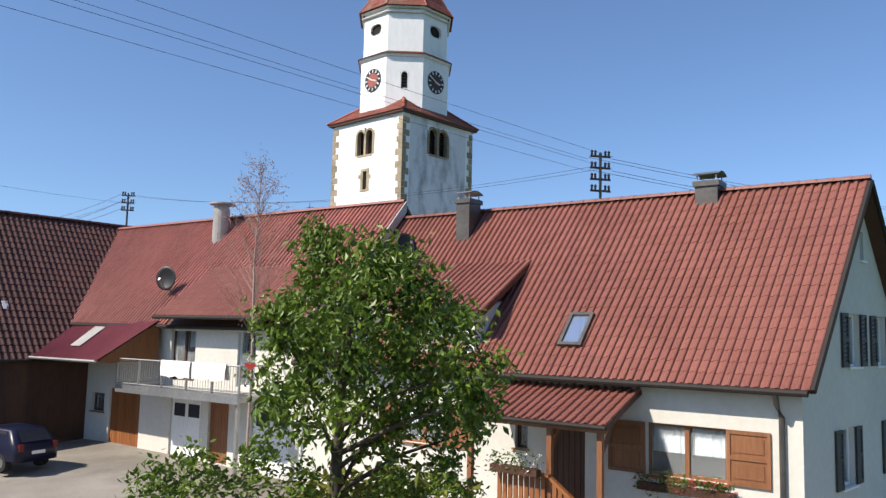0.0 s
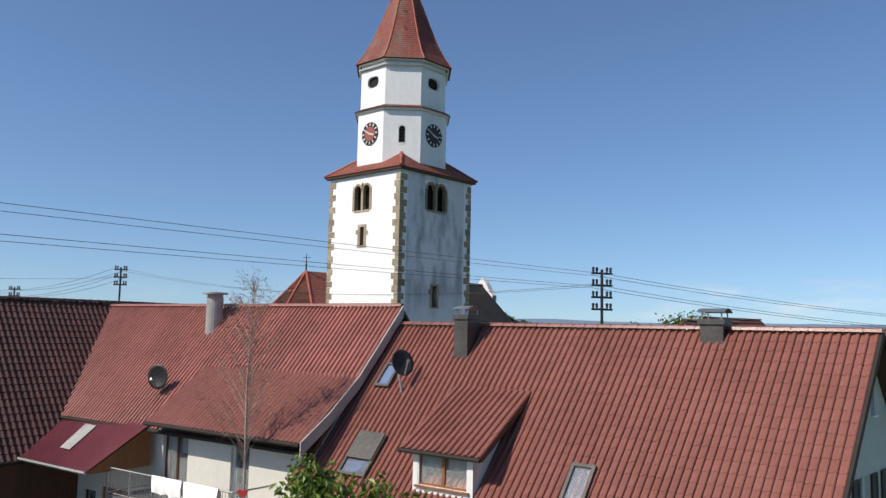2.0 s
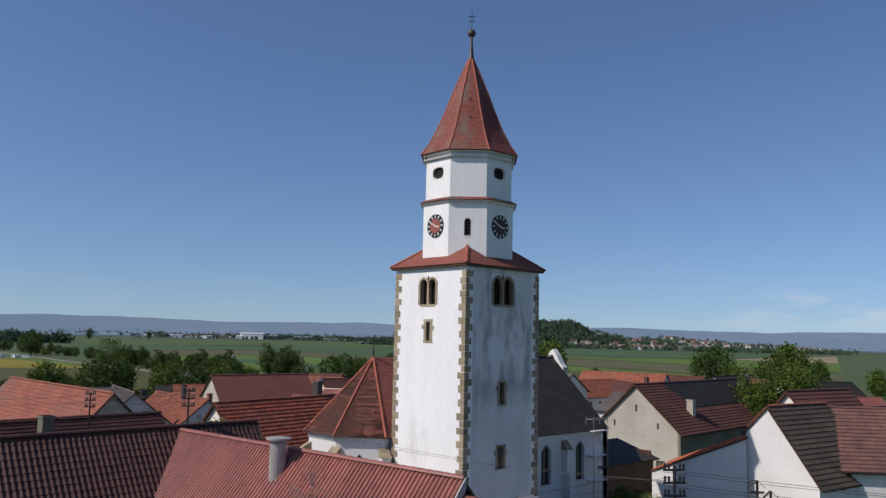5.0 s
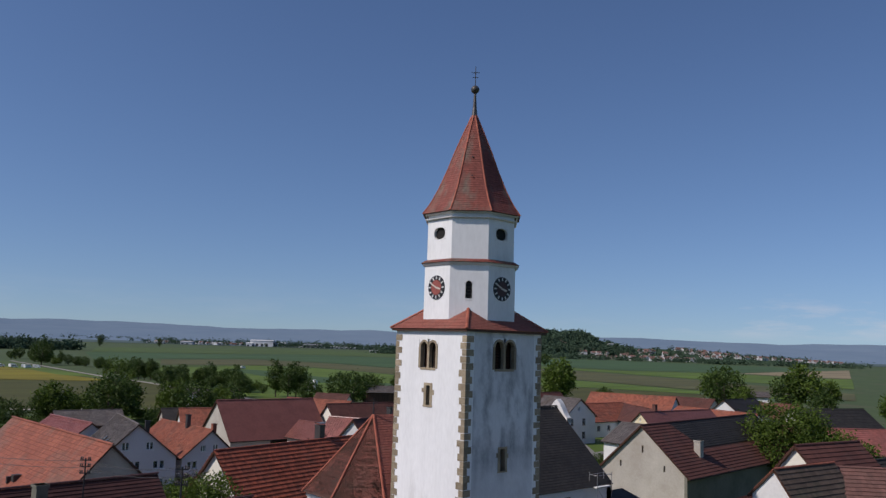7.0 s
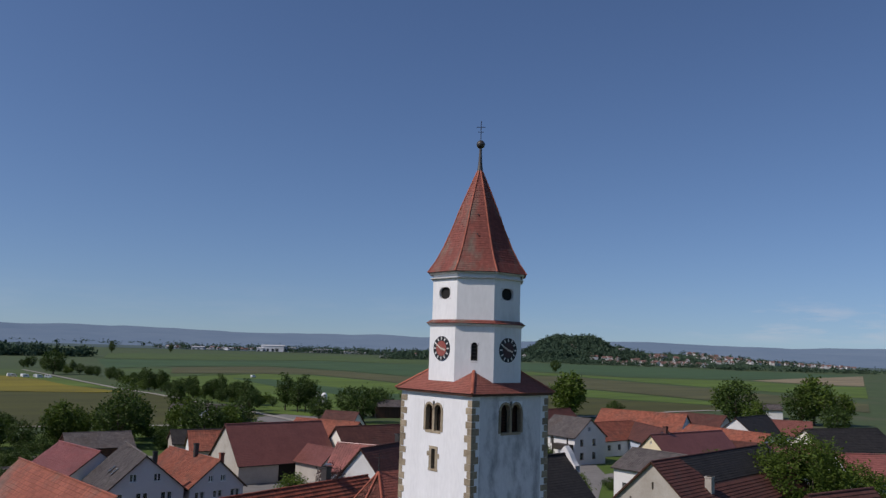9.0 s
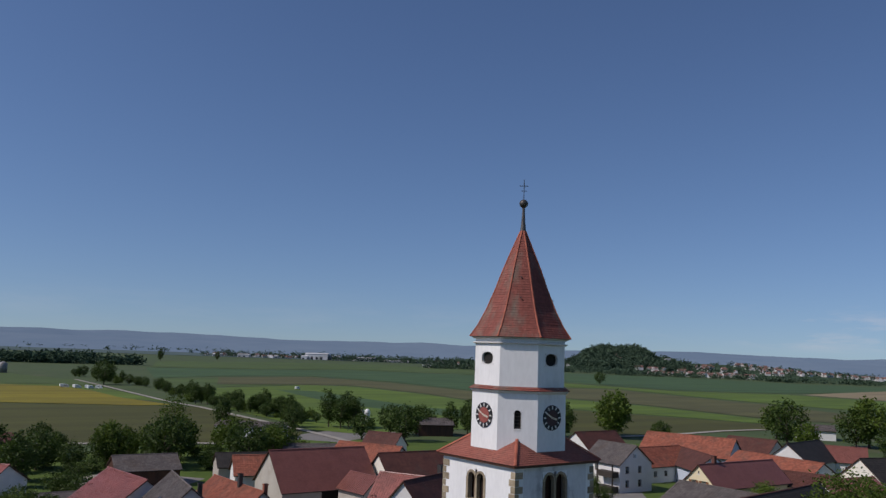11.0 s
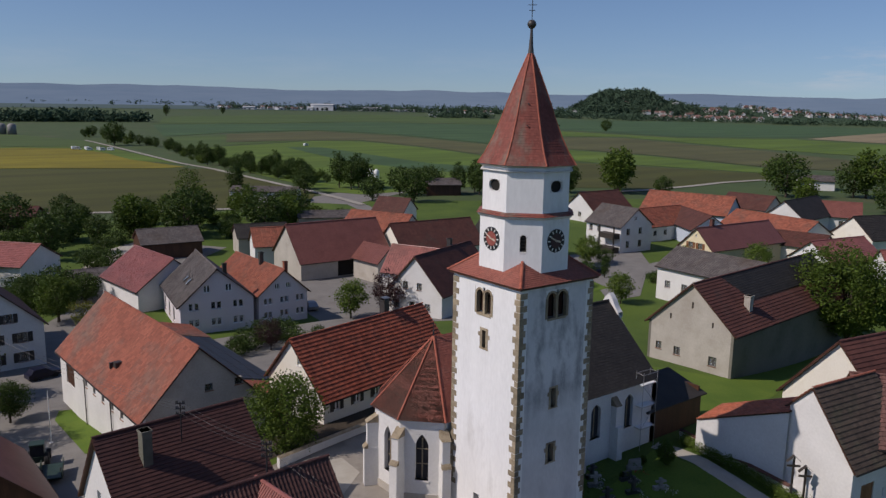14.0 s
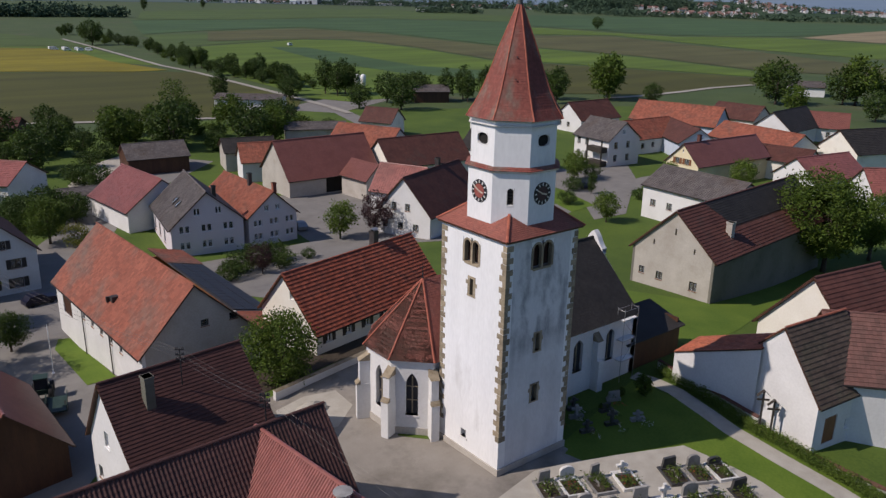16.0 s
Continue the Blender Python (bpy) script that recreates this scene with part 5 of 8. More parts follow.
# ---- church: choir and nave ----
church = thing("church", Matrix.Identity(4), "white church with polygonal choir and steep dark nave roof", "church")
CY, CX, CR = 11.4, 1.3, 4.35
EZ = 6.6
pts = [(CX + CR * math.cos(a), CY + CR * math.sin(a)) for a in (radians(247.5), radians(202.5), radians(157.5), radians(112.5))]
line = [(7.0, pts[0][1])] + pts + [(7.0, pts[3][1])]
for p, q in zip(line, line[1:]):
    p, q = Vector((*p, 0)), Vector((*q, 0))
    p, q = q, p
    d = (q - p).normalized()
    wdt = (q - p).length
    inward = Vector((-d.y, d.x, 0))
    mm = Matrix(((d.x, inward.x, 0, p.x), (d.y, inward.y, 0, p.y), (0, 0, 1, 0), (0, 0, 0, 1)))
    hh = [(wdt / 2 - 0.5, 1.7, wdt / 2 + 0.5, 5.4)]
    wall_piece([(0, 0), (wdt, 0), (wdt, EZ), (0, EZ)], hh, 0.5, mm).obj("wall", M["plaster"], church)
    u0, z0, u1, z1 = hh[0]
    win = new("window")
    win.parent = church
    Geo().box(u0, 0.35, z0, u1, 0.37, z1, mm).obj("pane", M["solar"], win)
    fr = Geo()
    n = 8
    for side in (-1, 1):
        for s in range(n):
            f0, f1 = s / n, (s + 1) / n
            w0, w1 = 0.5 * math.cos(f0 * math.pi / 2) ** 0.8 if s else 0.5, 0.5 * max(0, math.cos(f1 * math.pi / 2)) ** 0.8
            za, zb = z1 - 1.0 + f0, z1 - 1.0 + f1
            quad = [(wdt / 2 + side * w0, y, za) for y in (-0.01, 0.35)] + [(wdt / 2 + side * w1, y, zb) for y in (-0.01, 0.35)] + [(wdt / 2 + side * 0.52, y, za) for y in (-0.01, 0.35)] + [(wdt / 2 + side * 0.52, y, zb) for y in (-0.01, 0.35)]
            fr.add([mm @ Vector(p_) for p_ in quad], [(0, 2, 6, 4), (0, 1, 3, 2)])
    fr.box(u0 - 0.08, -0.06, z0 - 0.15, u1 + 0.08, 0.35, z0, mm)
    fr.obj("frame", M["plaster"], win)
    tr = Geo().box(wdt / 2 - 0.05, 0.25, z0, wdt / 2 + 0.05, 0.35, z1 - 0.4, mm)
    tr.box(u0, 0.28, z0 + 1.2, u1, 0.34, z0 + 1.26, mm).box(u0, 0.28, z0 + 2.4, u1, 0.34, z0 + 2.46, mm)
    tr.obj("tracery", M["stone"], win)
    Geo().box(0, -0.10, EZ - 0.3, wdt, 0.0, EZ - 0.02, mm).obj("cornice", M["plaster"], church)
    Geo().box(0, -0.08, 0, wdt, 0.0, 0.6, mm).obj("plinth", M["greywash"], church)
for (x, y), ang in zip(pts, (247.5, 202.5, 157.5, 112.5)):
    m = pose(x, y, 0, 0, 0, ang)
    b = Geo().box(-0.3, -0.33, 0, 1.0, 0.33, 3.2, m).box(-0.3, -0.3, 3.2, 0.75, 0.3, 5.3, m)
    b.obj("buttress", M["plaster"], church)
    cap = Geo()
    cap.add([m @ Vector(p) for p in ((-0.1, -0.36, 5.9), (-0.1, 0.36, 5.9), (0.85, 0.36, 5.28), (0.85, -0.36, 5.28), (-0.1, -0.36, 5.25), (-0.1, 0.36, 5.25))], [(0, 3, 2, 1), (3, 4, 5, 2), (0, 4, 3), (1, 2, 5)])
    cap.add([m @ Vector(p) for p in ((0.7, -0.37, 3.55), (0.7, 0.37, 3.55), (1.08, 0.37, 3.18), (1.08, -0.37, 3.18), (0.7, -0.37, 3.15), (0.7, 0.37, 3.15))], [(0, 3, 2, 1), (3, 4, 5, 2), (0, 4, 3), (1, 2, 5)])
    cap.obj("buttress_cap", M["stone"], church)
apex = (CX + 0.2, CY - 0.1, 11.9)
ev = [(CX + (CR + 0.4) * math.cos(a), CY + (CR + 0.4) * math.sin(a), EZ) for a in (radians(247.5), radians(202.5), radians(157.5), radians(112.5))]
ev = [(7.5, ev[0][1], EZ)] + ev + [(7.5, ev[3][1], EZ)]
choir_roof = new("choir_roof")
choir_roof.parent = church
apex2 = (7.5, CY - 0.1, 11.9)
for k in range(5):
    p, q = ev[k], ev[k + 1]
    up1, up2 = (apex2, apex) if k == 0 else (apex, apex2) if k == 4 else (apex, apex)
    tops = [up1, up2] if up1 != up2 else [up1]
    Geo().slab([q, p] + tops if len(tops) == 1 else [q, p, up1, up2], 0.08).obj("roof", M["wood_dark"], choir_roof)
    t = tiles(Geo(), up1, up2, q, p, 0.19, 0.21, 0.025, 1, 0).obj("roof_tiles", M["tile_choir"], choir_roof)
    t["kind"] = "stuff"
    if k:
        r = ridge_caps(Geo(), Vector(apex) + Vector((0, 0, 0.03)), Vector(p) + Vector((0, 0, 0.03)), 0.085, 0.36).obj("hip_tiles", M["tile_ridge"], choir_roof)
        r["kind"] = "stuff"
fin = Geo().tube([apex, (apex[0], apex[1], apex[2] + 1.3)], [0.07, 0.02], 6)
fin.turned([(0.02, -0.1), (0.1, 0), (0.02, 0.1)], (apex[0], apex[1], apex[2] + 0.45), 8)
fin.tube([(apex[0] - 0.2, apex[1] + 0.2, apex[2] + 1.0), (apex[0] + 0.2, apex[1] - 0.2, apex[2] + 1.0)], 0.02, 5)
fin.obj("finial", M["iron"], choir_roof)

# nave
NX0, NX1, NYC, NHW, NZ, NE = 7.0, 22.15, 11.1, 6.2, 11.95, 6.1
m = Matrix(((1, 0, 0, NX0), (0, 1, 0, NYC - NHW + 0.35), (0, 0, 1, 0), (0, 0, 0, 1)))
L = NX1 - NX0
hh = [(2.0, 2.2, 3.2, 5.3), (6.6, 2.2, 7.8, 5.3), (10.9, 2.2, 12.0, 5.3)]
wall_piece([(0, 0), (L, 0), (L, NE), (0, NE)], hh, 0.6, m).obj("wall", M["plaster"], church)
for u0, z0, u1, z1 in hh:
    w = new("window")
    w.parent = church
    Geo().box(u0, 0.3, z0, u1, 0.33, z1, m).obj("pane", M["solar"], w)
    fr = Geo().box(u0 - 0.12, -0.02, z0 - 0.12, u1 + 0.12, 0.3, z0, m)
    for side in (-1, 1):
        for s in range(6):
            f0, f1 = s / 6, (s + 1) / 6
            cx = (u0 + u1) / 2
            w0, w1 = 0.6 * math.cos(f0 * math.pi / 2), 0.6 * math.cos(f1 * math.pi / 2)
            za, zb = z1 - 0.7 + f0 * 0.7, z1 - 0.7 + f1 * 0.7
            q4 = [(cx + side * w0, y, za) for y in (-0.01, 0.3)] + [(cx + side * w1, y, zb) for y in (-0.01, 0.3)] + [(cx + side * 0.62, y, za) for y in (-0.01, 0.3)] + [(cx + side * 0.62, y, zb) for y in (-0.01, 0.3)]
            fr.add([m @ Vector(p_) for p_ in q4], [(0, 2, 6, 4), (0, 1, 3, 2)])
    fr.obj("frame", M["plaster"], w)
    tr = Geo().box((u0 + u1) / 2 - 0.04, 0.22, z0, (u0 + u1) / 2 + 0.04, 0.3, z1 - 0.2, m)
    tr.obj("tracery", M["stone"], w)
for u in (4.9, 9.4):
    b = Geo().box(u - 0.35, -0.9, 0, u + 0.35, 0.0, 3.0, m).box(u - 0.32, -0.6, 3.0, u + 0.32, 0.0, 4.8, m)
    b.obj("buttress", M["plaster"], church)
    Geo().add([m @ Vector(p) for p in ((u - 0.36, 0.02, 5.5), (u + 0.36, 0.02, 5.5), (u + 0.36, -0.66, 4.78), (u - 0.36, -0.66, 4.78), (u - 0.36, 0.02, 4.75), (u + 0.36, 0.02, 4.75))], [(0, 3, 2, 1), (3, 4, 5, 2), (0, 4, 3), (1, 2, 5)]).obj("buttress_cap", M["stone"], church)
mw = Matrix(((0, -1, 0, NX1), (1, 0, 0, NYC - NHW + 0.35), (0, 0, 1, 0), (0, 0, 0, 1)))
sp = 2 * NHW - 0.7
wall_piece([(0, 0), (sp, 0), (sp, NE), (sp / 2, NZ - 0.1), (0, NE)], [], 0.6, mw @ Matrix.Translation((0, 0.004, 0))).obj("wall", M["plaster"], church)
mk = Matrix(((-1, 0, 0, NX1), (0, -1, 0, NYC + NHW - 0.35), (0, 0, 1, 0), (0, 0, 0, 1)))
wall_piece([(0, 0), (L, 0), (L, NE), (0, NE)], [], 0.6, mk).obj("wall", M["plaster"], church)
me_ = Matrix(((0, 1, 0, NX0), (-1, 0, 0, NYC + NHW - 0.35), (0, 0, 1, 0), (0, 0, 0, 1)))
wall_piece([(0, 0), (sp, 0), (sp, NE), (sp / 2, NZ - 0.1), (0, NE)], [], 0.5, me_ @ Matrix.Translation((0, 0.004, 0))).obj("wall", M["plaster"], church)
nave_roof = new("nave_roof")
nave_roof.parent = church
for s in (-1, 1):
    a, b = (NX0 - 0.1, NYC, NZ), (NX1 - 0.2, NYC, NZ)
    cc, dd_ = (NX1 - 0.2, NYC + s * NHW, NE), (NX0 - 0.1, NYC + s * NHW, NE)
    Geo().slab([dd_, cc, b, a] if s < 0 else [a, b, cc, dd_], 0.1).obj("roof", M["wood_dark"], nave_roof)
    t = tiles(Geo(), a, b, cc, dd_, 0.24, 0.26, 0.025, 1, 0).obj("roof_tiles", M["tile_black"], nave_roof)
    t["kind"] = "stuff"
ridge_caps(Geo(), (NX0, NYC, NZ + 0.03), (NX1 - 0.3, NYC, NZ + 0.03)).obj("ridge_tiles", M["tile_black"], nave_roof)["kind"] = "stuff"
# skylight in the nave roof
sl = Vector((0, -NHW, NE - NZ)).normalized()
up_ = Vector((0, -(NE - NZ), -NHW)).normalized()
p = Vector((17.2, NYC, NZ)) + sl * 6.2
sk = Geo().slab([p + up_ * 0.12, p + up_ * 0.12 + sl * 0.6, p + up_ * 0.12 + sl * 0.6 + Vector((0.45, 0, 0)), p + up_ * 0.12 + Vector((0.45, 0, 0))], 0.1)
sk.obj("skylight", M["metal"], nave_roof)
# curved parapet gable at the west end
g = Geo()
n = 28
outer = []
for i in range(n + 1):
    f_ = (-1 + 2 * i / n) * 0.2
    y = NYC + f_ * (NHW + 0.1)
    zl = NE + (NZ - NE) * (1 - abs(f_)) + 0.25
    bump = 0.45 * math.exp(-(f_ / 0.12) ** 4) 
    outer.append((y, zl + bump))
v = [(x, y, z) for x in (NX1 - 0.25, NX1 + 0.35) for y, z in outer] + [(x, y, z - 0.4 - 0.9 * math.exp(-((y - NYC) / 0.9) ** 2)) for x in (NX1 - 0.25, NX1 + 0.35) for y, z in outer]
k = n + 1
fc = []
for i in range(n):
    fc += [(i, i + 1, k + i + 1, k + i), (2 * k + i, 2 * k + i + 1, i + 1, i), (k + i, k + i + 1, 3 * k + i + 1, 3 * k + i), (3 * k + i, 3 * k + i + 1, 2 * k + i + 1, 2 * k + i)]
g.add(v, fc).obj("parapet_gable", M["plaster"], church)


# ---- the two houses before the church ----
def yard(x, y, z):
    """A frame in the farmyard, below the church."""
    return Matrix.Translation((x, y, z)) @ Matrix.Scale(1.07, 4)



PAN = (0.2, 0.325, 4, 0.053, 0.016)
FLAT = (0.25, 0.30, 1, 0.0)
ROWS = (0.3, 0.27, 1, 0.0, 0.05)
WIDE = (0.33, 0.38, 2, 0.035, 0.06)
A1, B1 = (-14.63, -14.3), (-13.3, -28.75)
L1 = math.dist(A1, B1)
ZR1, HW1, ZE1, SK1 = 8.9, 4.3, 4.08, 0.45
wood_sh = dict(frame=M["wood"], shutters=M["wood"], panes=2, curtain=0.62)
dark_sh = dict(frame=M["white"], shutters=M["shutter_dark"], panes=2, curtain=0.5)
COLS1 = round((L1 + 0.6) / 0.2)
CW1 = (L1 + 0.6) / COLS1
TILE_COLS = (COLS1 - 14, COLS1)


def single_tile(p):
    wide = L1 + 0.6 - SK1 * -p.y / HW1
    return TILE_COLS[0] < (p.x + 0.3) / wide * COLS1 < TILE_COLS[1]


home1, m1 = house("farmhouse", "white farmhouse with red pantile roof, brown shutters and porch", 1.0, A1, B1, ZR1, (HW1, ZE1), (HW1, ZE1), M["farm_white"], M["tile_new"], over=0.4, verge=0.3, style=PAN,
                  holes={'r': [(10.83, 2.03, 1.76, 1.13, wood_sh), (8.4, 0.9, 0.92, 2.1, dict(kind="door", mat=M["wood_dark"])), (7.4, 2.25, 0.36, 0.75, dict(frame=M["wood_dark"], panes=1)), (3.7, 2.05, 1.5, 1.1, wood_sh)],
                         'b': [(2.95, 4.47, 0.9, 1.22, dark_sh), (5.15, 4.47, 0.9, 1.22, dark_sh), (2.35, 1.84, 0.9, 1.28, dark_sh), (5.9, 1.84, 0.9, 1.28, dark_sh), (4.1, 7.0, 0.3, 0.7, dict(panes=1))]}, skip_right=single_tile, skew=SK1, site=yard(0.54, 0.04, -1.66))
SL1 = (ZR1 - ZE1) / HW1


def on_roof1(u, run, lift=0.0):
    return Vector((u, -run, ZR1 - run * SL1 + lift))


chimney(home1, 3.5, -0.6, 7.3, 9.25, 0.5, 0.62, M["lead"])
chimney(home1, 11.0, -0.05, 8.4, 9.2, 0.6, 0.55, M["lead"])


def roof_window(parent, origin, across, down, w, h, blind=False):
    n = across.cross(down).normalized()
    if n.z < 0:
        n = -n
    rw = new("roof_window")
    rw.parent = parent
    m = Matrix((across.to_4d(), down.to_4d(), n.to_4d(), (0, 0, 0, 1))).transposed()
    for col in range(3):
        m[3][col] = 0
    m = Matrix.Translation(origin) @ m
    t = 0.09
    fr = Geo().box(0, 0, 0, w, t, 0.14, m).box(0, h - t, 0, w, h, 0.14, m).box(0, t, 0, t, h - t, 0.14, m).box(w - t, t, 0, w, h - t, 0.14, m)
    fr.obj("frame", M["lead"], rw)
    # Black sheet under the pane paints the attic's shade.
    Geo().box(t, t, 0.02, w - t, h - t, 0.05, m).obj("dark_room", M["void"], rw)
    p = Geo().box(t, t, 0.085, w - t, h - t, 0.095, m).obj("pane", M["glass"], rw)
    p.visible_shadow = False
    if blind:
        Geo().box(0.03, -0.05, 0.142, w - 0.03, h * 0.62, 0.18, m).obj("blind", M["lead"], rw)
    return rw


AC, DN = Vector((1, 0, 0)), Vector((0, -1, -SL1)).normalized()
roof_window(home1, on_roof1(8.5, 3.0), AC, DN, 0.64, 1.08)
roof_window(home1, on_roof1(1.4, 2.95), AC, DN, 1.05, 1.4, True)
roof_window(home1, on_roof1(0.85, 1.15), AC, DN, 0.6, 0.95)

# dormer with its own pantile roof
dorm = new("dormer")
dorm.parent = home1
DU0, DU1, DF = 4.2, 6.15, 3.95
dz = 5.6
mm = Matrix.Translation((DU0, -DF, 0))
wall_piece([(0, 4.2), (DU1 - DU0, 4.2), (DU1 - DU0, dz), (0, dz)], [(0.16, 4.68, DU1 - DU0 - 0.16, 5.52)], 0.2, mm).obj("wall", M["plaster"], dorm)
window(dorm, mm @ Matrix.Translation((0.16, 0, 4.68)), DU1 - DU0 - 0.32, 0.84, M["wood"], panes=2, curtain=0.55, depth=0.06)
for u in (DU0, DU1 - 0.2):
    ck_ = Geo()
    ck_.add([(u + e, -DF + 0.01, 4.2) for e in (0, 0.2)] + [(u + e, -DF + 0.01, dz) for e in (0, 0.2)] + [(u + e, -2.4, 6.0) for e in (0, 0.2)], [(0, 2, 4), (1, 5, 3), (0, 1, 3, 2), (2, 3, 5, 4)])
    ck_.obj("cheek", M["plaster"], dorm)
RT = 1.65
pa, pb = on_roof1(DU0 - 0.35, RT, 0.06), on_roof1(DU1 + 0.35, RT, 0.06)
pc, pd = Vector((DU1 + 0.35, -DF - 0.15, dz)), Vector((DU0 - 0.35, -DF - 0.15, dz))
Geo().slab([pd, pc, pb, pa], 0.12).obj("roof", M["wood_dark"], dorm)
tiles(Geo(), pa, pb, pc, pd, 0.2, 0.325, 0.016, wave=0.053).obj("roof_tiles", M["tile_new"], dorm)["kind"] = "stuff"
Geo().tube([pd + Vector((0, -0.06, -0.05)), pc + Vector((0, -0.06, -0.05))], 0.06, 8).obj("gutter", M["gutter"], dorm)

# downpipe
Geo().tube([(13.7, -4.34, 3.98), (13.7, -4.25, 3.75), (13.72, -3.97, 3.5), (13.72, -3.97, 0.1)], 0.06, 8).obj("downpipe", M["lead"], home1)
# boards along the gable verges
for s_ in (-1, 1):
    Geo().tube([(L1 + 0.33, 0, ZR1 - 0.02), (L1 + 0.33 + s_ * SK1, s_ * HW1, ZE1 - 0.02)], 0.07, 6).obj("verge_board", M["gutter"], home1)

# porch
porch = thing("porch", m1, "wooden porch with small red tiled roof and slatted railing", "porch")
P0, P1, PF = 6.9, 10.75, -5.75
Geo().box(P0 + 0.1, -5.55, 0.02, P1 - 0.9, -4.01, 0.85).obj("floor", M["paving"], porch)
pa, pb, pc, pd = Vector((P0, -3.98, 3.86)), Vector((P1, -3.98, 3.86)), Vector((P1, PF, 3.2)), Vector((P0, PF, 3.2))
Geo().slab([pd, pc, pb, pa], 0.1).obj("roof", M["wood_dark"], porch)
tiles(Geo(), pa, pb, pc, pd, 0.2, 0.325, 0.016, wave=0.053).obj("roof_tiles", M["tile_new"], porch)["kind"] = "stuff"
for u in (P0 + 0.3, 9.3, P1 - 0.25):
    Geo().box(u - 0.06, -5.58, 0.0, u + 0.06, -5.46, 3.1).obj("post", M["wood"], porch)
    Geo().tube([(u, -5.5, 2.5), (u, -4.9, 3.25)], 0.05, 4).obj("brace", M["wood"], porch)
Geo().box(P0 + 0.1, -5.6, 3.02, P1 - 0.1, -5.46, 3.16).obj("beam", M["wood"], porch)
Geo().tube([(P0, PF - 0.05, 3.16), (P1, PF - 0.05, 3.16)], 0.05, 8).obj("gutter", M["gutter"], porch)
for u0, u1, za, zb in ((8.0, 9.35, 2.05, 2.05), (9.4, 10.45, 2.0, 1.25)):
    Geo().slab([(u0, -5.68, za), (u1, -5.68, zb), (u1, -5.56, zb), (u0, -5.56, za)], 0.07).obj("handrail", M["wood_orange"], porch)
    n = int((u1 - u0) / 0.14)
    for i in range(n):
        u = u0 + 0.03 + i * 0.14
        z = za + (zb - za) * (u - u0) / (u1 - u0)
        Geo().box(u, -5.64, z - 0.95, u + 0.1, -5.6, z - 0.05).obj("slat", M["wood_orange"], porch)
for i in range(5):
    Geo().box(9.5 + i * 0.25, -5.5, 0.02, 9.75 + i * 0.25, -4.1, 0.85 - (i + 0.5) * 0.17).obj("step", M["paving"], porch)


def flower_box(m, w, label):
    fb = thing("flower_box", m, label, "flower box")
    Geo().box(0, -0.2, 0, w, 0, 0.16).obj("trough", M["wood_dark"], fb)
    rng = random.Random(int(w * 100))
    gl, gf = Geo(), Geo()
    for i in range(int(w * 26)):
        leaves(gl, (rng.uniform(0, w), -0.12 + rng.gauss(0, 0.09), 0.22 + rng.gauss(0, 0.1)), 9, 0.14, 0.08, rng)
    for i in range(int(w * 30)):
        leaves(gf, (rng.uniform(0, w), -0.14 + rng.gauss(0, 0.1), 0.24 + rng.gauss(0, 0.1)), 4, 0.08, 0.05, rng)
    gl.obj("foliage", M["leaf"], fb)
    gf.obj("blossom", M["flower_white"] if w < 1.5 else M["flower_red"], fb)


flower_box(m1 @ Matrix.Translation((8.0, -5.72, 2.0)), 1.2, "wooden trough of pale flowers on the porch railing")
flower_box(m1 @ Matrix.Translation((10.7, -3.95, 1.72)), 2.1, "window box of trailing green plants under the front window")

# satellite dishes
def dish(m, r, label):
    d = thing("satellite_dish", m, label, "satellite dish")
    n = 20
    Geo().rings([[(r * f * math.cos(2 * math.pi * s / n), 0.25 * r * (1 - f * f) + e, r * f * 1.1 * math.sin(2 * math.pi * s / n)) for s in range(n)] for f, e in ((0.03, 0), (0.4, 0), (0.75, 0), (1.0, 0), (1.0, 0.02), (0.75, 0.02), (0.4, 0.02), (0.03, 0.02))]).obj("reflector", M["black_dial"], d, smooth=True)
    Geo().tube([(0, 0.25 * r, -0.1), (0, 0.35, -0.2), (0, 0.35, -r - 0.55)], 0.035, 6).obj("mast", M["metal"], d)
    Geo().tube([(0, 0, -r), (0, -0.75 * r, -0.2 * r)], 0.02, 5).tube([(0, -0.75 * r, -0.2 * r), (0, -0.95 * r, -0.12 * r)], 0.045, 6).obj("feed_arm", M["metal"], d)
    return d


dish(m1 @ Matrix.Translation((2.05, -1.9, 7.75)) @ Matrix.Rotation(radians(84), 4, 'Z') @ Matrix.Rotation(radians(-15), 4, 'Z') @ Matrix.Rotation(radians(-20), 4, 'X'), 0.38, "dark satellite dish on the red roof beside the chimney")

# second house
A2, B2 = (-14.6, -14.3), (-16.54, 3.1)
L2 = math.dist(A2, B2)
ZR2, HW2, ZE2 = 9.14, 4.05, 4.7
SL2 = (ZR2 - ZE2) / HW2
DU = 7.3
white_p = dict(frame=M["white"], panes=2)


def skip_dormer(p):
    return p.x < DU and -p.z + ZR2 > 2.2 * SL2


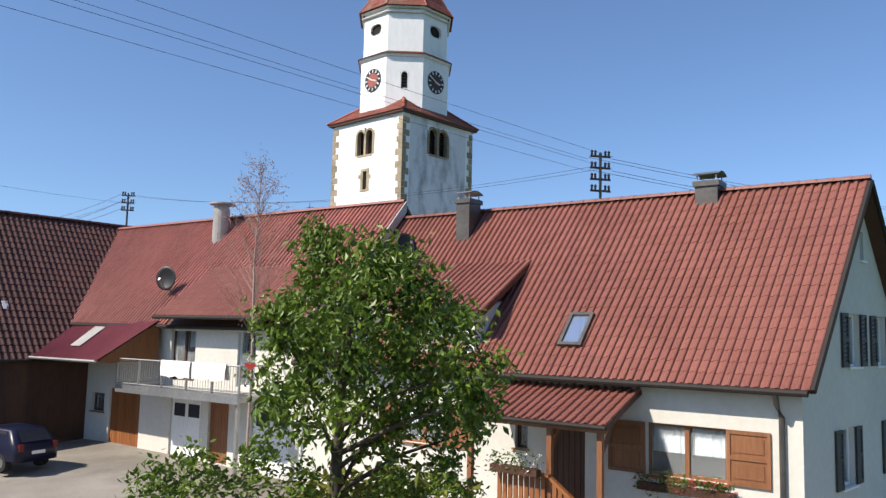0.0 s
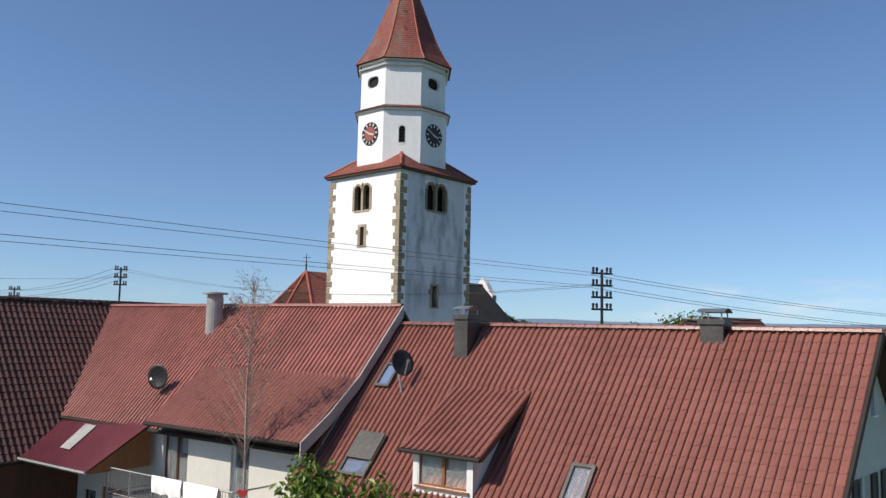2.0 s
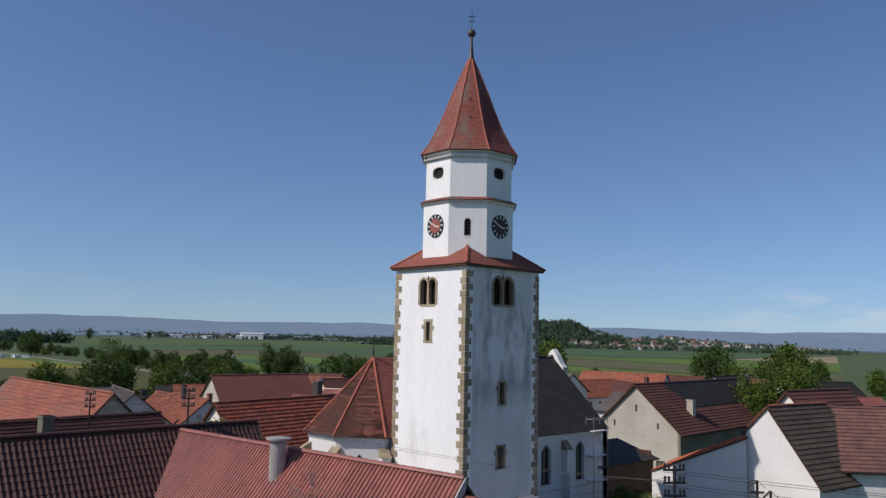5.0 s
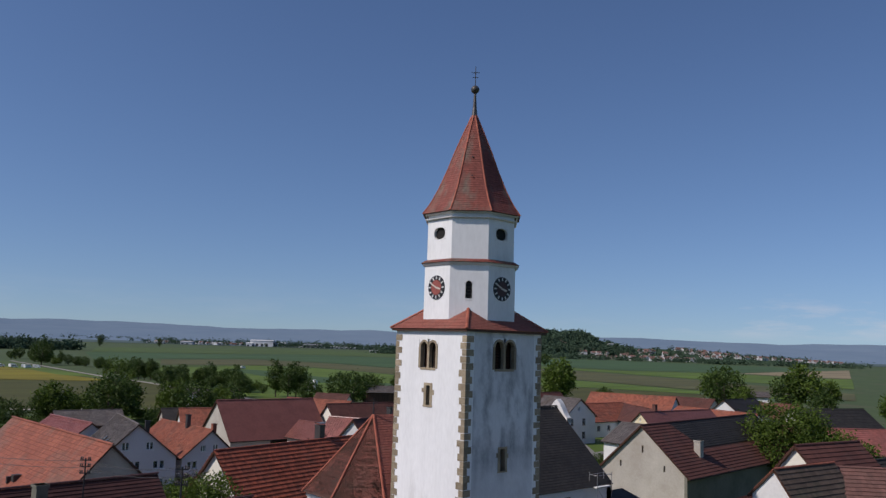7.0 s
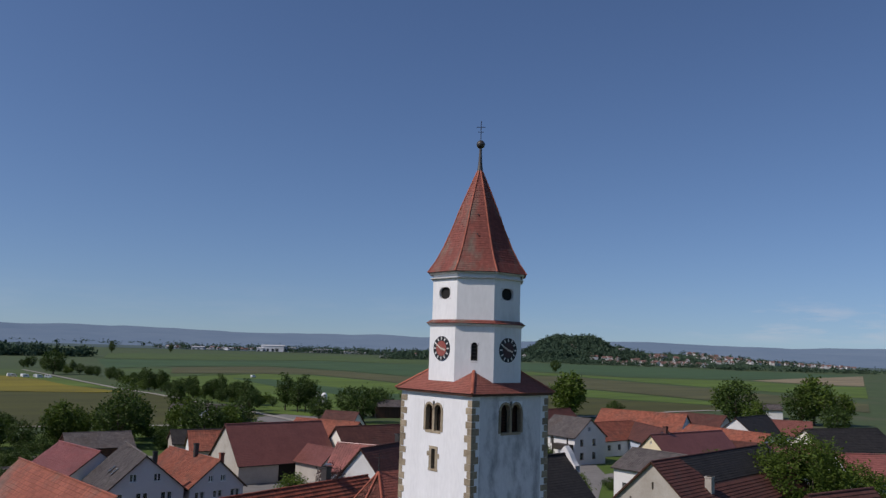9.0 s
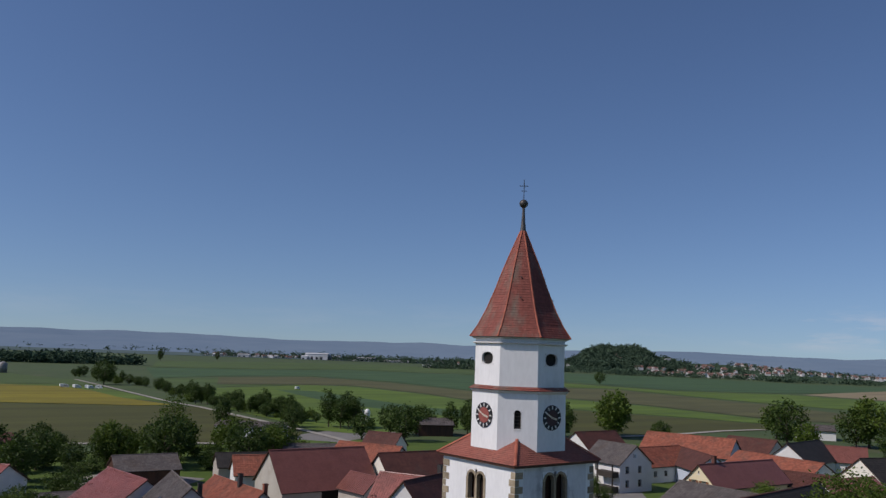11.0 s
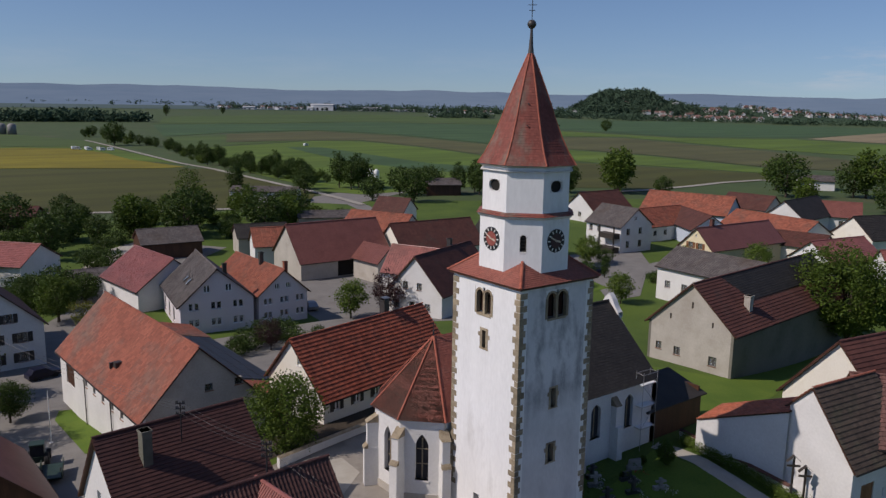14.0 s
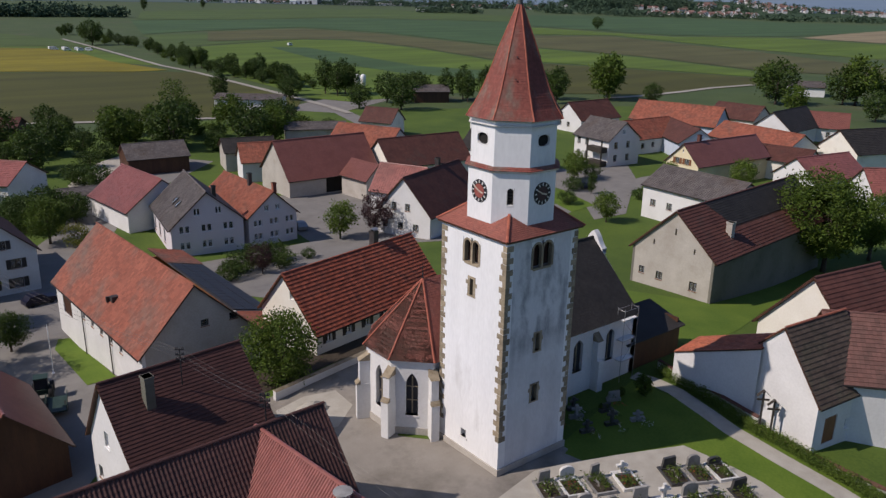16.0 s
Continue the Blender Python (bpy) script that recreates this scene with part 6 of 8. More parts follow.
u2 = lambda u, w: L2 - u - w  # noqa: E731
home2, m2 = house("farm_building", "cream farm building with rose pantile roof, garages and balcony", 1.0, A2, B2, ZR2, (HW2, ZE2), (4.3, 4.4), M["farm_white"], M["tile_pink"], over=0.35, verge=0.25, style=PAN,
                  holes={'l': [(u2(6.05, 1.4), 2.75, 1.4, 1.85, dict(frame=M["wood_dark"], panes=2, curtain=0.4, sill=False)), (u2(2.9, 0.9), 2.7, 0.9, 2.0, dict(frame=M["white"], panes=1, sill=False)),
                               (u2(9.15, 2.0), 0.05, 2.0, 2.2, dict(kind="door", mat=M["wood_orange"])), (u2(5.6, 1.7), 0.1, 1.7, 2.05, dict(kind="door", mat=M["white"])),
                               (u2(4.1, 1.05), 0.1, 1.05, 2.1, dict(kind="door", mat=M["wood"])), (u2(1.2, 1.75), 0.1, 1.75, 2.15, dict(kind="door", mat=M["white"])), (u2(11.5, 0.85), 1.3, 0.85, 0.7, dict(frame=M["wood_dark"], panes=1))]}, skip_left=skip_dormer, site=yard(0.57, -0.05, -1.26))
for u0, u1 in ((5.65, 7.25), (1.25, 2.9)):
    for k in range(2):
        a = u0 + 0.1 + k * (u1 - u0) / 2
        Geo().box(a, 3.605, 1.5, a + (u1 - u0) / 2 - 0.2, 3.63, 1.95).obj("garage_pane", M["solar"], home2)
# shed roof over the upper storey
pa, pb = Vector((-0.25, 2.15, ZR2 - 2.15 * SL2 + 0.05)), Vector((DU, 2.15, ZR2 - 2.15 * SL2 + 0.05))
pc, pd = Vector((DU, 4.55, 5.02)), Vector((-0.25, 4.55, 5.02))
Geo().slab([pa, pb, pc, pd], 0.12).obj("roof", M["wood_dark"], home2)
tiles(Geo(), pa, pb, pc, pd, 0.2, 0.325, 0.016, wave=0.053).obj("roof_tiles", M["tile_new"], home2)["kind"] = "stuff"
Geo().tube([pd + Vector((0, 0.06, -0.05)), pc + Vector((0, 0.06, -0.05))], 0.065, 8).obj("gutter", M["gutter"], home2)
wall_piece([(0, 4.5), (DU, 4.5), (DU, 5.2), (0, 5.2)], [], 0.28, Matrix(((-1, 0, 0, DU), (0, -1, 0, 3.69), (0, 0, 1, 0), (0, 0, 0, 1)))).obj("wall", M["plaster"], home2)
Geo().add([(0.002, 3.7, 4.4), (0.002, 3.7, 5.25), (0.002, 2.2, 6.8), (0.25, 3.7, 4.4), (0.25, 3.7, 5.25), (0.25, 2.2, 6.8)], [(0, 2, 1), (3, 4, 5), (0, 1, 4, 3), (1, 2, 5, 4)]).obj("cheek", M["plaster"], home2)
Geo().turned([(0.33, -1.0), (0.33, 1.2), (0.31, 1.22), (0.31, 1.3), (0.5, 1.32), (0.5, 1.38), (0.05, 1.42)], (8.75, 0.75, 8.3), 18).obj("flue", M["granite"], home2, "stainless steel flue with flat cap")
dish(m2 @ Matrix.Translation((8.6, 3.3, 6.45)) @ Matrix.Rotation(radians(200), 4, 'Z'), 0.42, "black satellite dish on the rose pantile roof")

vg_ = [Vector((-0.27, 0, ZR2 + 0.02)), Vector((-0.27, 1.1, ZR2 - 1.1 * SL2 + 0.02)), Vector((-0.27, 2.15, ZR2 - 2.15 * SL2 + 0.04)), Vector((-0.27, 3.4, 5.8)), Vector((-0.27, 4.6, 5.0))]
vv_ = [tuple(p + Vector((e, 0, z))) for p in vg_ for e, z in ((0, 0.05), (-0.05, 0.05), (-0.05, -0.36), (0, -0.36))]
Geo().add(vv_, [(4 * i + k, 4 * i + (k + 1) % 4, 4 * i + 4 + (k + 1) % 4, 4 * i + 4 + k) for i in range(4) for k in range(4)] + [(0, 3, 2, 1), (16, 17, 18, 19)]).obj("barge_board", M["granite"], home2, "pale grey barge board along the verge")

# balcony
bal = thing("balcony", m2, "steel balcony with grey railing along the cream wall", "balcony")
BU0, BU1, BO = 1.6, 8.05, 5.4
Geo().box(BU0, 3.71, 2.42, BU1, BO, 2.56).obj("slab", M["metal"], bal)
Geo().box(BU0, BO, 2.36, BU1, BO + 0.05, 2.62).obj("fascia", M["metal"], bal)
for z in (2.68, 3.5):
    Geo().tube([(BU0, 3.75, z), (BU0, BO, z), (BU1, BO, z), (BU1, 3.75, z)], 0.018 if z < 3.4 else 0.03, 6).obj("rail", M["metal"], bal)
for i in range(50):
    u = BU0 + (BU1 - BU0) * (i + 0.5) / 50
    Geo().box(u - 0.006, BO - 0.006, 2.6, u + 0.006, BO + 0.006, 3.48).obj("baluster", M["metal"], bal)
for i in range(6):
    u = BU0 + (BU1 - BU0) * i / 5
    Geo().box(u - 0.025, BO - 0.02, 2.45, u + 0.025, BO + 0.03, 3.5).obj("post", M["metal"], bal)
for u in (BU0 + 0.15,):
    Geo().box(u - 0.05, BO - 0.15, 0.02, u + 0.05, BO - 0.05, 2.42).obj("support", M["metal"], bal)


def laundry(u0, u1, label):
    n = 18
    v = []
    rng = random.Random(int(u0 * 10))
    for s in range(n + 1):
        x = u0 + (u1 - u0) * s / n
        wv = 0.03 * math.sin(s * 1.3) + rng.uniform(-0.01, 0.01)
        v += [(x, BO - 0.12, 3.05), (x, BO - 0.05, 3.53), (x, BO + 0.05, 3.55), (x, BO + 0.09 + wv, 3.3), (x, BO + 0.08 + wv * 1.4, 3.02 + 0.03 * math.sin(s * 0.9))]
    f = [(5 * s + k, 5 * s + k + 1, 5 * s + k + 6, 5 * s + k + 5) for s in range(n) for k in range(4)]
    ob = Geo().add(v, f).obj("bedsheet", M["cloth"], None, smooth=True)
    ob.matrix_world = m2
    tagged(ob, label, "bed linen", "bedding airing on the balcony")


laundry(3.95, 5.5, "white bed cover airing over the balcony railing")
laundry(2.2, 3.85, "white duvet airing over the balcony railing")

# corrugated canopy
can = thing("canopy", yard(0.57, -0.05, -1.26), "dark red corrugated canopy with a clear skylight strip", "canopy")
ca, cb, cc_, cd = Vector((-19.6, -0.2, 4.95)), Vector((-19.45, -7.0, 4.85)), Vector((-21.7, -7.0, 3.4)), Vector((-22.15, -2.3, 3.38))
n = 120
v = []
for s in range(n + 1):
    t_ = s / n
    top_, bot_ = ca.lerp(cb, t_), cd.lerp(cc_, t_)
    h = 0.025 * math.cos(s * math.pi / 1.5)
    v += [tuple(top_ + Vector((0, 0, h))), tuple(bot_ + Vector((0, 0, h)))]
Geo().add(v, [(2 * s, 2 * s + 2, 2 * s + 3, 2 * s + 1) for s in range(n)]).obj("sheeting", M["rust_red"], can)
skp = [ca.lerp(cb, 0.42).lerp(cd.lerp(cc_, 0.42), 0.25), ca.lerp(cb, 0.55).lerp(cd.lerp(cc_, 0.55), 0.25), ca.lerp(cb, 0.55).lerp(cd.lerp(cc_, 0.55), 0.72), ca.lerp(cb, 0.42).lerp(cd.lerp(cc_, 0.42), 0.72)]
Geo().slab([p + Vector((0, 0, 0.06)) for p in skp][::-1], 0.02).obj("skylight_strip", M["granite"], can)
Geo().tube([cd, cc_], 0.06, 6).obj("gutter", M["metal"], can)
Geo().add([tuple(cb + Vector((0, 0.02, -0.06))), tuple(cc_ + Vector((0, 0.02, -0.06))), (-19.4, -6.98, 3.4), tuple(cb + Vector((0, 0.12, -0.06))), tuple(cc_ + Vector((0, 0.12, -0.06))), (-19.4, -6.88, 3.4)], [(0, 1, 2), (5, 4, 3), (0, 3, 4, 1), (1, 4, 5, 2)]).obj("side_board", M["wood_orange"], can)

# dark barn
home3, m3 = house("barn", "dark brown tiled barn with a timber front", 1.0, (-34, 2.5), (-12.4, 3.3), 9.35, (5.2, 3.4), (5.2, 3.35), M["wood_dark"], M["tile_dark"], over=0.4, verge=0.2, style=(0.24, 0.34, 4, 0.045), category="barn", gable_mat=M["plaster"], site=yard(0.49, -0.30, -1.31))
for u, run in ((11.3, 3.4), (9.2, 2.9)):
    z = 9.35 - run * (9.35 - 3.35) / 5.2
    Geo().slab([(u, -run - 0.25, z - 0.2), (u + 0.2, -run - 0.25, z - 0.2), (u + 0.2, -run, z + 0.1), (u, -run, z + 0.1)], 0.04).obj("glass_tile", M["curtain"], home3)


# electricity masts and wires
WIRES = yard(0.60, 0.04, -1.41)


def mast(x, y, z0, z1, label, arms=3, aw=0.5, turn=0.0):
    t = thing("roof_mast", WIRES @ pose(x, y, z0, 0, 0, turn), label, "mast", "electricity masts on the roofs")
    h = z1 - z0
    Geo().tube([(0, 0, -0.6), (0, 0, h)], 0.045, 8).obj("pole", M["iron"], t)
    for k in range(arms):
        z = h - 0.12 - k * 0.36
        Geo().box(-aw, -0.03, z - 0.03, aw, 0.03, z + 0.03).obj("arm", M["iron"], t)
        for e in (-aw + 0.05, -aw * 0.5, aw * 0.5, aw - 0.05):
            Geo().turned([(0.02, 0), (0.045, 0.05), (0.03, 0.08), (0.05, 0.12), (0.02, 0.16)], (e, 0, z + 0.03), 8).obj("insulator", M["black_dial"], t)
    return t


mast(-12.9, -21.4, 8.5, 10.45, "dark roof mast with cross arms behind the ridge", 4, 0.33, -35)
mast(-16.0, 3.15, 9.4, 11.2, "dark roof mast with cross arms on the barn ridge", 3, 0.3, -35)
mast(-17.0, 13.6, 8.3, 10.4, "dark roof mast with cross arms on the brown roof", 3, 0.3, -35)


def wire(a, b, sag, r=0.007):
    a, b = Vector(a), Vector(b)
    pts = [a.lerp(b, i / 16) - Vector((0, 0, sag * 4 * (i / 16) * (1 - i / 16))) for i in range(17)]
    return tagged(Geo().tube([WIRES @ p for p in pts], r, 4).obj("overhead_wire", M["lead"]), "thin overhead electricity wire between the roof masts", "wire", "overhead wires")


for o, z, ze_ in ((-0.38, 10.28, 10.30), (0.38, 10.28, 10.36), (-0.38, 9.9, 9.72), (0.38, 9.9, 9.80)):
    wire((-12.9 + o * 0.3, -21.4 - o, z), (-56.6 + o * 0.3, -21.3 - o, ze_), 0.12, 0.005)
    wire((-12.9 + o * 0.8, -21.4 - o * 0.6, z), (14 + o, -40 - o, z - 0.6), 0.9, 0.007)
    wire((-16.0 + o * 0.7, 3.15 - o * 0.6, z + 0.85), (-17.0 + o * 0.7, 13.6 - o * 0.6, z - 0.05), 0.25, 0.009)
    wire((-17.0 + o * 0.7, 13.6 - o * 0.6, z - 0.05), (-24 + o, 44 - o, z - 1.05), 0.6, 0.009)
for o, z in ((-0.2, 11.1), (0.2, 11.1)):
    wire((-16.0 + o, 3.15 - o, z), (-12.9 + o, -21.4 - o, z - 1.1), 0.7, 0.006)
wire((-16.0, 3.15, 10.7), (-48.0, -13.0, 10.6), 0.8, 0.005)

# car in the yard
car = thing("parked_car", yard(0.47, -0.16, -1.31) @ pose(-23.9, -5.2, 0.02, 0, 0, 108) @ Matrix.Scale(0.92, 4), "dark blue estate car parked in the yard", "car")
prof = [(-2.1, 0.35), (-2.1, 0.85), (-1.95, 1.0), (-1.6, 1.42), (-0.2, 1.47), (0.5, 1.3), (1.0, 0.98), (1.95, 0.85), (2.1, 0.6), (2.1, 0.35)]
Geo().rings([[(x * e + 0.03 * (1 - e), y * (0.80 if z > 1.05 else 1.0), 0.9 + (z - 0.9) * e) for x, z in prof] for y, e in ((-0.86, 0.86), (-0.85, 0.93), (-0.8, 0.98), (-0.65, 1.0), (0.65, 1.0), (0.8, 0.98), (0.85, 0.93), (0.86, 0.86))]).obj("body", M["car_blue"], car, smooth=True)
for s in (-1, 1):
    Geo().add([(-1.45, s * 0.735, 1.05), (0.65, s * 0.735, 1.05), (0.35, s * 0.725, 1.3), (-0.2, s * 0.725, 1.4), (-1.4, s * 0.725, 1.36)], [(0, 1, 2, 3, 4)]).obj("side_window", M["solar"], car)
    Geo().box(-2.115, s * 0.68 - 0.09, 0.72, -2.02, s * 0.68 + 0.09, 0.96).obj("tail_light", M["red_glow"], car)
    for x in (-1.3, 1.3):
        wh = Geo().rings([[(x + r * math.cos(2 * math.pi * k / 18), s * yy, 0.31 + r * math.sin(2 * math.pi * k / 18)) for k in range(18)] for r, yy in ((0.31, 0.66), (0.32, 0.72), (0.31, 0.87))]).obj("wheel", M["rubber"], car)
        Geo().rings([[(x + 0.19 * math.cos(2 * math.pi * k / 14), s * yy, 0.31 + 0.19 * math.sin(2 * math.pi * k / 14)) for k in range(14)] for yy in (0.84, 0.885)]).obj("rim", M["steel"], wh)
Geo().add([(-2.0, -0.6, 1.02), (-2.0, 0.6, 1.02), (-1.64, 0.55, 1.4), (-1.64, -0.55, 1.4)], [(0, 1, 2, 3)]).obj("rear_window", M["solar"], car)
Geo().box(-2.125, -0.26, 0.6, -2.1, 0.26, 0.71).obj("plate", M["white"], car)


# ---- village houses ----
def cells(n, u0, step, z, w=0.9, h=1.05, **o):
    opt = dict(panes=2, sill=True, frame=M["shutter_dark"])
    opt.update(o)
    return [(u0 + i * step, z, w, h, dict(opt)) for i in range(n)]


def village(name, label, size, a, b, zr, left, right, wall, roof, **k):
    k.setdefault("style", (0.4, 0.4, 2, 0.04))
    return house(name, label, size, a, b, zr, left, right, wall, roof, **k)


h_, _m = village("house", "white gabled house with dark brown tiled roof and chimney", 1.05, (-22.8, 15.8), (-12.5, 16.7), 9.10, (3.43, 3.90), (4.85, 4.45), M["plaster"], M["tile_dark"], style=ROWS,
        holes={'a': cells(2, 0.8, 4.0, 1.0, 0.7, 1.0) + [(2.6, 4.2, 0.8, 1.2, dict(shutters=None))]})
chimney(h_, 2.4, -1.7, 6.0, 9.5, 0.62, 0.7, M["shade_dark"], False)
# Dark brown walls, whose colour also holds the shade over this barn.
village("barn", "low barn with red tiled roof by the street", 1.08, (-28.6, 33.2), (-28.2, 21.2), 7.2, (4.0, 3.4), (3.9, 3.6), M["wood_dark"], M["tile_new"], category="barn")
h_, _m = village("barn", "long grey barn with weathered orange tiled roof", 1.10, (-10.6, 29.8), (-11.6, 54.8), 8.50, (5.10, 3.20), (6.20, 2.60), M["plaster"], M["tile_old"], category="barn", gable_mat=M["greywash"], style=(0.3, 0.36, 1, 0, 0.04),
        holes={'l': [(2.0, 0.6, 2.6, 2.6, dict(kind="door", mat=M["wood_dark"]))] + cells(5, 8, 2.4, 1.9, 0.7, 0.8), 'a': cells(2, 5.2, 2.6, 4.6, 0.7, 0.6)})
for u_, r_, w_ in ((9.2, 3.3, 0.6), (10.1, 3.5, 0.25)):
    z_ = 8.5 - r_ * 5.3 / 5.1
    Geo().box(u_, r_ - 0.35, z_ - 0.2, u_ + w_, r_ + 0.35, z_ + 0.32).obj("roof_hatch", M["lead"], h_)
for u_ in (7.2, 14.5):
    Geo().tube([(u_, 4.9, 3.1), (u_, 4.86, -1.9)], 0.06, 6).obj("downpipe", M["lead"], h_)
# long low shed along the barn, solar panels on its roof
ss = thing("solar_shed", Matrix.Identity(4), "long low shed with solar panels on its sheet roof", "shed")
XA, XB, ZA, ZB = -3.6, 0.9, 1.7, 0.6
for y0, y1 in ((31.5, 37.0), (37.0, 56.5), (56.5, 63.5)):
    Geo().slab([(XA, y0, ZA), (XB, y0, ZB), (XB, y1, ZB), (XA, y1, ZA)], 0.1).obj("roof", M["wood_dark"] if y0 != 37.0 else M["lead"], ss)
    if y0 != 37.0:
        tiles(Geo(), (XA, y0, ZA + 0.03), (XA, y1, ZA + 0.03), (XB, y1, ZB + 0.03), (XB, y0, ZB + 0.03), 0.3, 0.36, segs=2, wave=0.04, lap=-1 if XA > XB else 1).obj("roof_tiles", M["tile_old"], ss)["kind"] = "stuff"
Geo().box(XB - 0.4, 31.8, -6.0, XB - 0.2, 63.2, ZB - 0.05).box(XA, 31.8, -6.0, XB - 0.4, 32.0, ZB).box(XA, 63.0, -6.0, XB - 0.4, 63.2, ZB).obj("wall", M["wood"], ss)
for i in range(16):
    for k in range(3):
        q_ = [(XA + (XB - XA) * f_, ZA + (ZB - ZA) * f_ + 0.09) for f_ in (0.06 + k * 0.3, 0.34 + k * 0.3)]
        y0 = 37.6 + i * 1.15
        Geo().slab([(q_[0][0], y0, q_[0][1]), (q_[1][0], y0, q_[1][1]), (q_[1][0], y0 + 1.1, q_[1][1]), (q_[0][0], y0 + 1.1, q_[0][1])], 0.04).obj("solar_panel", M["solar"], ss)
h_, _m = village("rectory", "cream rectory with red banded tile roof beside the church", 1.04, (-1.0, 30.8), (17.4, 34.8), 7.57, (3.87, 3.10), (4.76, 2.44), M["cream"], M["tile_rectory"], style=(0.3, 0.42, 2, 0.03, 0.085), category="house",
        holes={'r': cells(6, 1.2, 2.6, 1.3, 0.8, 0.9, frame=M["white"], shutters=M["shutter_dark"]), 'a': cells(2, 2.0, 3.2, 1.2, 0.8, 1.1) + [(4.3, 5.2, 0.5, 0.8, dict(panes=1))]})
chimney(h_, 13.0, 0.6, 7.0, 8.9, 0.7, 0.7, M["lead"])
h_, _m = village("house", "lilac-white gabled house with grey tiled roof", 1.20, (9.9, 76.5), (12.8, 92.5), 8.17, (4.92, 3.59), (4.88, 4.06), M["pinkwash"], M["tile_grey"],
        holes={'a': [w_ for k in range(3) for z_ in (0.9, 3.0) for e_ in (0, 0.72) for w_ in cells(1, 1.0 + k * 2.75 + e_, 1, z_, 0.58, 0.95, panes=1, curtain=0.5 if z_ < 1 else 0.0, frame=M["white"])] + [(2.9, 5.2, 0.8, 0.9, {}), (5.6, 5.2, 0.8, 0.9, {})], 'l': cells(3, 1.0, 3.5, 0.7, 1.0, 1.8)})
chimney(h_, 2.0, -1.4, 6.0, 8.4, 0.5, 0.5, M["lead"], False)
for k in range(2):
    roof_window(h_, Vector((4.0 + 2.0 * k, 2.2, 8.0 - 2.2 * 0.833)), Vector((1, 0, 0)), Vector((0, 1, -0.833)).normalized(), 0.8, 1.1)
h_, _m = village("house", "lilac-grey gabled house with orange tiled roof", 1.21, (20.5, 75.6), (20.3, 93.2), 7.11, (3.93, 3.95), (3.71, 3.77), M["pinkwash"], M["tile_orange"],
        holes={'a': [w_ for k in range(3) for z_ in (0.9, 2.7) for e_ in (0, 0.66) for w_ in cells(1, 0.7 + k * 2.3 + e_, 1, z_, 0.52, 0.85, panes=1, frame=M["white"])] + cells(2, 2.3, 1.6, 4.6, 0.6, 0.75, frame=M["white"])})
chimney(h_, 6.0, 0.3, 6.8, 8.5, 0.5, 0.5, M["lead"], False)
chimney(h_, 2.5, -1.5, 5.8, 7.6, 0.5, 0.5, M["tile_orange"], False)
village("house", "house with faded rose tiled roof and open carport", 1.21, (9.6, 94.6), (8.1, 109.9), 6.9, (5.5, 2.9), (4.6, 3.4), M["plaster"], M["tile_pink"])
village("house", "white house with dark roof and shuttered windows", 1.19, (-19.8, 74.9), (-20.3, 92.0), 9.0, (4.9, 4.6), (4.9, 4.6), M["plaster"], M["tile_brown"],
        holes={'a': cells(3, 0.8, 2.8, 0.7, 1.0, 1.1, shutters=M["shutter_dark"]) + cells(3, 0.8, 2.8, 2.9, 1.0, 1.1, shutters=M["shutter_dark"]) + cells(2, 2.4, 2.8, 5.2, 0.9, 1.0, shutters=M["shutter_dark"])})
village("barn", "big barn with brown-red roof and pale gable", 1.24, (36.6, 106.6), (56.9, 105.8), 8.35, (5.43, 3.20), (5.56, 2.75), M["greywash"], M["tile_new"], category="barn", style=FLAT,
        holes={'r': [(6.5, 0.1, 7.0, 2.9, dict(kind="dark"))]})
village("barn", "barn wing with orange-red tiled roof", 1.23, (49.6, 98.1), (50.3, 90.2), 5.6, (2.6, 3.2), (2.6, 3.2), M["greywash"], M["tile_new"], category="barn")
village("shed", "dark hipped shed at the garden's edge", 1.23, (17.9, 141.4), (30.7, 140.0), 5.0, (4.2, 2.8), (4.2, 2.8), M["wood_dark"], M["tile_grey"], category="shed")
village("shed", "pale shed with dark grey roof", 1.24, (37.5, 133.9), (48.4, 130.9), 5.4, (4.0, 3.4), (4.0, 3.4), M["greywash"], M["tile_black"], category="shed")
h_, _m = village("house", "small gabled house with orange tiled roof", 1.24, (36.0, 121.6), (46.3, 118.5), 6.2, (3.6, 3.4), (3.6, 3.4), M["plaster"], M["tile_orange"])
village("house", "house with bright orange tiled roof behind the barn", 1.25, (65.6, 129.1), (72.5, 114.1), 7.0, (5.0, 3.5), (5.0, 3.5), M["plaster"], M["tile_orange"])
village("barn", "pale-gabled barn with weathered brown roof", 1.25, (58.1, 101.4), (78.2, 99.9), 7.6, (4.6, 3.4), (4.6, 3.4), M["cream"], M["tile_brown"], category="barn")
village("house", "small pale house with hipped brown roof by the yard", 1.28, (91.0, 155.8), (95.6, 147.2), 6.0, (3.6, 3.2), (3.6, 3.2), M["cream"], M["tile_brown"], holes={'r': cells(2, 1.2, 3, 1.0)})
h_, _m = village("house", "white house with steep dark roof, dormers and timber balcony", 1.22, (39.6, 66.7), (56.3, 73.1), 8.2, (4.6, 3.2), (4.6, 3.2), M["plaster"], M["tile_brown"],
        holes={'a': cells(3, 0.8, 2.5, 0.9, 0.9, 1.0) + cells(2, 2.3, 2.2, 3.6, 0.8, 1.0)})
chimney(h_, 9.5, 0.4, 6.8, 9.3, 0.6, 0.6, M["lead"], False)
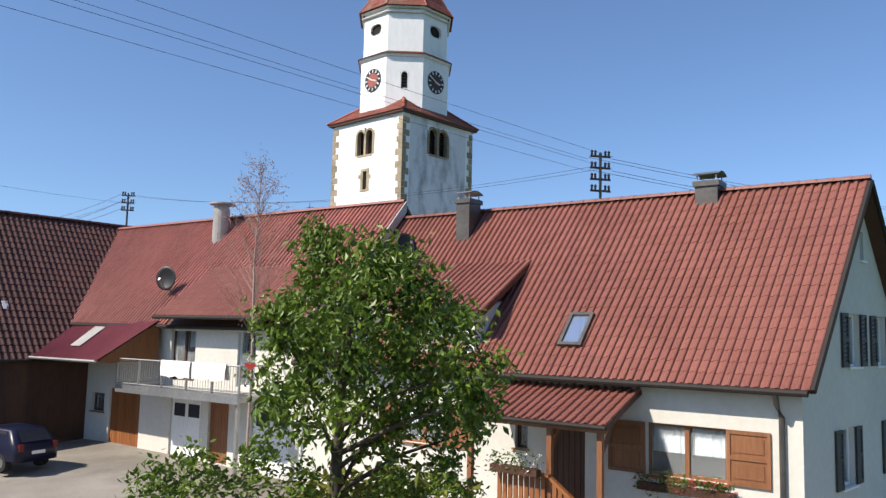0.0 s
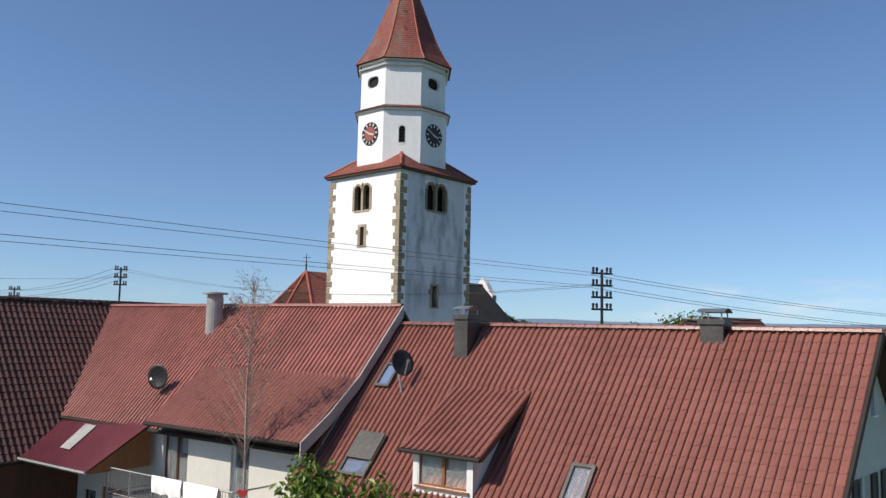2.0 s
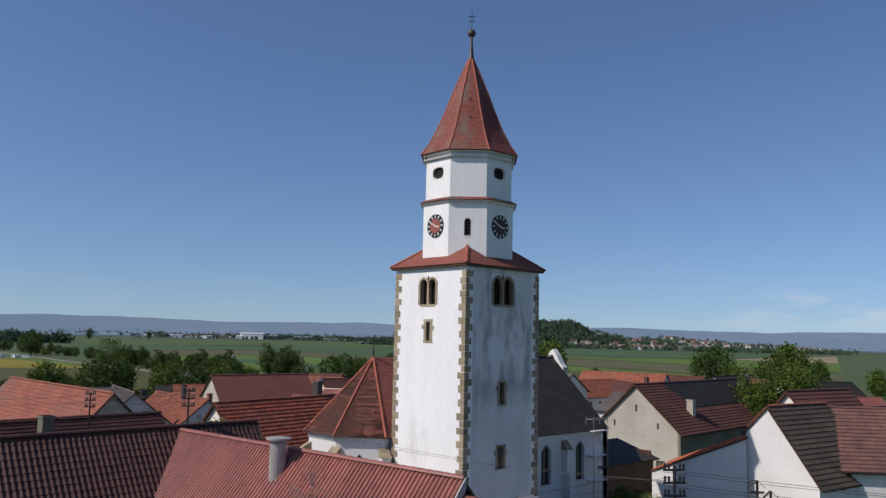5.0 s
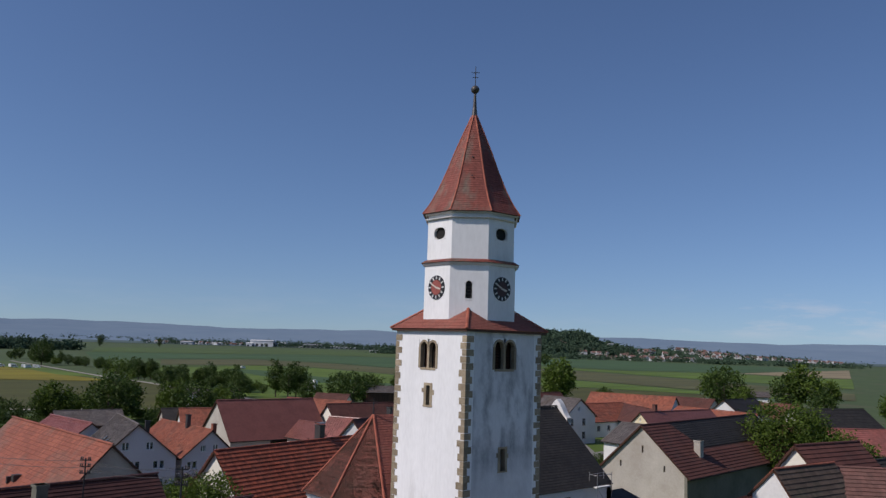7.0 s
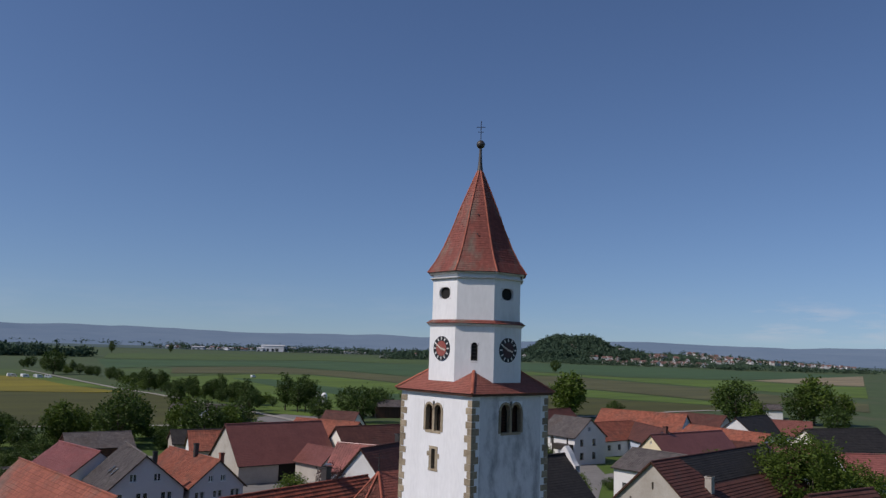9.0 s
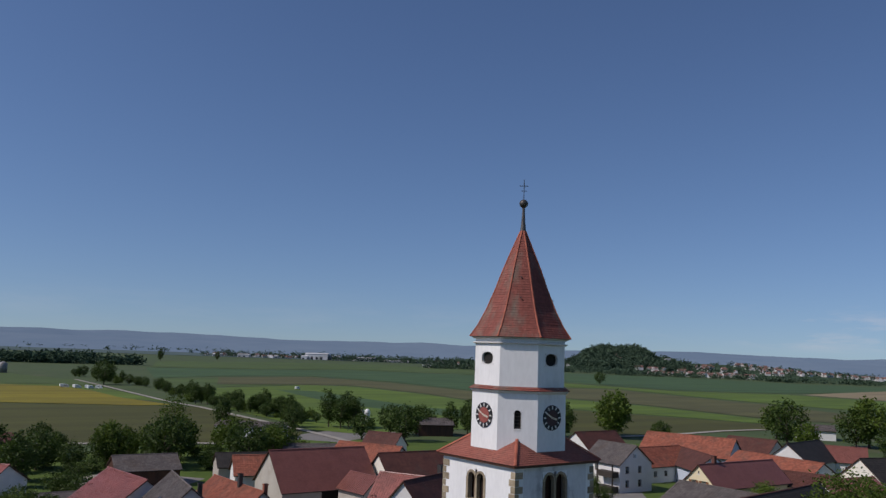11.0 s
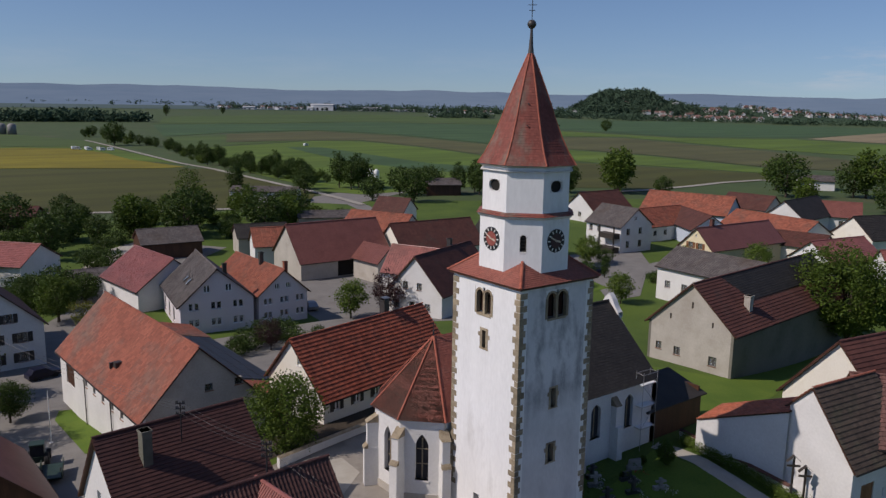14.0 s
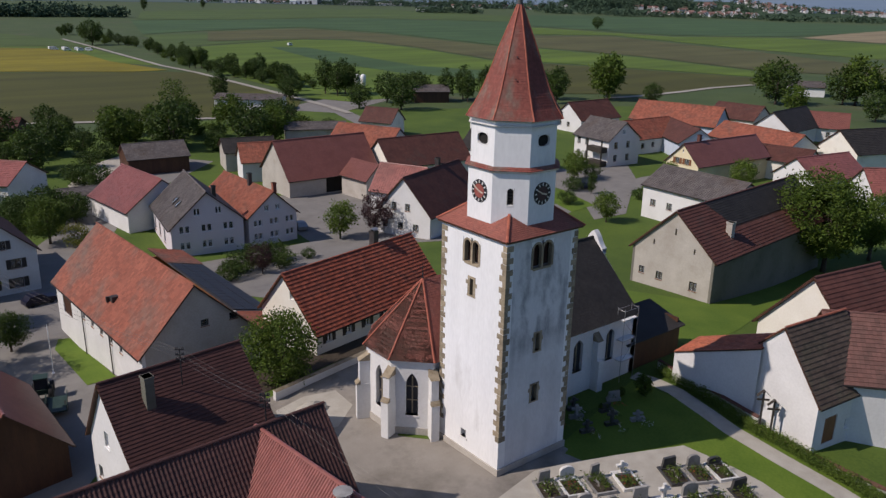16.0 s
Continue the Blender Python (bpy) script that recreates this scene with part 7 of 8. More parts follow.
village("house", "white cross wing with rose tiled roof and small gables", 1.23, (46.6, 83.3), (50.6, 75.1), 7.3, (3.6, 3.6), (3.6, 3.6), M["plaster"], M["tile_pink"], holes={'l': cells(2, 1.0, 2.6, 1.0), 'r': cells(3, 0.8, 2.0, 1.2)})

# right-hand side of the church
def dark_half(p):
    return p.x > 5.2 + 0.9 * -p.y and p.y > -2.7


# Side walls in the darkened plaster stand for shade; the gable stays greywash.
h_, _m = village("barn", "grey plastered barn with brown tiled roof and chimney", 1.20, (49.3, 20.7), (82.0, 23.3), 9.10, (5.40, 4.00), (5.20, 4.45), M["shade_dark"], M["tile_brown"], category="barn", style=WIDE, skip_right=dark_half, gable_mat=M["greywash"],
        holes={'a': [(1.0, 1.2, 0.7, 0.8, dict(frame=M["shutter_dark"])), (3.2, 1.0, 0.8, 0.9, dict(rows=3, frame=M["shutter_dark"])), (7.3, 0.8, 0.9, 1.0, dict(rows=3, frame=M["shutter_dark"])), (2.5, 4.8, 0.2, 0.6, dict(kind="dark")), (5.0, 6.4, 0.2, 0.7, dict(kind="dark")), (7.4, 4.8, 0.2, 0.6, dict(kind="dark"))]})
chimney(h_, 5.6, -3.3, 5.4, 7.6, 0.7, 0.7, M["greywash"], False)
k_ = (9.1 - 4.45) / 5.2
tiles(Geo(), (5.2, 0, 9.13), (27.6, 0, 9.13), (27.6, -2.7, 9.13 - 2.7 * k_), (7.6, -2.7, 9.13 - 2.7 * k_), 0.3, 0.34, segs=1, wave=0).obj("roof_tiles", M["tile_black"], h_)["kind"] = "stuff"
wh_, mwh = house("farmhouse", "white gabled farmhouse with dark brown roof and low orange wing", 1.05, (23.4, -8.3), (31.2, -9.2), 8.82, (2.00, 6.80), (3.90, 3.63), M["plaster"], M["tile_orange"], over=0.25, verge=0.15, roof_right=M["tile_moss"], style=WIDE,
        holes={'r': [(1.2, 0.1, 1.6, 2.3, dict(kind="door", mat=M["wood"])), (4.0, 0.7, 1.1, 0.9, {})]})
# low lean-to wing with an orange roof against the farmhouse
lean = thing("lean_to", Matrix.Identity(4), "low white wing with an orange tiled lean-to roof", "shed")
LA, LB, LD = Vector((23.35, -6.6, 6.3)), Vector((23.75, 1.9, 2.75)), Vector((3.3, -0.35, 0.75))
zb_ = -1.5
Geo().add([LA, LB, (LB.x, LB.y, zb_), (LA.x, LA.y, zb_)] + [p + Vector((0.3, 0, 0)) for p in (LA, LB, Vector((LB.x, LB.y, zb_)), Vector((LA.x, LA.y, zb_)))], [(0, 1, 2, 3), (7, 6, 5, 4), (0, 4, 5, 1), (1, 5, 6, 2), (3, 2, 6, 7)]).obj("wall", M["plaster"], lean)
Geo().add([LB, LB + LD, (LB.x + LD.x, LB.y + LD.y, zb_), (LB.x, LB.y, zb_)] + [p + Vector((0, -0.3, 0)) for p in (LB, LB + LD, Vector((LB.x + LD.x, LB.y + LD.y, zb_)), Vector((LB.x, LB.y, zb_)))], [(0, 1, 2, 3), (7, 6, 5, 4), (0, 4, 5, 1), (1, 5, 6, 2)]).obj("wall", M["plaster"], lean)
up = Vector((0, 0, 0.12))
ov_ = Vector((-0.12, 0, 0))
Geo().slab([LB + ov_ + up, LA + ov_ + up, LA + LD + up, LB + LD + up], 0.1).obj("roof", M["wood_dark"], lean)
tiles(Geo(), LA + ov_ + up, LA + LD + up, LB + LD + up, LB + ov_ + up, 0.3, 0.36, segs=2, wave=0.05, lap=-1).obj("roof_tiles", M["tile_bright"], lean)["kind"] = "stuff"
village("house", "white house wing with brown tiled roof and wooden gates", 1.07, (30.6, -7.9), (42.3, -21.0), 8.70, (5.00, 3.40), (5.35, 4.80), M["plaster"], M["tile_wing"],
        holes={'r': [(8.0, 3.0, 1.8, 1.5, dict(kind="door", mat=M["wood_orange"])), (8.0, 0.1, 2.0, 2.2, dict(kind="door", mat=M["wood"])), (6.0, 1.2, 1.0, 0.8, {})]}, style=WIDE)
village("barn", "cream-gabled barn with dark tiled roof", 1.18, (35.9, -4.2), (45.0, -5.7), 8.9, (5.06, 3.3), (4.6, 4.25), M["cream"], M["tile_brown"], category="barn", style=WIDE)
village("barn", "long barn with blackish roof behind the cream gable", 1.18, (45.4, -5.8), (63, -8.6), 8.3, (5.0, 3.0), (4.6, 3.4), M["cream"], M["tile_black"], category="barn", style=WIDE)
village("house", "white building with grey hipped roof", 1.23, (89.4, 52.1), (88.7, 34.1), 7.40, (4.80, 4.90), (4.80, 4.90), M["plaster"], M["tile_grey"], holes={'r': cells(5, 1.5, 3.0, 2.0, 1.0, 1.0)})
h_, _m = village("house", "pale yellow house with dark red roof", 1.26, (110.7, 62.9), (135.1, 61.1), 7.42, (3.90, 3.80), (3.68, 3.92), M["yellow"], M["tile_new"], style=FLAT, holes={'a': cells(2, 2.0, 2.0, 3.9, 0.9, 1.0, shutters=M["wood"]) + [(3.3, 5.9, 0.3, 0.5, dict(panes=1))]})
chimney(h_, 4.0, 0.2, 6.8, 8.6, 0.6, 0.6, M["tile_brown"], False)
h_, _m = village("house", "white house with grey roof and dark timber balconies", 1.27, (118.9, 96.4), (117.9, 84.6), 8.2, (4.4, 4.9), (4.4, 4.9), M["plaster"], M["tile_grey"],
        holes={'b': cells(2, 1.4, 3.2, 1.0, 0.9, 1.2) + cells(2, 1.4, 3.2, 3.4, 0.9, 1.2) + [(3.4, 6.0, 0.7, 0.8, {})], 'r': cells(2, 0.8, 2.2, 1.0, 0.9, 1.2) + cells(2, 0.8, 2.2, 3.4, 0.9, 1.2)})
Geo().box(5.0, -5.6, 0.1, 9.0, -4.0, 1.1).box(5.0, -5.6, 2.7, 9.0, -4.0, 3.7).box(5.0, -5.6, 0.0, 5.2, -5.4, 5.0).box(8.8, -5.6, 0.0, 9.0, -5.4, 5.0).obj("balcony", M["shutter_dark"], h_)
for lab, size, a, b, zr, hw, ze, wm, rm in (
        ("white gabled house with dark red roof", 1.31, (143.9, 127.2), (160.5, 126.7), 6.6, 4.6, 2.9, "plaster", "tile_brown"),
        ("long farm building with orange tiled roof", 1.31, (165.2, 117.7), (171.6, 92.9), 7.0, 5.2, 3.2, "bluewash", "tile_orange"),
        ("farm wing with orange tiled roof", 1.29, (131.7, 96.9), (149.4, 95.7), 6.2, 4.6, 3.0, "plaster", "tile_orange"),
        ("low wing with brown tiled roof", 1.29, (150.8, 96.5), (139.9, 78.9), 6.0, 4.2, 3.2, "bluewash", "tile_brown"),
        ("barn with dark red tiled roof", 1.32, (190.9, 107.0), (191.9, 92.2), 6.2, 4.6, 3.2, "cream", "tile_brown"),
        ("white gabled house with dark slate roof", 1.31, (176.0, 80.1), (197.0, 82.0), 7.0, 4.8, 3.2, "plaster", "tile_black"),
        ("long low farm wing with orange tiled roof", 1.29, (158.4, 83.6), (154.3, 59.3), 6.0, 4.8, 3.2, "plaster", "tile_orange"),
        ("white house with red tiled roof at the village edge", 1.32, (196.5, 81.2), (201.7, 71.0), 6.0, 4.4, 3.0, "plaster", "tile_new"),
        ("cream gabled barn with dark roof", 1.29, (160.1, 53.5), (182.4, 45.8), 7.2, 5.2, 3.4, "cream", "tile_black"),
        ("house with red tiled roof and grey wing", 1.26, (121.8, 43.5), (137.5, 40.7), 6.6, 4.4, 3.4, "plaster", "tile_pink"),
        ("low outbuilding with dark brown tiled roof", 1.27, (137.4, 68.6), (141.2, 49.8), 5.4, 4.4, 3.4, "cream", "tile_brown"),
        ("white house with rose tiled roof", 1.25, (121.2, 29.6), (131.5, 21.4), 7.0, 4.4, 3.6, "plaster", "tile_pink"),
        ("small white shed standing by the trees", 1.40, (299.9, 144.1), (308.2, 132.7), 4.2, 4.5, 2.8, "white", "tile_grey"),
        ("low grey farm shed beyond the lane", 1.30, (76.7, 226.2), (93.7, 211.8), 3.8, 4.0, 2.8, "plaster", "tile_grey"),
        ("long grey machinery hall with pitched roof", 1.27, (64.8, 155.8), (79.2, 149.0), 4.2, 4.2, 3.2, "greywash", "tile_grey"),
        ("dark open barn among trees", 1.33, (145.1, 206.8), (156.3, 200.8), 4.6, 4.0, 3.0, "wood_dark", "tile_grey"),
        ("dark shed at the village edge", 1.25, (-2.0, 203.2), (9.3, 197.8), 4.4, 4.2, 2.8, "wood_dark", "tile_brown"),
        ("house with dull purple roof among bushes", 1.21, (-17.4, 141.7), (-4.4, 127.2), 6.0, 5.0, 3.2, "plaster", "tile_pink"),
        ("garage with dark flat-pitched roof", 1.21, (-1.8, 116.9), (5.1, 116.2), 3.0, 2.8, 2.3, "cream", "tile_grey"),
        ("white house with dark slate roof beyond the barn", 1.26, (89.5, 106.7), (93.8, 91.4), 7.6, 5.0, 3.8, "plaster", "tile_black"),
        ("white gabled barn by the lane", 1.29, (117.3, 140.2), (128.0, 132.8), 6.2, 4.2, 3.2, "plaster", "tile_black")):
    holes = {'a': cells(2, 1.4, 2.6, 1.2, 0.9, 1.0), 'r': cells(2, 1.5, 3.0, 1.2, 0.9, 1.0), 'l': cells(2, 1.5, 3.0, 1.2, 0.9, 1.0)} if wm in ("plaster", "bluewash") else {}
    village("house" if wm != "wood_dark" else "shed", lab, size, a, b, zr, (hw, ze), (hw, ze), M[wm], M[rm], holes=holes, style=(0.45, 0.42, 1, 0.0, 0.05))

# low annex against the nave
ann = thing("annex", Matrix.Identity(4), "low dark shed leaning against the church", "shed")
# The walls' dark brown carries the shadow this side stands in.
Geo().box(20.9, 5.4, 0, 29.4, 5.6, 3.0).box(29.2, 5.6, 0, 29.4, 9.4, 3.6).obj("wall", M["wood_dark"], ann)
Geo().slab([(20.9, 5.0, 2.95), (29.8, 5.0, 2.95), (29.8, 9.6, 4.3), (20.9, 9.6, 4.3)], 0.12).obj("roof", M["tile_black"], ann)

# twin silos
for i in range(2):
    x, y, _z = plain(-29.5 + i * 2.4, 339)
    si = thing("silo", standing(x, y) @ Matrix.Scale(1.5, 4), "white round-topped feed silo", "silo", "silos in the farmyard")
    Geo().turned([(0.2, 0.5), (0.8, 1.3), (0.82, 3.3), (0.65, 3.8), (0.3, 4.05), (0.04, 4.1)], (0, 0, 0), 16).obj("tank", M["white"], si, smooth=True)
    for k in range(4):
        Geo().tube([(0.7 * math.cos(k * 1.57), 0.7 * math.sin(k * 1.57), 0), (0.74 * math.cos(k * 1.57), 0.74 * math.sin(k * 1.57), 1.4)], 0.05, 5).obj("leg", M["metal"], si)
for i in range(2):
    x, y, _z = plain(-384 + i * 9, 707)
    si = thing("grain_silo", standing(x, y), "large grey metal grain silo on the plain", "silo", "grain silos")
    Geo().turned([(3.6, 0), (3.6, 7.8), (2.0, 9.2), (0.3, 9.6)], (0, 0, 0), 20).obj("tank", M["granite"], si, smooth=True)

# ---- trees ----
rng = random.Random(21)
for kind, x, y, s, lab in (
        ("dense", -5.4, 23.4, 1.42, "round green tree beside the rectory wall"),
        ("great", 80.8, 15.8, 0.94, "large leafy tree behind the grey barn"), ("broad", 92.4, 14.3, 1.2, "leafy tree behind the grey barn"),
        ("great", -40.0, 35.0, 0.95, "large leafy tree shading the street barn"), ("great", -37.5, 49.0, 0.9, "large leafy tree shading the village street"), ("small", 30.3, 71.6, 1.39, "fresh green garden tree by the lane"), ("copper", 35.9, 69.7, 1.15, "dark copper-leaved tree before the white house"),
        ("broad", 222.4, 178.7, 1.57, "broad tree at the village edge"), ("broad2", 196.6, 183.3, 1.22, "dark tree at the village edge"),
        ("small", 75.0, 53.1, 1.25, "grey-green garden tree behind the church"), ("conifer", 89.1, 69.2, 0.9, "slim dark conifer by the street"),
        ("broad2", 24.0, 167.9, 0.90, "round tree by the field track"), ("thin", 40.5, 171.1, 1.26, "tall thin-leaved tree by the field track"), ("broad", 36.2, 166.5, 1.06, "leafy tree by the field track"), ("broad", 61.1, 180.6, 1.14, "leafy tree by the farm sheds"), ("broad2", 72.8, 173.5, 0.96, "dark tree by the farm sheds"),
        ("broad2", 3.3, 154.6, 0.92, "dark tree in the gardens"), ("broad", -8.4, 95.5, 0.86, "leafy tree beside the white house"), ("yellow", -5.5, 90.6, 1.20, "yellow-green shrub beside the street"),
        ("broad", 283.4, 144.1, 1.53, "broad tree behind the farm"), ("broad2", 285.4, 112.8, 1.52, "broad dark tree behind the farm"), ("broad", 298.5, 101.9, 1.38, "broad tree behind the farm"),
        ("broad2", 127.5, 189.9, 1.25, "round dark tree by the farmyard"), ("tall", 134.8, 238.1, 1.14, "tall tree by the farmyard"), ("tall", 127.8, 241.6, 1.20, "tall tree by the farmyard"), ("tall", 165.3, 201.9, 1.07, "tall tree by the lane"), ("tall", 172.3, 196.8, 1.08, "tall tree by the lane"), ("broad2", 116.9, 200.3, 0.92, "dark tree by the farmyard"), ("broad2", 151.5, 212.1, 1.07, "dark tree by the farmyard"), ("tall", 112.1, 245.3, 1.00, "tree by the country road"),
        
        ("broad2", -5.5, 109.5, 0.66, "dark garden tree behind the yards"), ("broad2", -22.3, 53.5, 0.51, "dark shrub tree beside the street"), ("broad", -26.3, 64.7, 1.05, "tall tree beside the village street"), ("small", 95.6, 79.9, 1.45, "leafy garden tree by the street"),
        ("broad", 25.0, 167.2, 1.18, "leafy garden tree by the field track"), ("broad2", 35.6, 160.8, 1.31, "large dark tree by the field track"), ("broad", 44.1, 174.6, 1.26, "large leafy tree by the field track"), ("broad2", 54.1, 154.0, 1.19, "dark garden tree by the sheds"), ("broad", 61.9, 156.1, 1.07, "leafy garden tree by the sheds"), ("tall", 0.7, 147.0, 0.92, "dark slim tree in the gardens"), ("broad2", 9.0, 168.8, 0.93, "dark garden tree behind the sheds"), ("broad2", 15.2, 163.2, 0.74, "dark garden tree behind the sheds"), ("broad2", 0.5, 183.7, 1.11, "dark tree at the edge of the gardens"), ("broad", -8.1, 179.2, 1.11, "leafy tree at the edge of the gardens"), ("broad2", -10.1, 103.8, 0.72, "dark tree beside the white house"), ("broad2", -1.9, 105.4, 0.54, "dark shrub tree beside the yards"), ("broad", 213.6, 170.7, 1.97, "large round tree at the village edge"), ("broad2", 262.0, 127.7, 1.78, "large dark tree at the village edge"), ("broad", 288.4, 109.2, 2.07, "large leafy tree at the village edge"), ("broad", 139.4, 62.8, 0.64, "leafy garden tree among the roofs"), ("tall", 187.5, 173.7, 1.14, "slim dark tree beside the lane"), ("broad2", 167.4, 49.9, 0.71, "dark garden tree among the roofs"),
        ("small", 109.3, 64.8, 1.13, "garden tree before the yellow house"), ("small", 117.8, 52.6, 1.51, "garden tree beside the yellow house"), ("copper", 11.2, 61.1, 0.70, "dark purple shrub before the lilac house"), ("broad2", 139.6, 47.1, 0.63, "leafy green garden tree among houses"),
        ("broad", -31.6, 63.1, 1.05, "tall leafy tree beside the village street"), ("broad", -33.4, 78.3, 0.94, "tall leafy tree beside the village street"), ("broad2", -15.7, 124.8, 0.72, "leafy green garden tree among houses"), ("broad", -23.9, 163.7, 0.85, "leafy green garden tree among houses"), ("broad2", -34.5, 145.2, 0.96, "leafy green garden tree among houses")):
    tree(kind, x, y, lab, s, rng.uniform(0, 360))
for x, y, s in ((-1.6, 110.6, 1.9), (-9.1, 109.7, 2.2), (-11.6, 104.9, 1.7), (9.3, 63.8, 1.4), (12.9, 66.0, 1.5), (15.8, 66.4, 1.4), (6.4, 61.2, 1.2), (78.8, 66.2, 1.2), (88.3, 73.4, 1.3), (9.1, 129.7, 2.0), (6.6, 134.6, 2.0), (8.0, 64.2, 0.9), (15.0, 62.2, 1.1), (3.5, 67.0, 0.8), (20.3, 64.4, 0.7), (29.0, 154.7, 1.6), (13.2, 150.3, 1.7), (7.3, 133.6, 1.6), (18.9, 159.1, 1.6), (47.8, 162.3, 1.8), (56.0, 145.3, 1.5), (-9.2, 158.6, 1.8), (-1.2, 166.3, 2.0), (-16.2, 168.6, 1.8), (11.8, 171.9, 1.7), (30.4, 179.6, 1.6), (102.2, 159.8, 1.3), (83.0, 163.4, 1.7), (101.0, 79.8, 1.4), (66.2, 64.3, 1.2), (-9.9, 116.2, 1.7), (-14.0, 108.0, 1.4), (61.9, 58.8, 1.6), (128.2, 74.8, 1.3), (93.9, 60.6, 1.0), (44.6, 153.7, 2.0), (74.3, 137.5, 1.5)):
    tree("bush", x, y, "dense green garden bush", s, rng.uniform(0, 360), name="bush", category="bush")
# hedge of trees along the country road
HEDGE = [plain(*q) for q in ((-309, 700), (-244, 616), (-183, 545), (-139, 459), (-102, 401), (-72, 364), (-51, 334))]
for i in range(96):
    f_ = i / 95 * (len(HEDGE) - 1)
    j_ = min(int(f_), len(HEDGE) - 2)
    p = Vector(HEDGE[j_]).lerp(Vector(HEDGE[j_ + 1]), f_ - j_) + AX * rng.gauss(0, 6) + RX * rng.gauss(0, 4)
    tree(rng.choice(("far_round", "far_round", "far_slim", "far_bush")), p.x, p.y, "green tree in the hedge along the country road", rng.uniform(0.4, 0.95), rng.uniform(0, 360), name="hedge_tree")
for lat, dep, k, sc in ((-74, 289, "tall", 0.98), (-51, 300, "broad2", 0.92), (-35, 314, "tall", 1.07), (-30, 318, "tall", 1.00), (-15, 298, "broad2", 1.13), (-6, 305, "broad2", 1.07), (7, 306, "tall", 1.00), (15, 303, "tall", 0.94), (23, 300, "broad", 1.07), (-107, 226, "broad2", 0.75), (-116, 213, "broad2", 0.75), (-126, 221, "broad", 0.75), (-97, 214, "broad2", 0.63), (-143, 213, "broad2", 0.74), (-80, 233, "broad", 0.76), (-58, 239, "broad", 0.83), (-48, 246, "broad2", 0.77), (128, 278, "broad", 1.21), (152, 269, "broad2", 1.08), (164, 250, "broad", 1.20), (174, 238, "broad2", 1.07), (-158, 227, "broad2", 0.87), (86, 308, "broad2", 0.81)):
    x, y, _z = plain(lat, dep)
    tree(k, x, y, "leafy green tree at the edge of the village", sc, rng.uniform(0, 360))

for lat, dep, k, sc, lab in ((205, 1004, "broad2", 1.55, "lone round tree in the fields"), (-232, 573, "broad2", 1.75, "large dark tree beside the country road"), (-488, 1440, "tall", 1.8, "tall tree on the far plain"), (-446, 1658, "tall", 1.6, "tall tree on the far plain")):
    x, y, _z = plain(lat, dep)
    tree(k, x, y, lab, sc, 30)
for i in range(46):
    t_ = i / 45
    p = Vector((-26, 181, 0)).lerp(Vector((84, 178, 0)), t_) + Vector((rng.gauss(0, 3), rng.gauss(0, 7), 0))
    tree(rng.choice(("far_round", "bush", "far_bush", "far_leafy", "far_bush")), p.x, p.y, "dense green growth between gardens and field track", rng.uniform(0.5, 0.9), rng.uniform(0, 360), name="garden_tree", category="tree")
heap = Geo()
rh2 = random.Random(6)
ring_ = [(1.9 * (1 + rh2.uniform(-0.2, 0.2)) * math.cos(a_), 1.3 * (1 + rh2.uniform(-0.2, 0.2)) * math.sin(a_)) for a_ in (2 * math.pi * k / 18 for k in range(18))]
heap.rings([[(x * f, y * f, z + rh2.uniform(-0.05, 0.05) * (f < 1)) for x, y in ring_] for f, z in ((1.0, 0.0), (0.8, 0.3), (0.5, 0.65), (0.2, 0.85))])
hp = heap.obj("gravel_heap", M["gravel"])
hp.matrix_world = standing(-6.2, 16.6, 0.02, 20)
tagged(hp, "heap of pale gravel on the church square", "heap")
for x_, y_, r_, col_ in ((-16.0, 69.0, 10, "car_blue"), (27.8, 80.7, 80, "metal"), (91.6, 73.8, 70, "car_blue"), (6.8, 113.1, 20, "metal")):
    c_ = thing("parked_car", pose(x_, y_, ground(x_, y_) + 0.04, 0, 0, r_), "small car parked in a village yard" if col_ == "metal" else "dark blue car parked beside the lane", "car")
    pf = [(-2.0, 0.3), (-2.0, 0.8), (-1.7, 0.95), (-1.3, 1.38), (0.1, 1.42), (0.8, 0.95), (1.9, 0.8), (2.0, 0.3)]
    Geo().rings([[(x, y * (0.84 if z > 1 else 1), z) for x, z in pf] for y in (-0.82, -0.76, 0.76, 0.82)]).obj("body", M[col_], c_)
    Geo().box(-1.2, -0.72, 1.0, 0.2, 0.72, 1.3).obj("window_band", M["solar"], c_)
    for sy in (-1, 1):
        for x in (-1.2, 1.2):
            Geo().rings([[(x + 0.3 * math.cos(2 * math.pi * k / 14), sy * yy, 0.3 + 0.3 * math.sin(2 * math.pi * k / 14)) for k in range(14)] for yy in (0.64, 0.84)]).obj("wheel", M["rubber"], c_)

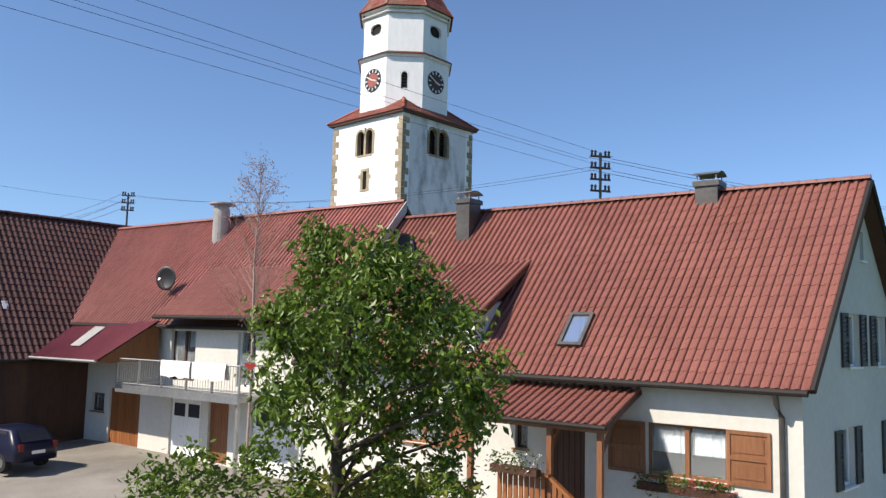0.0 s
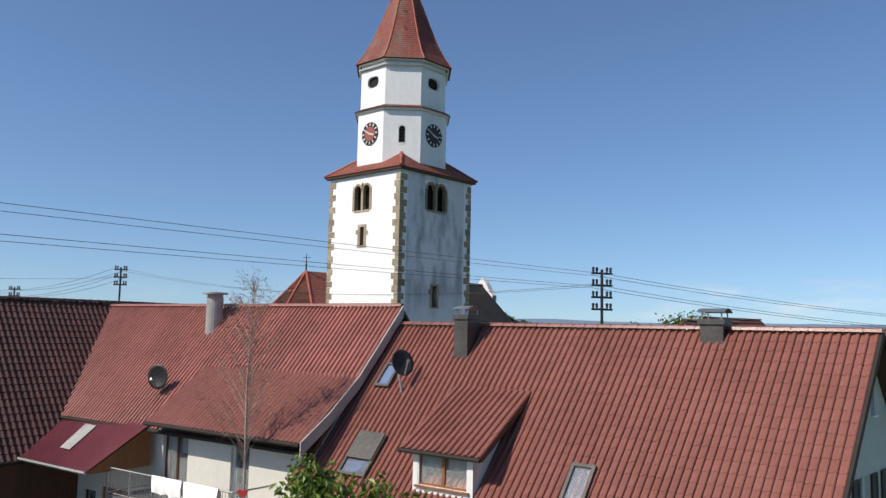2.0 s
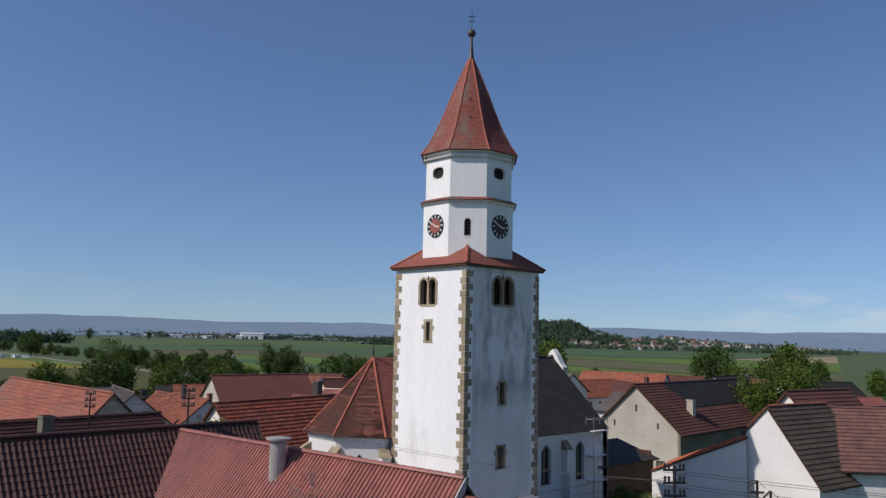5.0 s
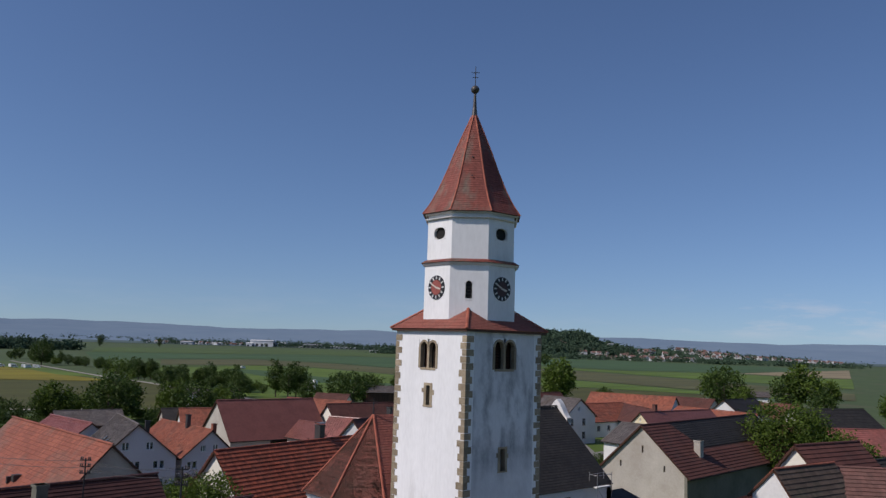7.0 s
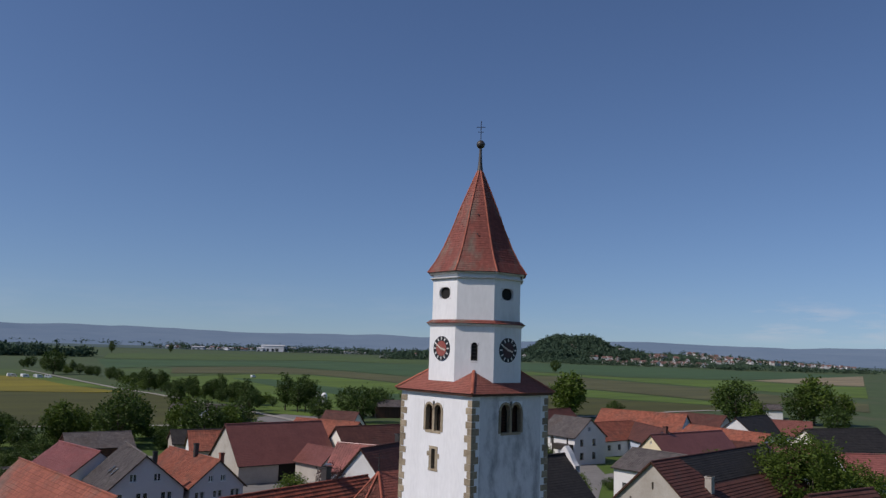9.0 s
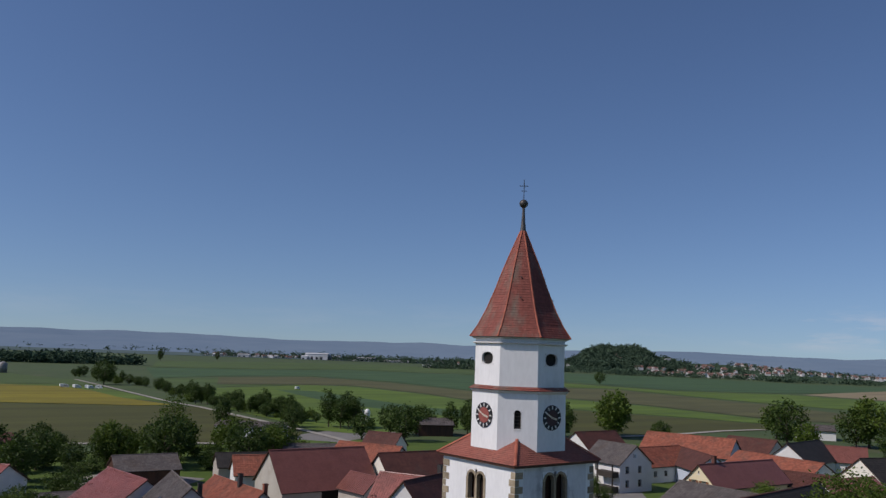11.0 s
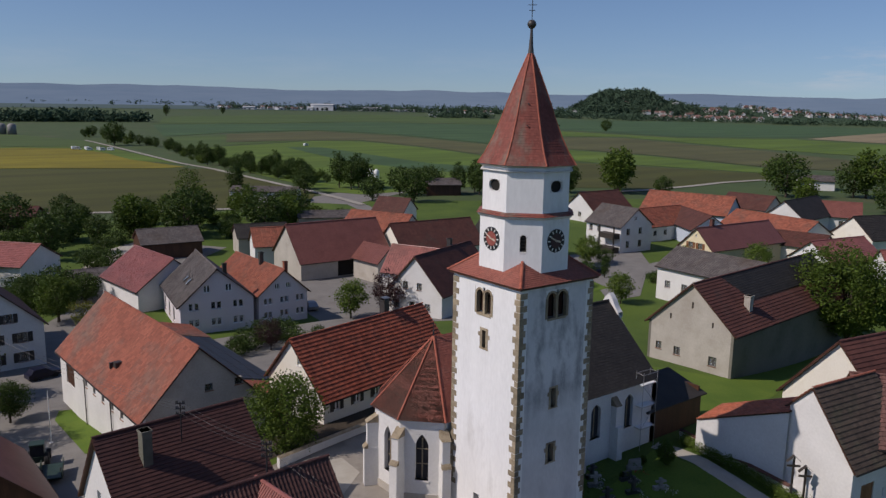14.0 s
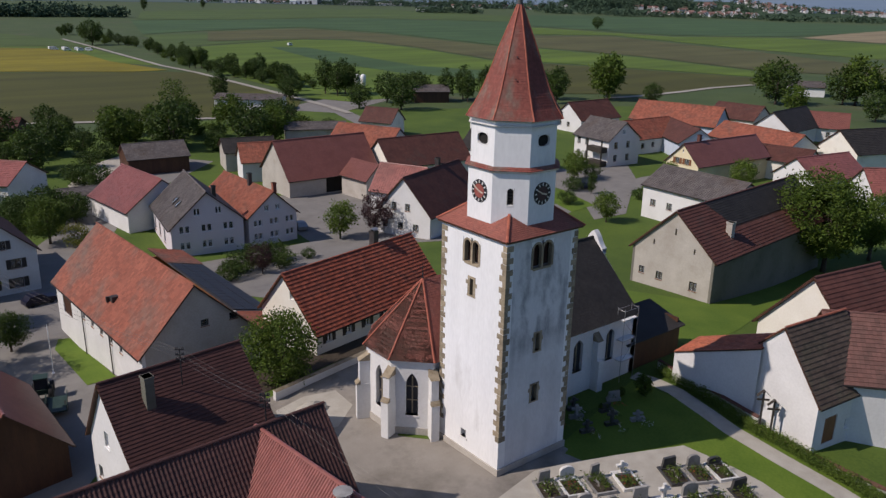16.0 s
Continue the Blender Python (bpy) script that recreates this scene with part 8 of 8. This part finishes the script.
# foreground pear tree
PR = Vector((0.664, -0.748, 0))
PF_ = Vector((0.748, 0.664, 0))
rp = random.Random(31)
pc_, pt_ = Geo(), Geo()
pt_.tube([(0, 0, -0.1), (0.03, 0, 1.6), (0.0, 0.04, 3.0), (0.05, 0.0, 4.6), (-0.1, 0.05, 5.8)], [0.13, 0.105, 0.09, 0.06, 0.02], 10)
for side, z, r, k in ((0.35, 5.25, 0.95, 150), (0.3, 6.15, 0.55, 60), (-0.45, 6.45, 0.33, 34), (-0.3, 5.9, 0.4, 36), (0.95, 5.95, 0.5, 56), (1.35, 5.2, 0.72, 90), (1.85, 4.55, 0.6, 62), (2.1, 4.15, 0.36, 26), (1.45, 3.95, 0.55, 44), (0.75, 4.3, 0.85, 110), (-0.45, 5.2, 0.7, 84), (-0.85, 4.5, 0.68, 84), (-0.35, 4.0, 0.6, 56), (-1.0, 5.25, 0.34, 26), (0.5, 3.55, 0.45, 34), (1.9, 3.6, 0.3, 14)):
    c_ = PR * side + PF_ * rp.uniform(-0.75, 0.75) + Vector((0, 0, z))
    pt_.tube([(0, 0, min(z - 0.9, 4.4)), Vector((0, 0, min(z - 0.9, 4.4))).lerp(c_, 0.5) + Vector((0, 0, 0.12)), c_], [0.045, 0.03, 0.01], 5)
    for _ in range(int(k * 0.8)):
        d_ = Vector((rp.gauss(0, 1), rp.gauss(0, 1), rp.gauss(0, 1))).normalized()
        p_ = c_ + Vector((d_.x * 1.1, d_.y * 1.1, d_.z * 0.95)) * r * rp.uniform(0.45, 1.05)
        leaves(pc_, p_, 17, 0.185, 0.122, rp, 1.3, 0.75)
pear_c, pear_t = pc_.mesh("crown", M["leaf_glossy"]), pt_.mesh("trunk", M["bark"], True)
ORCHARD = yard(0.34, -0.34, -1.72)
pear = thing("pear_tree", ORCHARD @ pose(-25.85, -24.58, 0), "leafy green fruit tree standing before the farmhouse", "tree")
new("trunk", pear_t).parent = pear
new("crown", pear_c).parent = pear
sh_c, sh_t = tree_meshes(32, 3.9, 0.5, 1.4, M["leaf_glossy"], 74, 18, 0.112, 0.24, 0.035, 8)
for x, y, s, lab in ((-28.25, -23.55, 0.86, "young leafy sapling by the yard"), (-27.89, -23.98, 0.92, "young leafy sapling by the yard"), (-27.15, -24.4, 0.95, "young leafy sapling beside the fruit tree"), (-26.6, -24.75, 0.86, "leafy sapling under the fruit tree"), (-25.6, -25.5, 0.84, "leafy sapling under the fruit tree"), (-24.9, -25.9, 0.9, "leafy sapling under the fruit tree")):
    t = thing("shrub", ORCHARD @ pose(x, y, 0, 0, 0, rng.uniform(0, 360)) @ Matrix.Scale(s, 4), lab, "shrub")
    new("trunk", sh_t).parent = t
    new("crown", sh_c).parent = t

tree("yellow", -26.06, -26.61, "yellow-green shrub under the fruit tree", 1.05, 40, name="shrub", category="shrub")
tree("yellow", -26.60, -25.89, "yellow-green shrub behind the fruit tree", 0.95, 150, name="shrub", category="shrub")

# bare birch
BIRCH = yard(0.50, -0.12, -1.44)
birch = thing("birch_tree", BIRCH @ pose(-19.9, -13.5, 0) @ Matrix.Diagonal((1.15, 1.15, 1.38, 1)), "slender birch with bare twigs and few buds", "tree")
g, tw = Geo(), Geo()
rb = random.Random(8)
g.tube([(0, 0, 0), (0.05, 0.02, 2.5), (0.0, 0.05, 5.0), (0.08, 0.0, 7.2)], [0.042, 0.034, 0.022, 0.008], 8)
buds = Geo()
for i in range(90):
    z = rb.uniform(3.2, 7.0)
    a = rb.uniform(0, 6.28)
    l = (7.4 - z) * 0.28 + 0.25
    e = Vector((math.cos(a) * l, math.sin(a) * l, z + l * 1.1))
    s_ = Vector((0.04, 0.02, z))
    g.tube([s_, s_.lerp(e, 0.5) + Vector((0, 0, 0.06)), e], [0.008, 0.005, 0.002], 3)
    for k in range(5):
        q = s_.lerp(e, rb.uniform(0.3, 1))
        d = Vector((rb.uniform(-1, 1), rb.uniform(-1, 1), rb.uniform(-0.6, 0.6))) * 0.3
        tw.tube([q, q + d], [0.005, 0.002], 3)
        leaves(buds, q + d, 3, 0.12, 0.05, rb)
g.obj("trunk", M["birch"], birch)
tw.obj("twig", M["bud"], birch)["kind"] = "stuff"
buds.obj("foliage", M["bud"], birch)
hz = Geo()
n = 20
sh_ = [(0.14 * 1.15 * math.sin(t) ** 3, 0.14 * (0.8125 * math.cos(t) - 0.3125 * math.cos(2 * t) - 0.125 * math.cos(3 * t) - 0.0625 * math.cos(4 * t))) for t in (2 * math.pi * s / n for s in range(n))]
hz.rings([[(x, -0.10 - y0, 3.3 + z) for x, z in sh_] for y0 in (0.0, 0.03)])
hh_ = hz.obj("heart_ornament", M["flower_red"])
hh_.matrix_world = BIRCH @ pose(-19.9, -13.5, 0.4, 0, 0, -40)
tagged(hh_, "red wooden heart hanging on the birch trunk", "ornament")

# ---- churchyard ----
# boundary wall with tiled coping and clipped hedge
def low_wall(p, q, h, label, cap=M["tile_brown"], t=0.35):
    d = math.dist(p, q)
    m = Matrix.Translation((0, 0, min(ground(*p), ground(*q)))) @ frame_of(p, q)
    w = thing("churchyard_wall", m, label, "wall", "churchyard walls")
    Geo().box(0, -t / 2, 0, d, t / 2, h).obj("masonry", M["plaster"], w)
    Geo().add([(0, -t * 0.8, h), (d, -t * 0.8, h), (d, t * 0.8, h), (0, t * 0.8, h), (0, 0, h + 0.18), (d, 0, h + 0.18)], [(0, 1, 5, 4), (2, 3, 4, 5), (0, 4, 3), (1, 2, 5), (3, 2, 1, 0)]).obj("coping", cap, w)


low_wall((25.0, 4.3), (22.75, -7.6), 0.95, "white churchyard wall with red tiled coping")
low_wall((22.75, -7.6), (22.3, -20.0), 0.95, "white churchyard wall with red tiled coping along the hedge")
low_wall((-7.6, 20.5), (4.4, 22.9), 0.9, "grey plastered wall beside the church square", M["stone"])
hg = Geo()
rh = random.Random(4)
for i in range(150):
    t_ = i / 149
    p = Vector((24.5, 3.6, 0)).lerp(Vector((22.2, -7.6, 0)), t_ / 0.45) if t_ < 0.45 else Vector((22.2, -7.6, 0)).lerp(Vector((21.8, -19.5, 0)), (t_ - 0.45) / 0.55)
    for k in range(6):
        leaves(hg, (p.x + rh.uniform(-0.75, 0.1), p.y, ground(p.x, p.y) + rh.uniform(0.1, 0.85)), 24, 0.34, 0.13, rh)
tagged(hg.obj("hedge", M["leaf_pear"]), "clipped green hedge along the churchyard wall", "hedge", kind="stuff")
for x, y, s in ((18.9, 1.4, 1.0), (17.4, 2.6, 0.4), (13.8, 1.8, 0.35)):
    tree("clipped", x, y, "egg-shaped clipped thuja in the churchyard", s, 0, name="thuja", category="shrub")


def grave(m, stone, style, seed, bed=True):
    r = random.Random(seed)
    gv = thing("grave", m @ Matrix.Scale(1.5, 4), {"granite": "grave with grey granite stone and planted bed", "granite_dark": "grave with dark polished stone and planted bed", "marble": "grave with white marble stone and planted bed"}[stone], "grave", "graves in the churchyard")
    w, l = 1.08, 1.6
    k = Geo().box(-w / 2, 0, 0, w / 2, 0.1, 0.16).box(-w / 2, l - 0.1, 0, w / 2, l, 0.16).box(-w / 2, 0.1, 0, -w / 2 + 0.1, l - 0.1, 0.16).box(w / 2 - 0.1, 0.1, 0, w / 2, l - 0.1, 0.16)
    kerb = M["marble" if r.random() < 0.6 else stone]
    if bed:
        k.obj("kerb", kerb, gv)
        Geo().box(-w / 2 + 0.1, 0.1, 0.0, w / 2 - 0.1, l - 0.1, 0.11).obj("bed", M["earth"], gv)
    hs = Geo()
    h = r.uniform(0.5, 0.9)
    hw = r.uniform(0.24, 0.42)
    if style == 0:
        prof = [(-hw, 0.12), (hw, 0.12), (hw, h * 0.8), (hw * 0.6, h * 0.95), (0, h), (-hw * 0.6, h * 0.95), (-hw, h * 0.8)]
    elif style == 1:
        prof = [(-hw, 0.12), (hw, 0.12), (hw * 0.9, h), (-hw * 0.75, h * 0.9)]
    else:
        prof = [(-0.08, 0.12), (0.08, 0.12), (0.08, h * 0.7), (0.3, h * 0.7), (0.3, h * 0.85), (0.08, h * 0.85), (0.08, h * 1.1), (-0.08, h * 1.1), (-0.08, h * 0.85), (-0.3, h * 0.85), (-0.3, h * 0.7), (-0.08, h * 0.7)]
    hs.rings([[(x, y, z) for x, z in prof] for y in (l - 0.26, l - 0.1)])
    hs.box(-w / 2 + 0.12, l - 0.32, 0.0, w / 2 - 0.12, l - 0.06, 0.2)
    hs.obj("headstone", M[stone], gv)
    pl, fl = Geo(), Geo()
    for _ in range(22 if bed else 4):
        leaves(pl, (r.uniform(-0.34, 0.34), r.uniform(0.2, l - 0.3), r.uniform(0.15, 0.45)), 12, 0.24, 0.11, r)
    for _ in range(5):
        leaves(fl, (r.uniform(-0.3, 0.3), r.uniform(0.2, l - 0.5), 0.26), 7, 0.12, 0.07, r)
    pl.obj("planting", M["leaf"], gv)
    fl.obj("blossom", M["flower_red"] if r.random() < 0.4 else M["flower_white"], gv)


rg = random.Random(77)
FW = Vector((0.9, -0.43, 0)).normalized()
SD = Vector((0.43, 0.9, 0))
for row in range(5):
    for col in range(8):
        p = Vector((1.2, -4.6, 0)) + FW * (col * 2.02) - SD * (row * 3.15) + Vector((rg.gauss(0, 0.08), rg.gauss(0, 0.08), 0.03))
        if rg.random() < 0.1:
            continue
        grave(standing(p.x, p.y, p.z, math.degrees(math.atan2(SD.y, SD.x)) - 90 + rg.gauss(0, 3)), rg.choice(("granite", "granite_dark", "marble", "granite", "granite_dark")), rg.choice((0, 1, 1, 2)), row * 20 + col)
for x, y in ((8.5, 1.2), (10.2, 0.4), (11.8, 1.4), (13.5, -0.5), (15.0, 0.6), (9.5, -1.8), (12.0, -2.2), (14.2, -3.0)):
    grave(standing(x, y, 0.03, rg.uniform(-15, 15) - 20), rg.choice(("granite", "granite_dark")), rg.choice((0, 1, 2)), int(x * 7), False)

# wayside crucifix at the wall: plain crosses
for x, y, h in ((21.9, -8.1, 3.9), (22.3, -8.9, 3.3)):
    t = thing("wayside_cross", standing(x, y, 0, -45), "dark weathered wooden cross by the churchyard path", "cross")
    Geo().box(-0.07, -0.07, 0, 0.07, 0.07, h).box(-0.5, -0.05, h - 0.85, 0.5, 0.05, h - 0.7).obj("cross", M["shutter_dark"], t)
    Geo().add([(-0.55, -0.2, h - 0.45), (-0.55, 0.2, h - 0.45), (0, 0.22, h + 0.08), (0, -0.22, h + 0.08), (0.55, 0.2, h - 0.45), (0.55, -0.2, h - 0.45)], [(0, 3, 2, 1), (3, 5, 4, 2)]).obj("little_roof", M["shutter_dark"], t)

# scaffold at the nave
sc = thing("scaffold", standing(19.3, 4.5), "aluminium scaffold tower against the church wall", "scaffold")
for x in (0, 1.9):
    for y in (0, 0.8):
        Geo().tube([(x, y, 0), (x, y, 7.2)], 0.03, 6).obj("upright", M["metal"], sc)
for z in (2.0, 4.0, 6.0, 7.0):
    Geo().tube([(0, 0, z), (1.9, 0, z), (1.9, 0.8, z), (0, 0.8, z), (0, 0, z)], 0.022, 5).obj("ledger", M["metal"], sc)
for z in (2.0, 4.0, 6.0):
    Geo().box(0.02, 0.05, z + 0.03, 1.88, 0.75, z + 0.08).obj("deck", M["white"], sc)
Geo().tube([(0, 0, 2), (1.9, 0, 4)], 0.02, 5).obj("brace", M["metal"], sc)
Geo().tube([(1.9, 0, 4), (0, 0, 6)], 0.02, 5).obj("brace", M["metal"], sc)

# tractor on the street
tr = thing("tractor", standing(-22.6, 37.6, 0.05, 75), "dark green tractor parked on the village street", "tractor")
Geo().box(0.0, -0.4, 0.7, 1.7, 0.4, 1.45).obj("bonnet", M["tractor"], tr)
Geo().box(-1.2, -0.65, 0.8, 0.0, 0.65, 1.3).box(-1.15, -0.6, 2.3, -0.05, 0.6, 2.42).obj("cab", M["tractor"], tr)
Geo().box(-1.1, -0.55, 1.3, -0.1, 0.55, 2.3).obj("cab_glass", M["solar"], tr)
for s in (-1, 1):
    for x, r in ((-0.8, 0.75), (1.3, 0.48)):
        Geo().rings([[(x + r * f * math.cos(2 * math.pi * k / 20), s * yy, r + r * f * math.sin(2 * math.pi * k / 20)) for k in range(20)] for f, yy in ((0.9, 0.55), (1, 0.62), (1, 0.85), (0.9, 0.92))]).obj("wheel", M["rubber"], tr)
trl = thing("farm_trailer", standing(-22.4, 33.4, 0.05, 75), "low green farm trailer behind the tractor", "trailer")
Geo().box(-1.5, -0.9, 0.6, 1.5, 0.9, 0.72).box(-1.5, -0.9, 0.72, 1.5, -0.84, 1.2).box(-1.5, 0.84, 0.72, 1.5, 0.9, 1.2).obj("bed", M["tractor"], trl)
for s in (-1, 1):
    Geo().rings([[(0.45 * math.cos(2 * math.pi * k / 16), s * yy, 0.45 + 0.45 * math.sin(2 * math.pi * k / 16)) for k in range(16)] for yy in (0.66, 0.88)]).obj("wheel", M["rubber"], trl)

# white pole at the street, vehicles out in the field
pl_ = thing("pole", standing(-20.5, 42.9), "slender white pole beside the village street", "pole")
Geo().turned([(0.16, 0), (0.16, 0.12), (0.05, 0.14), (0.045, 5.2), (0.02, 5.3)], (0, 0, 0), 10).obj("shaft", M["white"], pl_)
for i, (lat, dep, turn) in enumerate(((-238, 524, 10), (-234, 519, -20), (-229, 522, 35), (-225, 516, 0), (-221, 520, 60), (-216, 514, 15), (-212, 517, -35), (-101, 603, 20))):
    x, y, _z = plain(lat, dep)
    vn = thing("camper_van", standing(x, y, 0.15, turn) @ Matrix.Scale(0.72, 4), "white van parked out in the field", "van", "vans in the field")
    Geo().rings([[(x_, y_, z_) for x_, z_ in ((-2.8, 0.4), (-2.8, 2.5), (-2.6, 2.7), (1.5, 2.7), (2.1, 1.5), (2.9, 1.25), (3.0, 0.4))] for y_ in (-1.05, 1.05)]).obj("body", M["white"], vn)
    Geo().box(-1.6, -1.07, 1.5, 1.2, 1.07, 2.1).obj("window_band", M["solar"], vn)
    for sx in (-1.8, 1.9):
        for sy in (-1, 1):
            Geo().rings([[(sx + 0.36 * math.cos(2 * math.pi * k / 12), sy * yy, 0.36 + 0.36 * math.sin(2 * math.pi * k / 12)) for k in range(12)] for yy in (0.85, 1.08)]).obj("wheel", M["rubber"], vn)

# ---- single roof tiles of the farmhouse's front slope ----
slope = math.hypot(HW1, ZR1 - ZE1)
n_rows = round(slope / 0.325)
step = slope / n_rows
tile_mesh = tiles(Geo(), (0, 0, 0), (CW1, 0, 0), (CW1, -step, 0), (0, -step, 0), CW1, step, 0.016, wave=0.053).mesh("roof_tile", M["tile_new"])
tilt = math.atan2(ZR1 - ZE1, HW1)
for r in range(n_rows):
    f = r / n_rows
    for k in range(*TILE_COLS):
        t = new("roof_tile", tile_mesh)
        t.parent = home1
        x_ = -0.3 + k * (CW1 - SK1 * f / COLS1)
        t.matrix_basis = Matrix.Translation((x_, -f * HW1, ZR1 - f * (ZR1 - ZE1))) @ Matrix.Rotation(tilt, 4, 'X') @ Matrix.Rotation(-SK1 * k / COLS1 / slope + random.uniform(-0.005, 0.005), 4, 'Z')
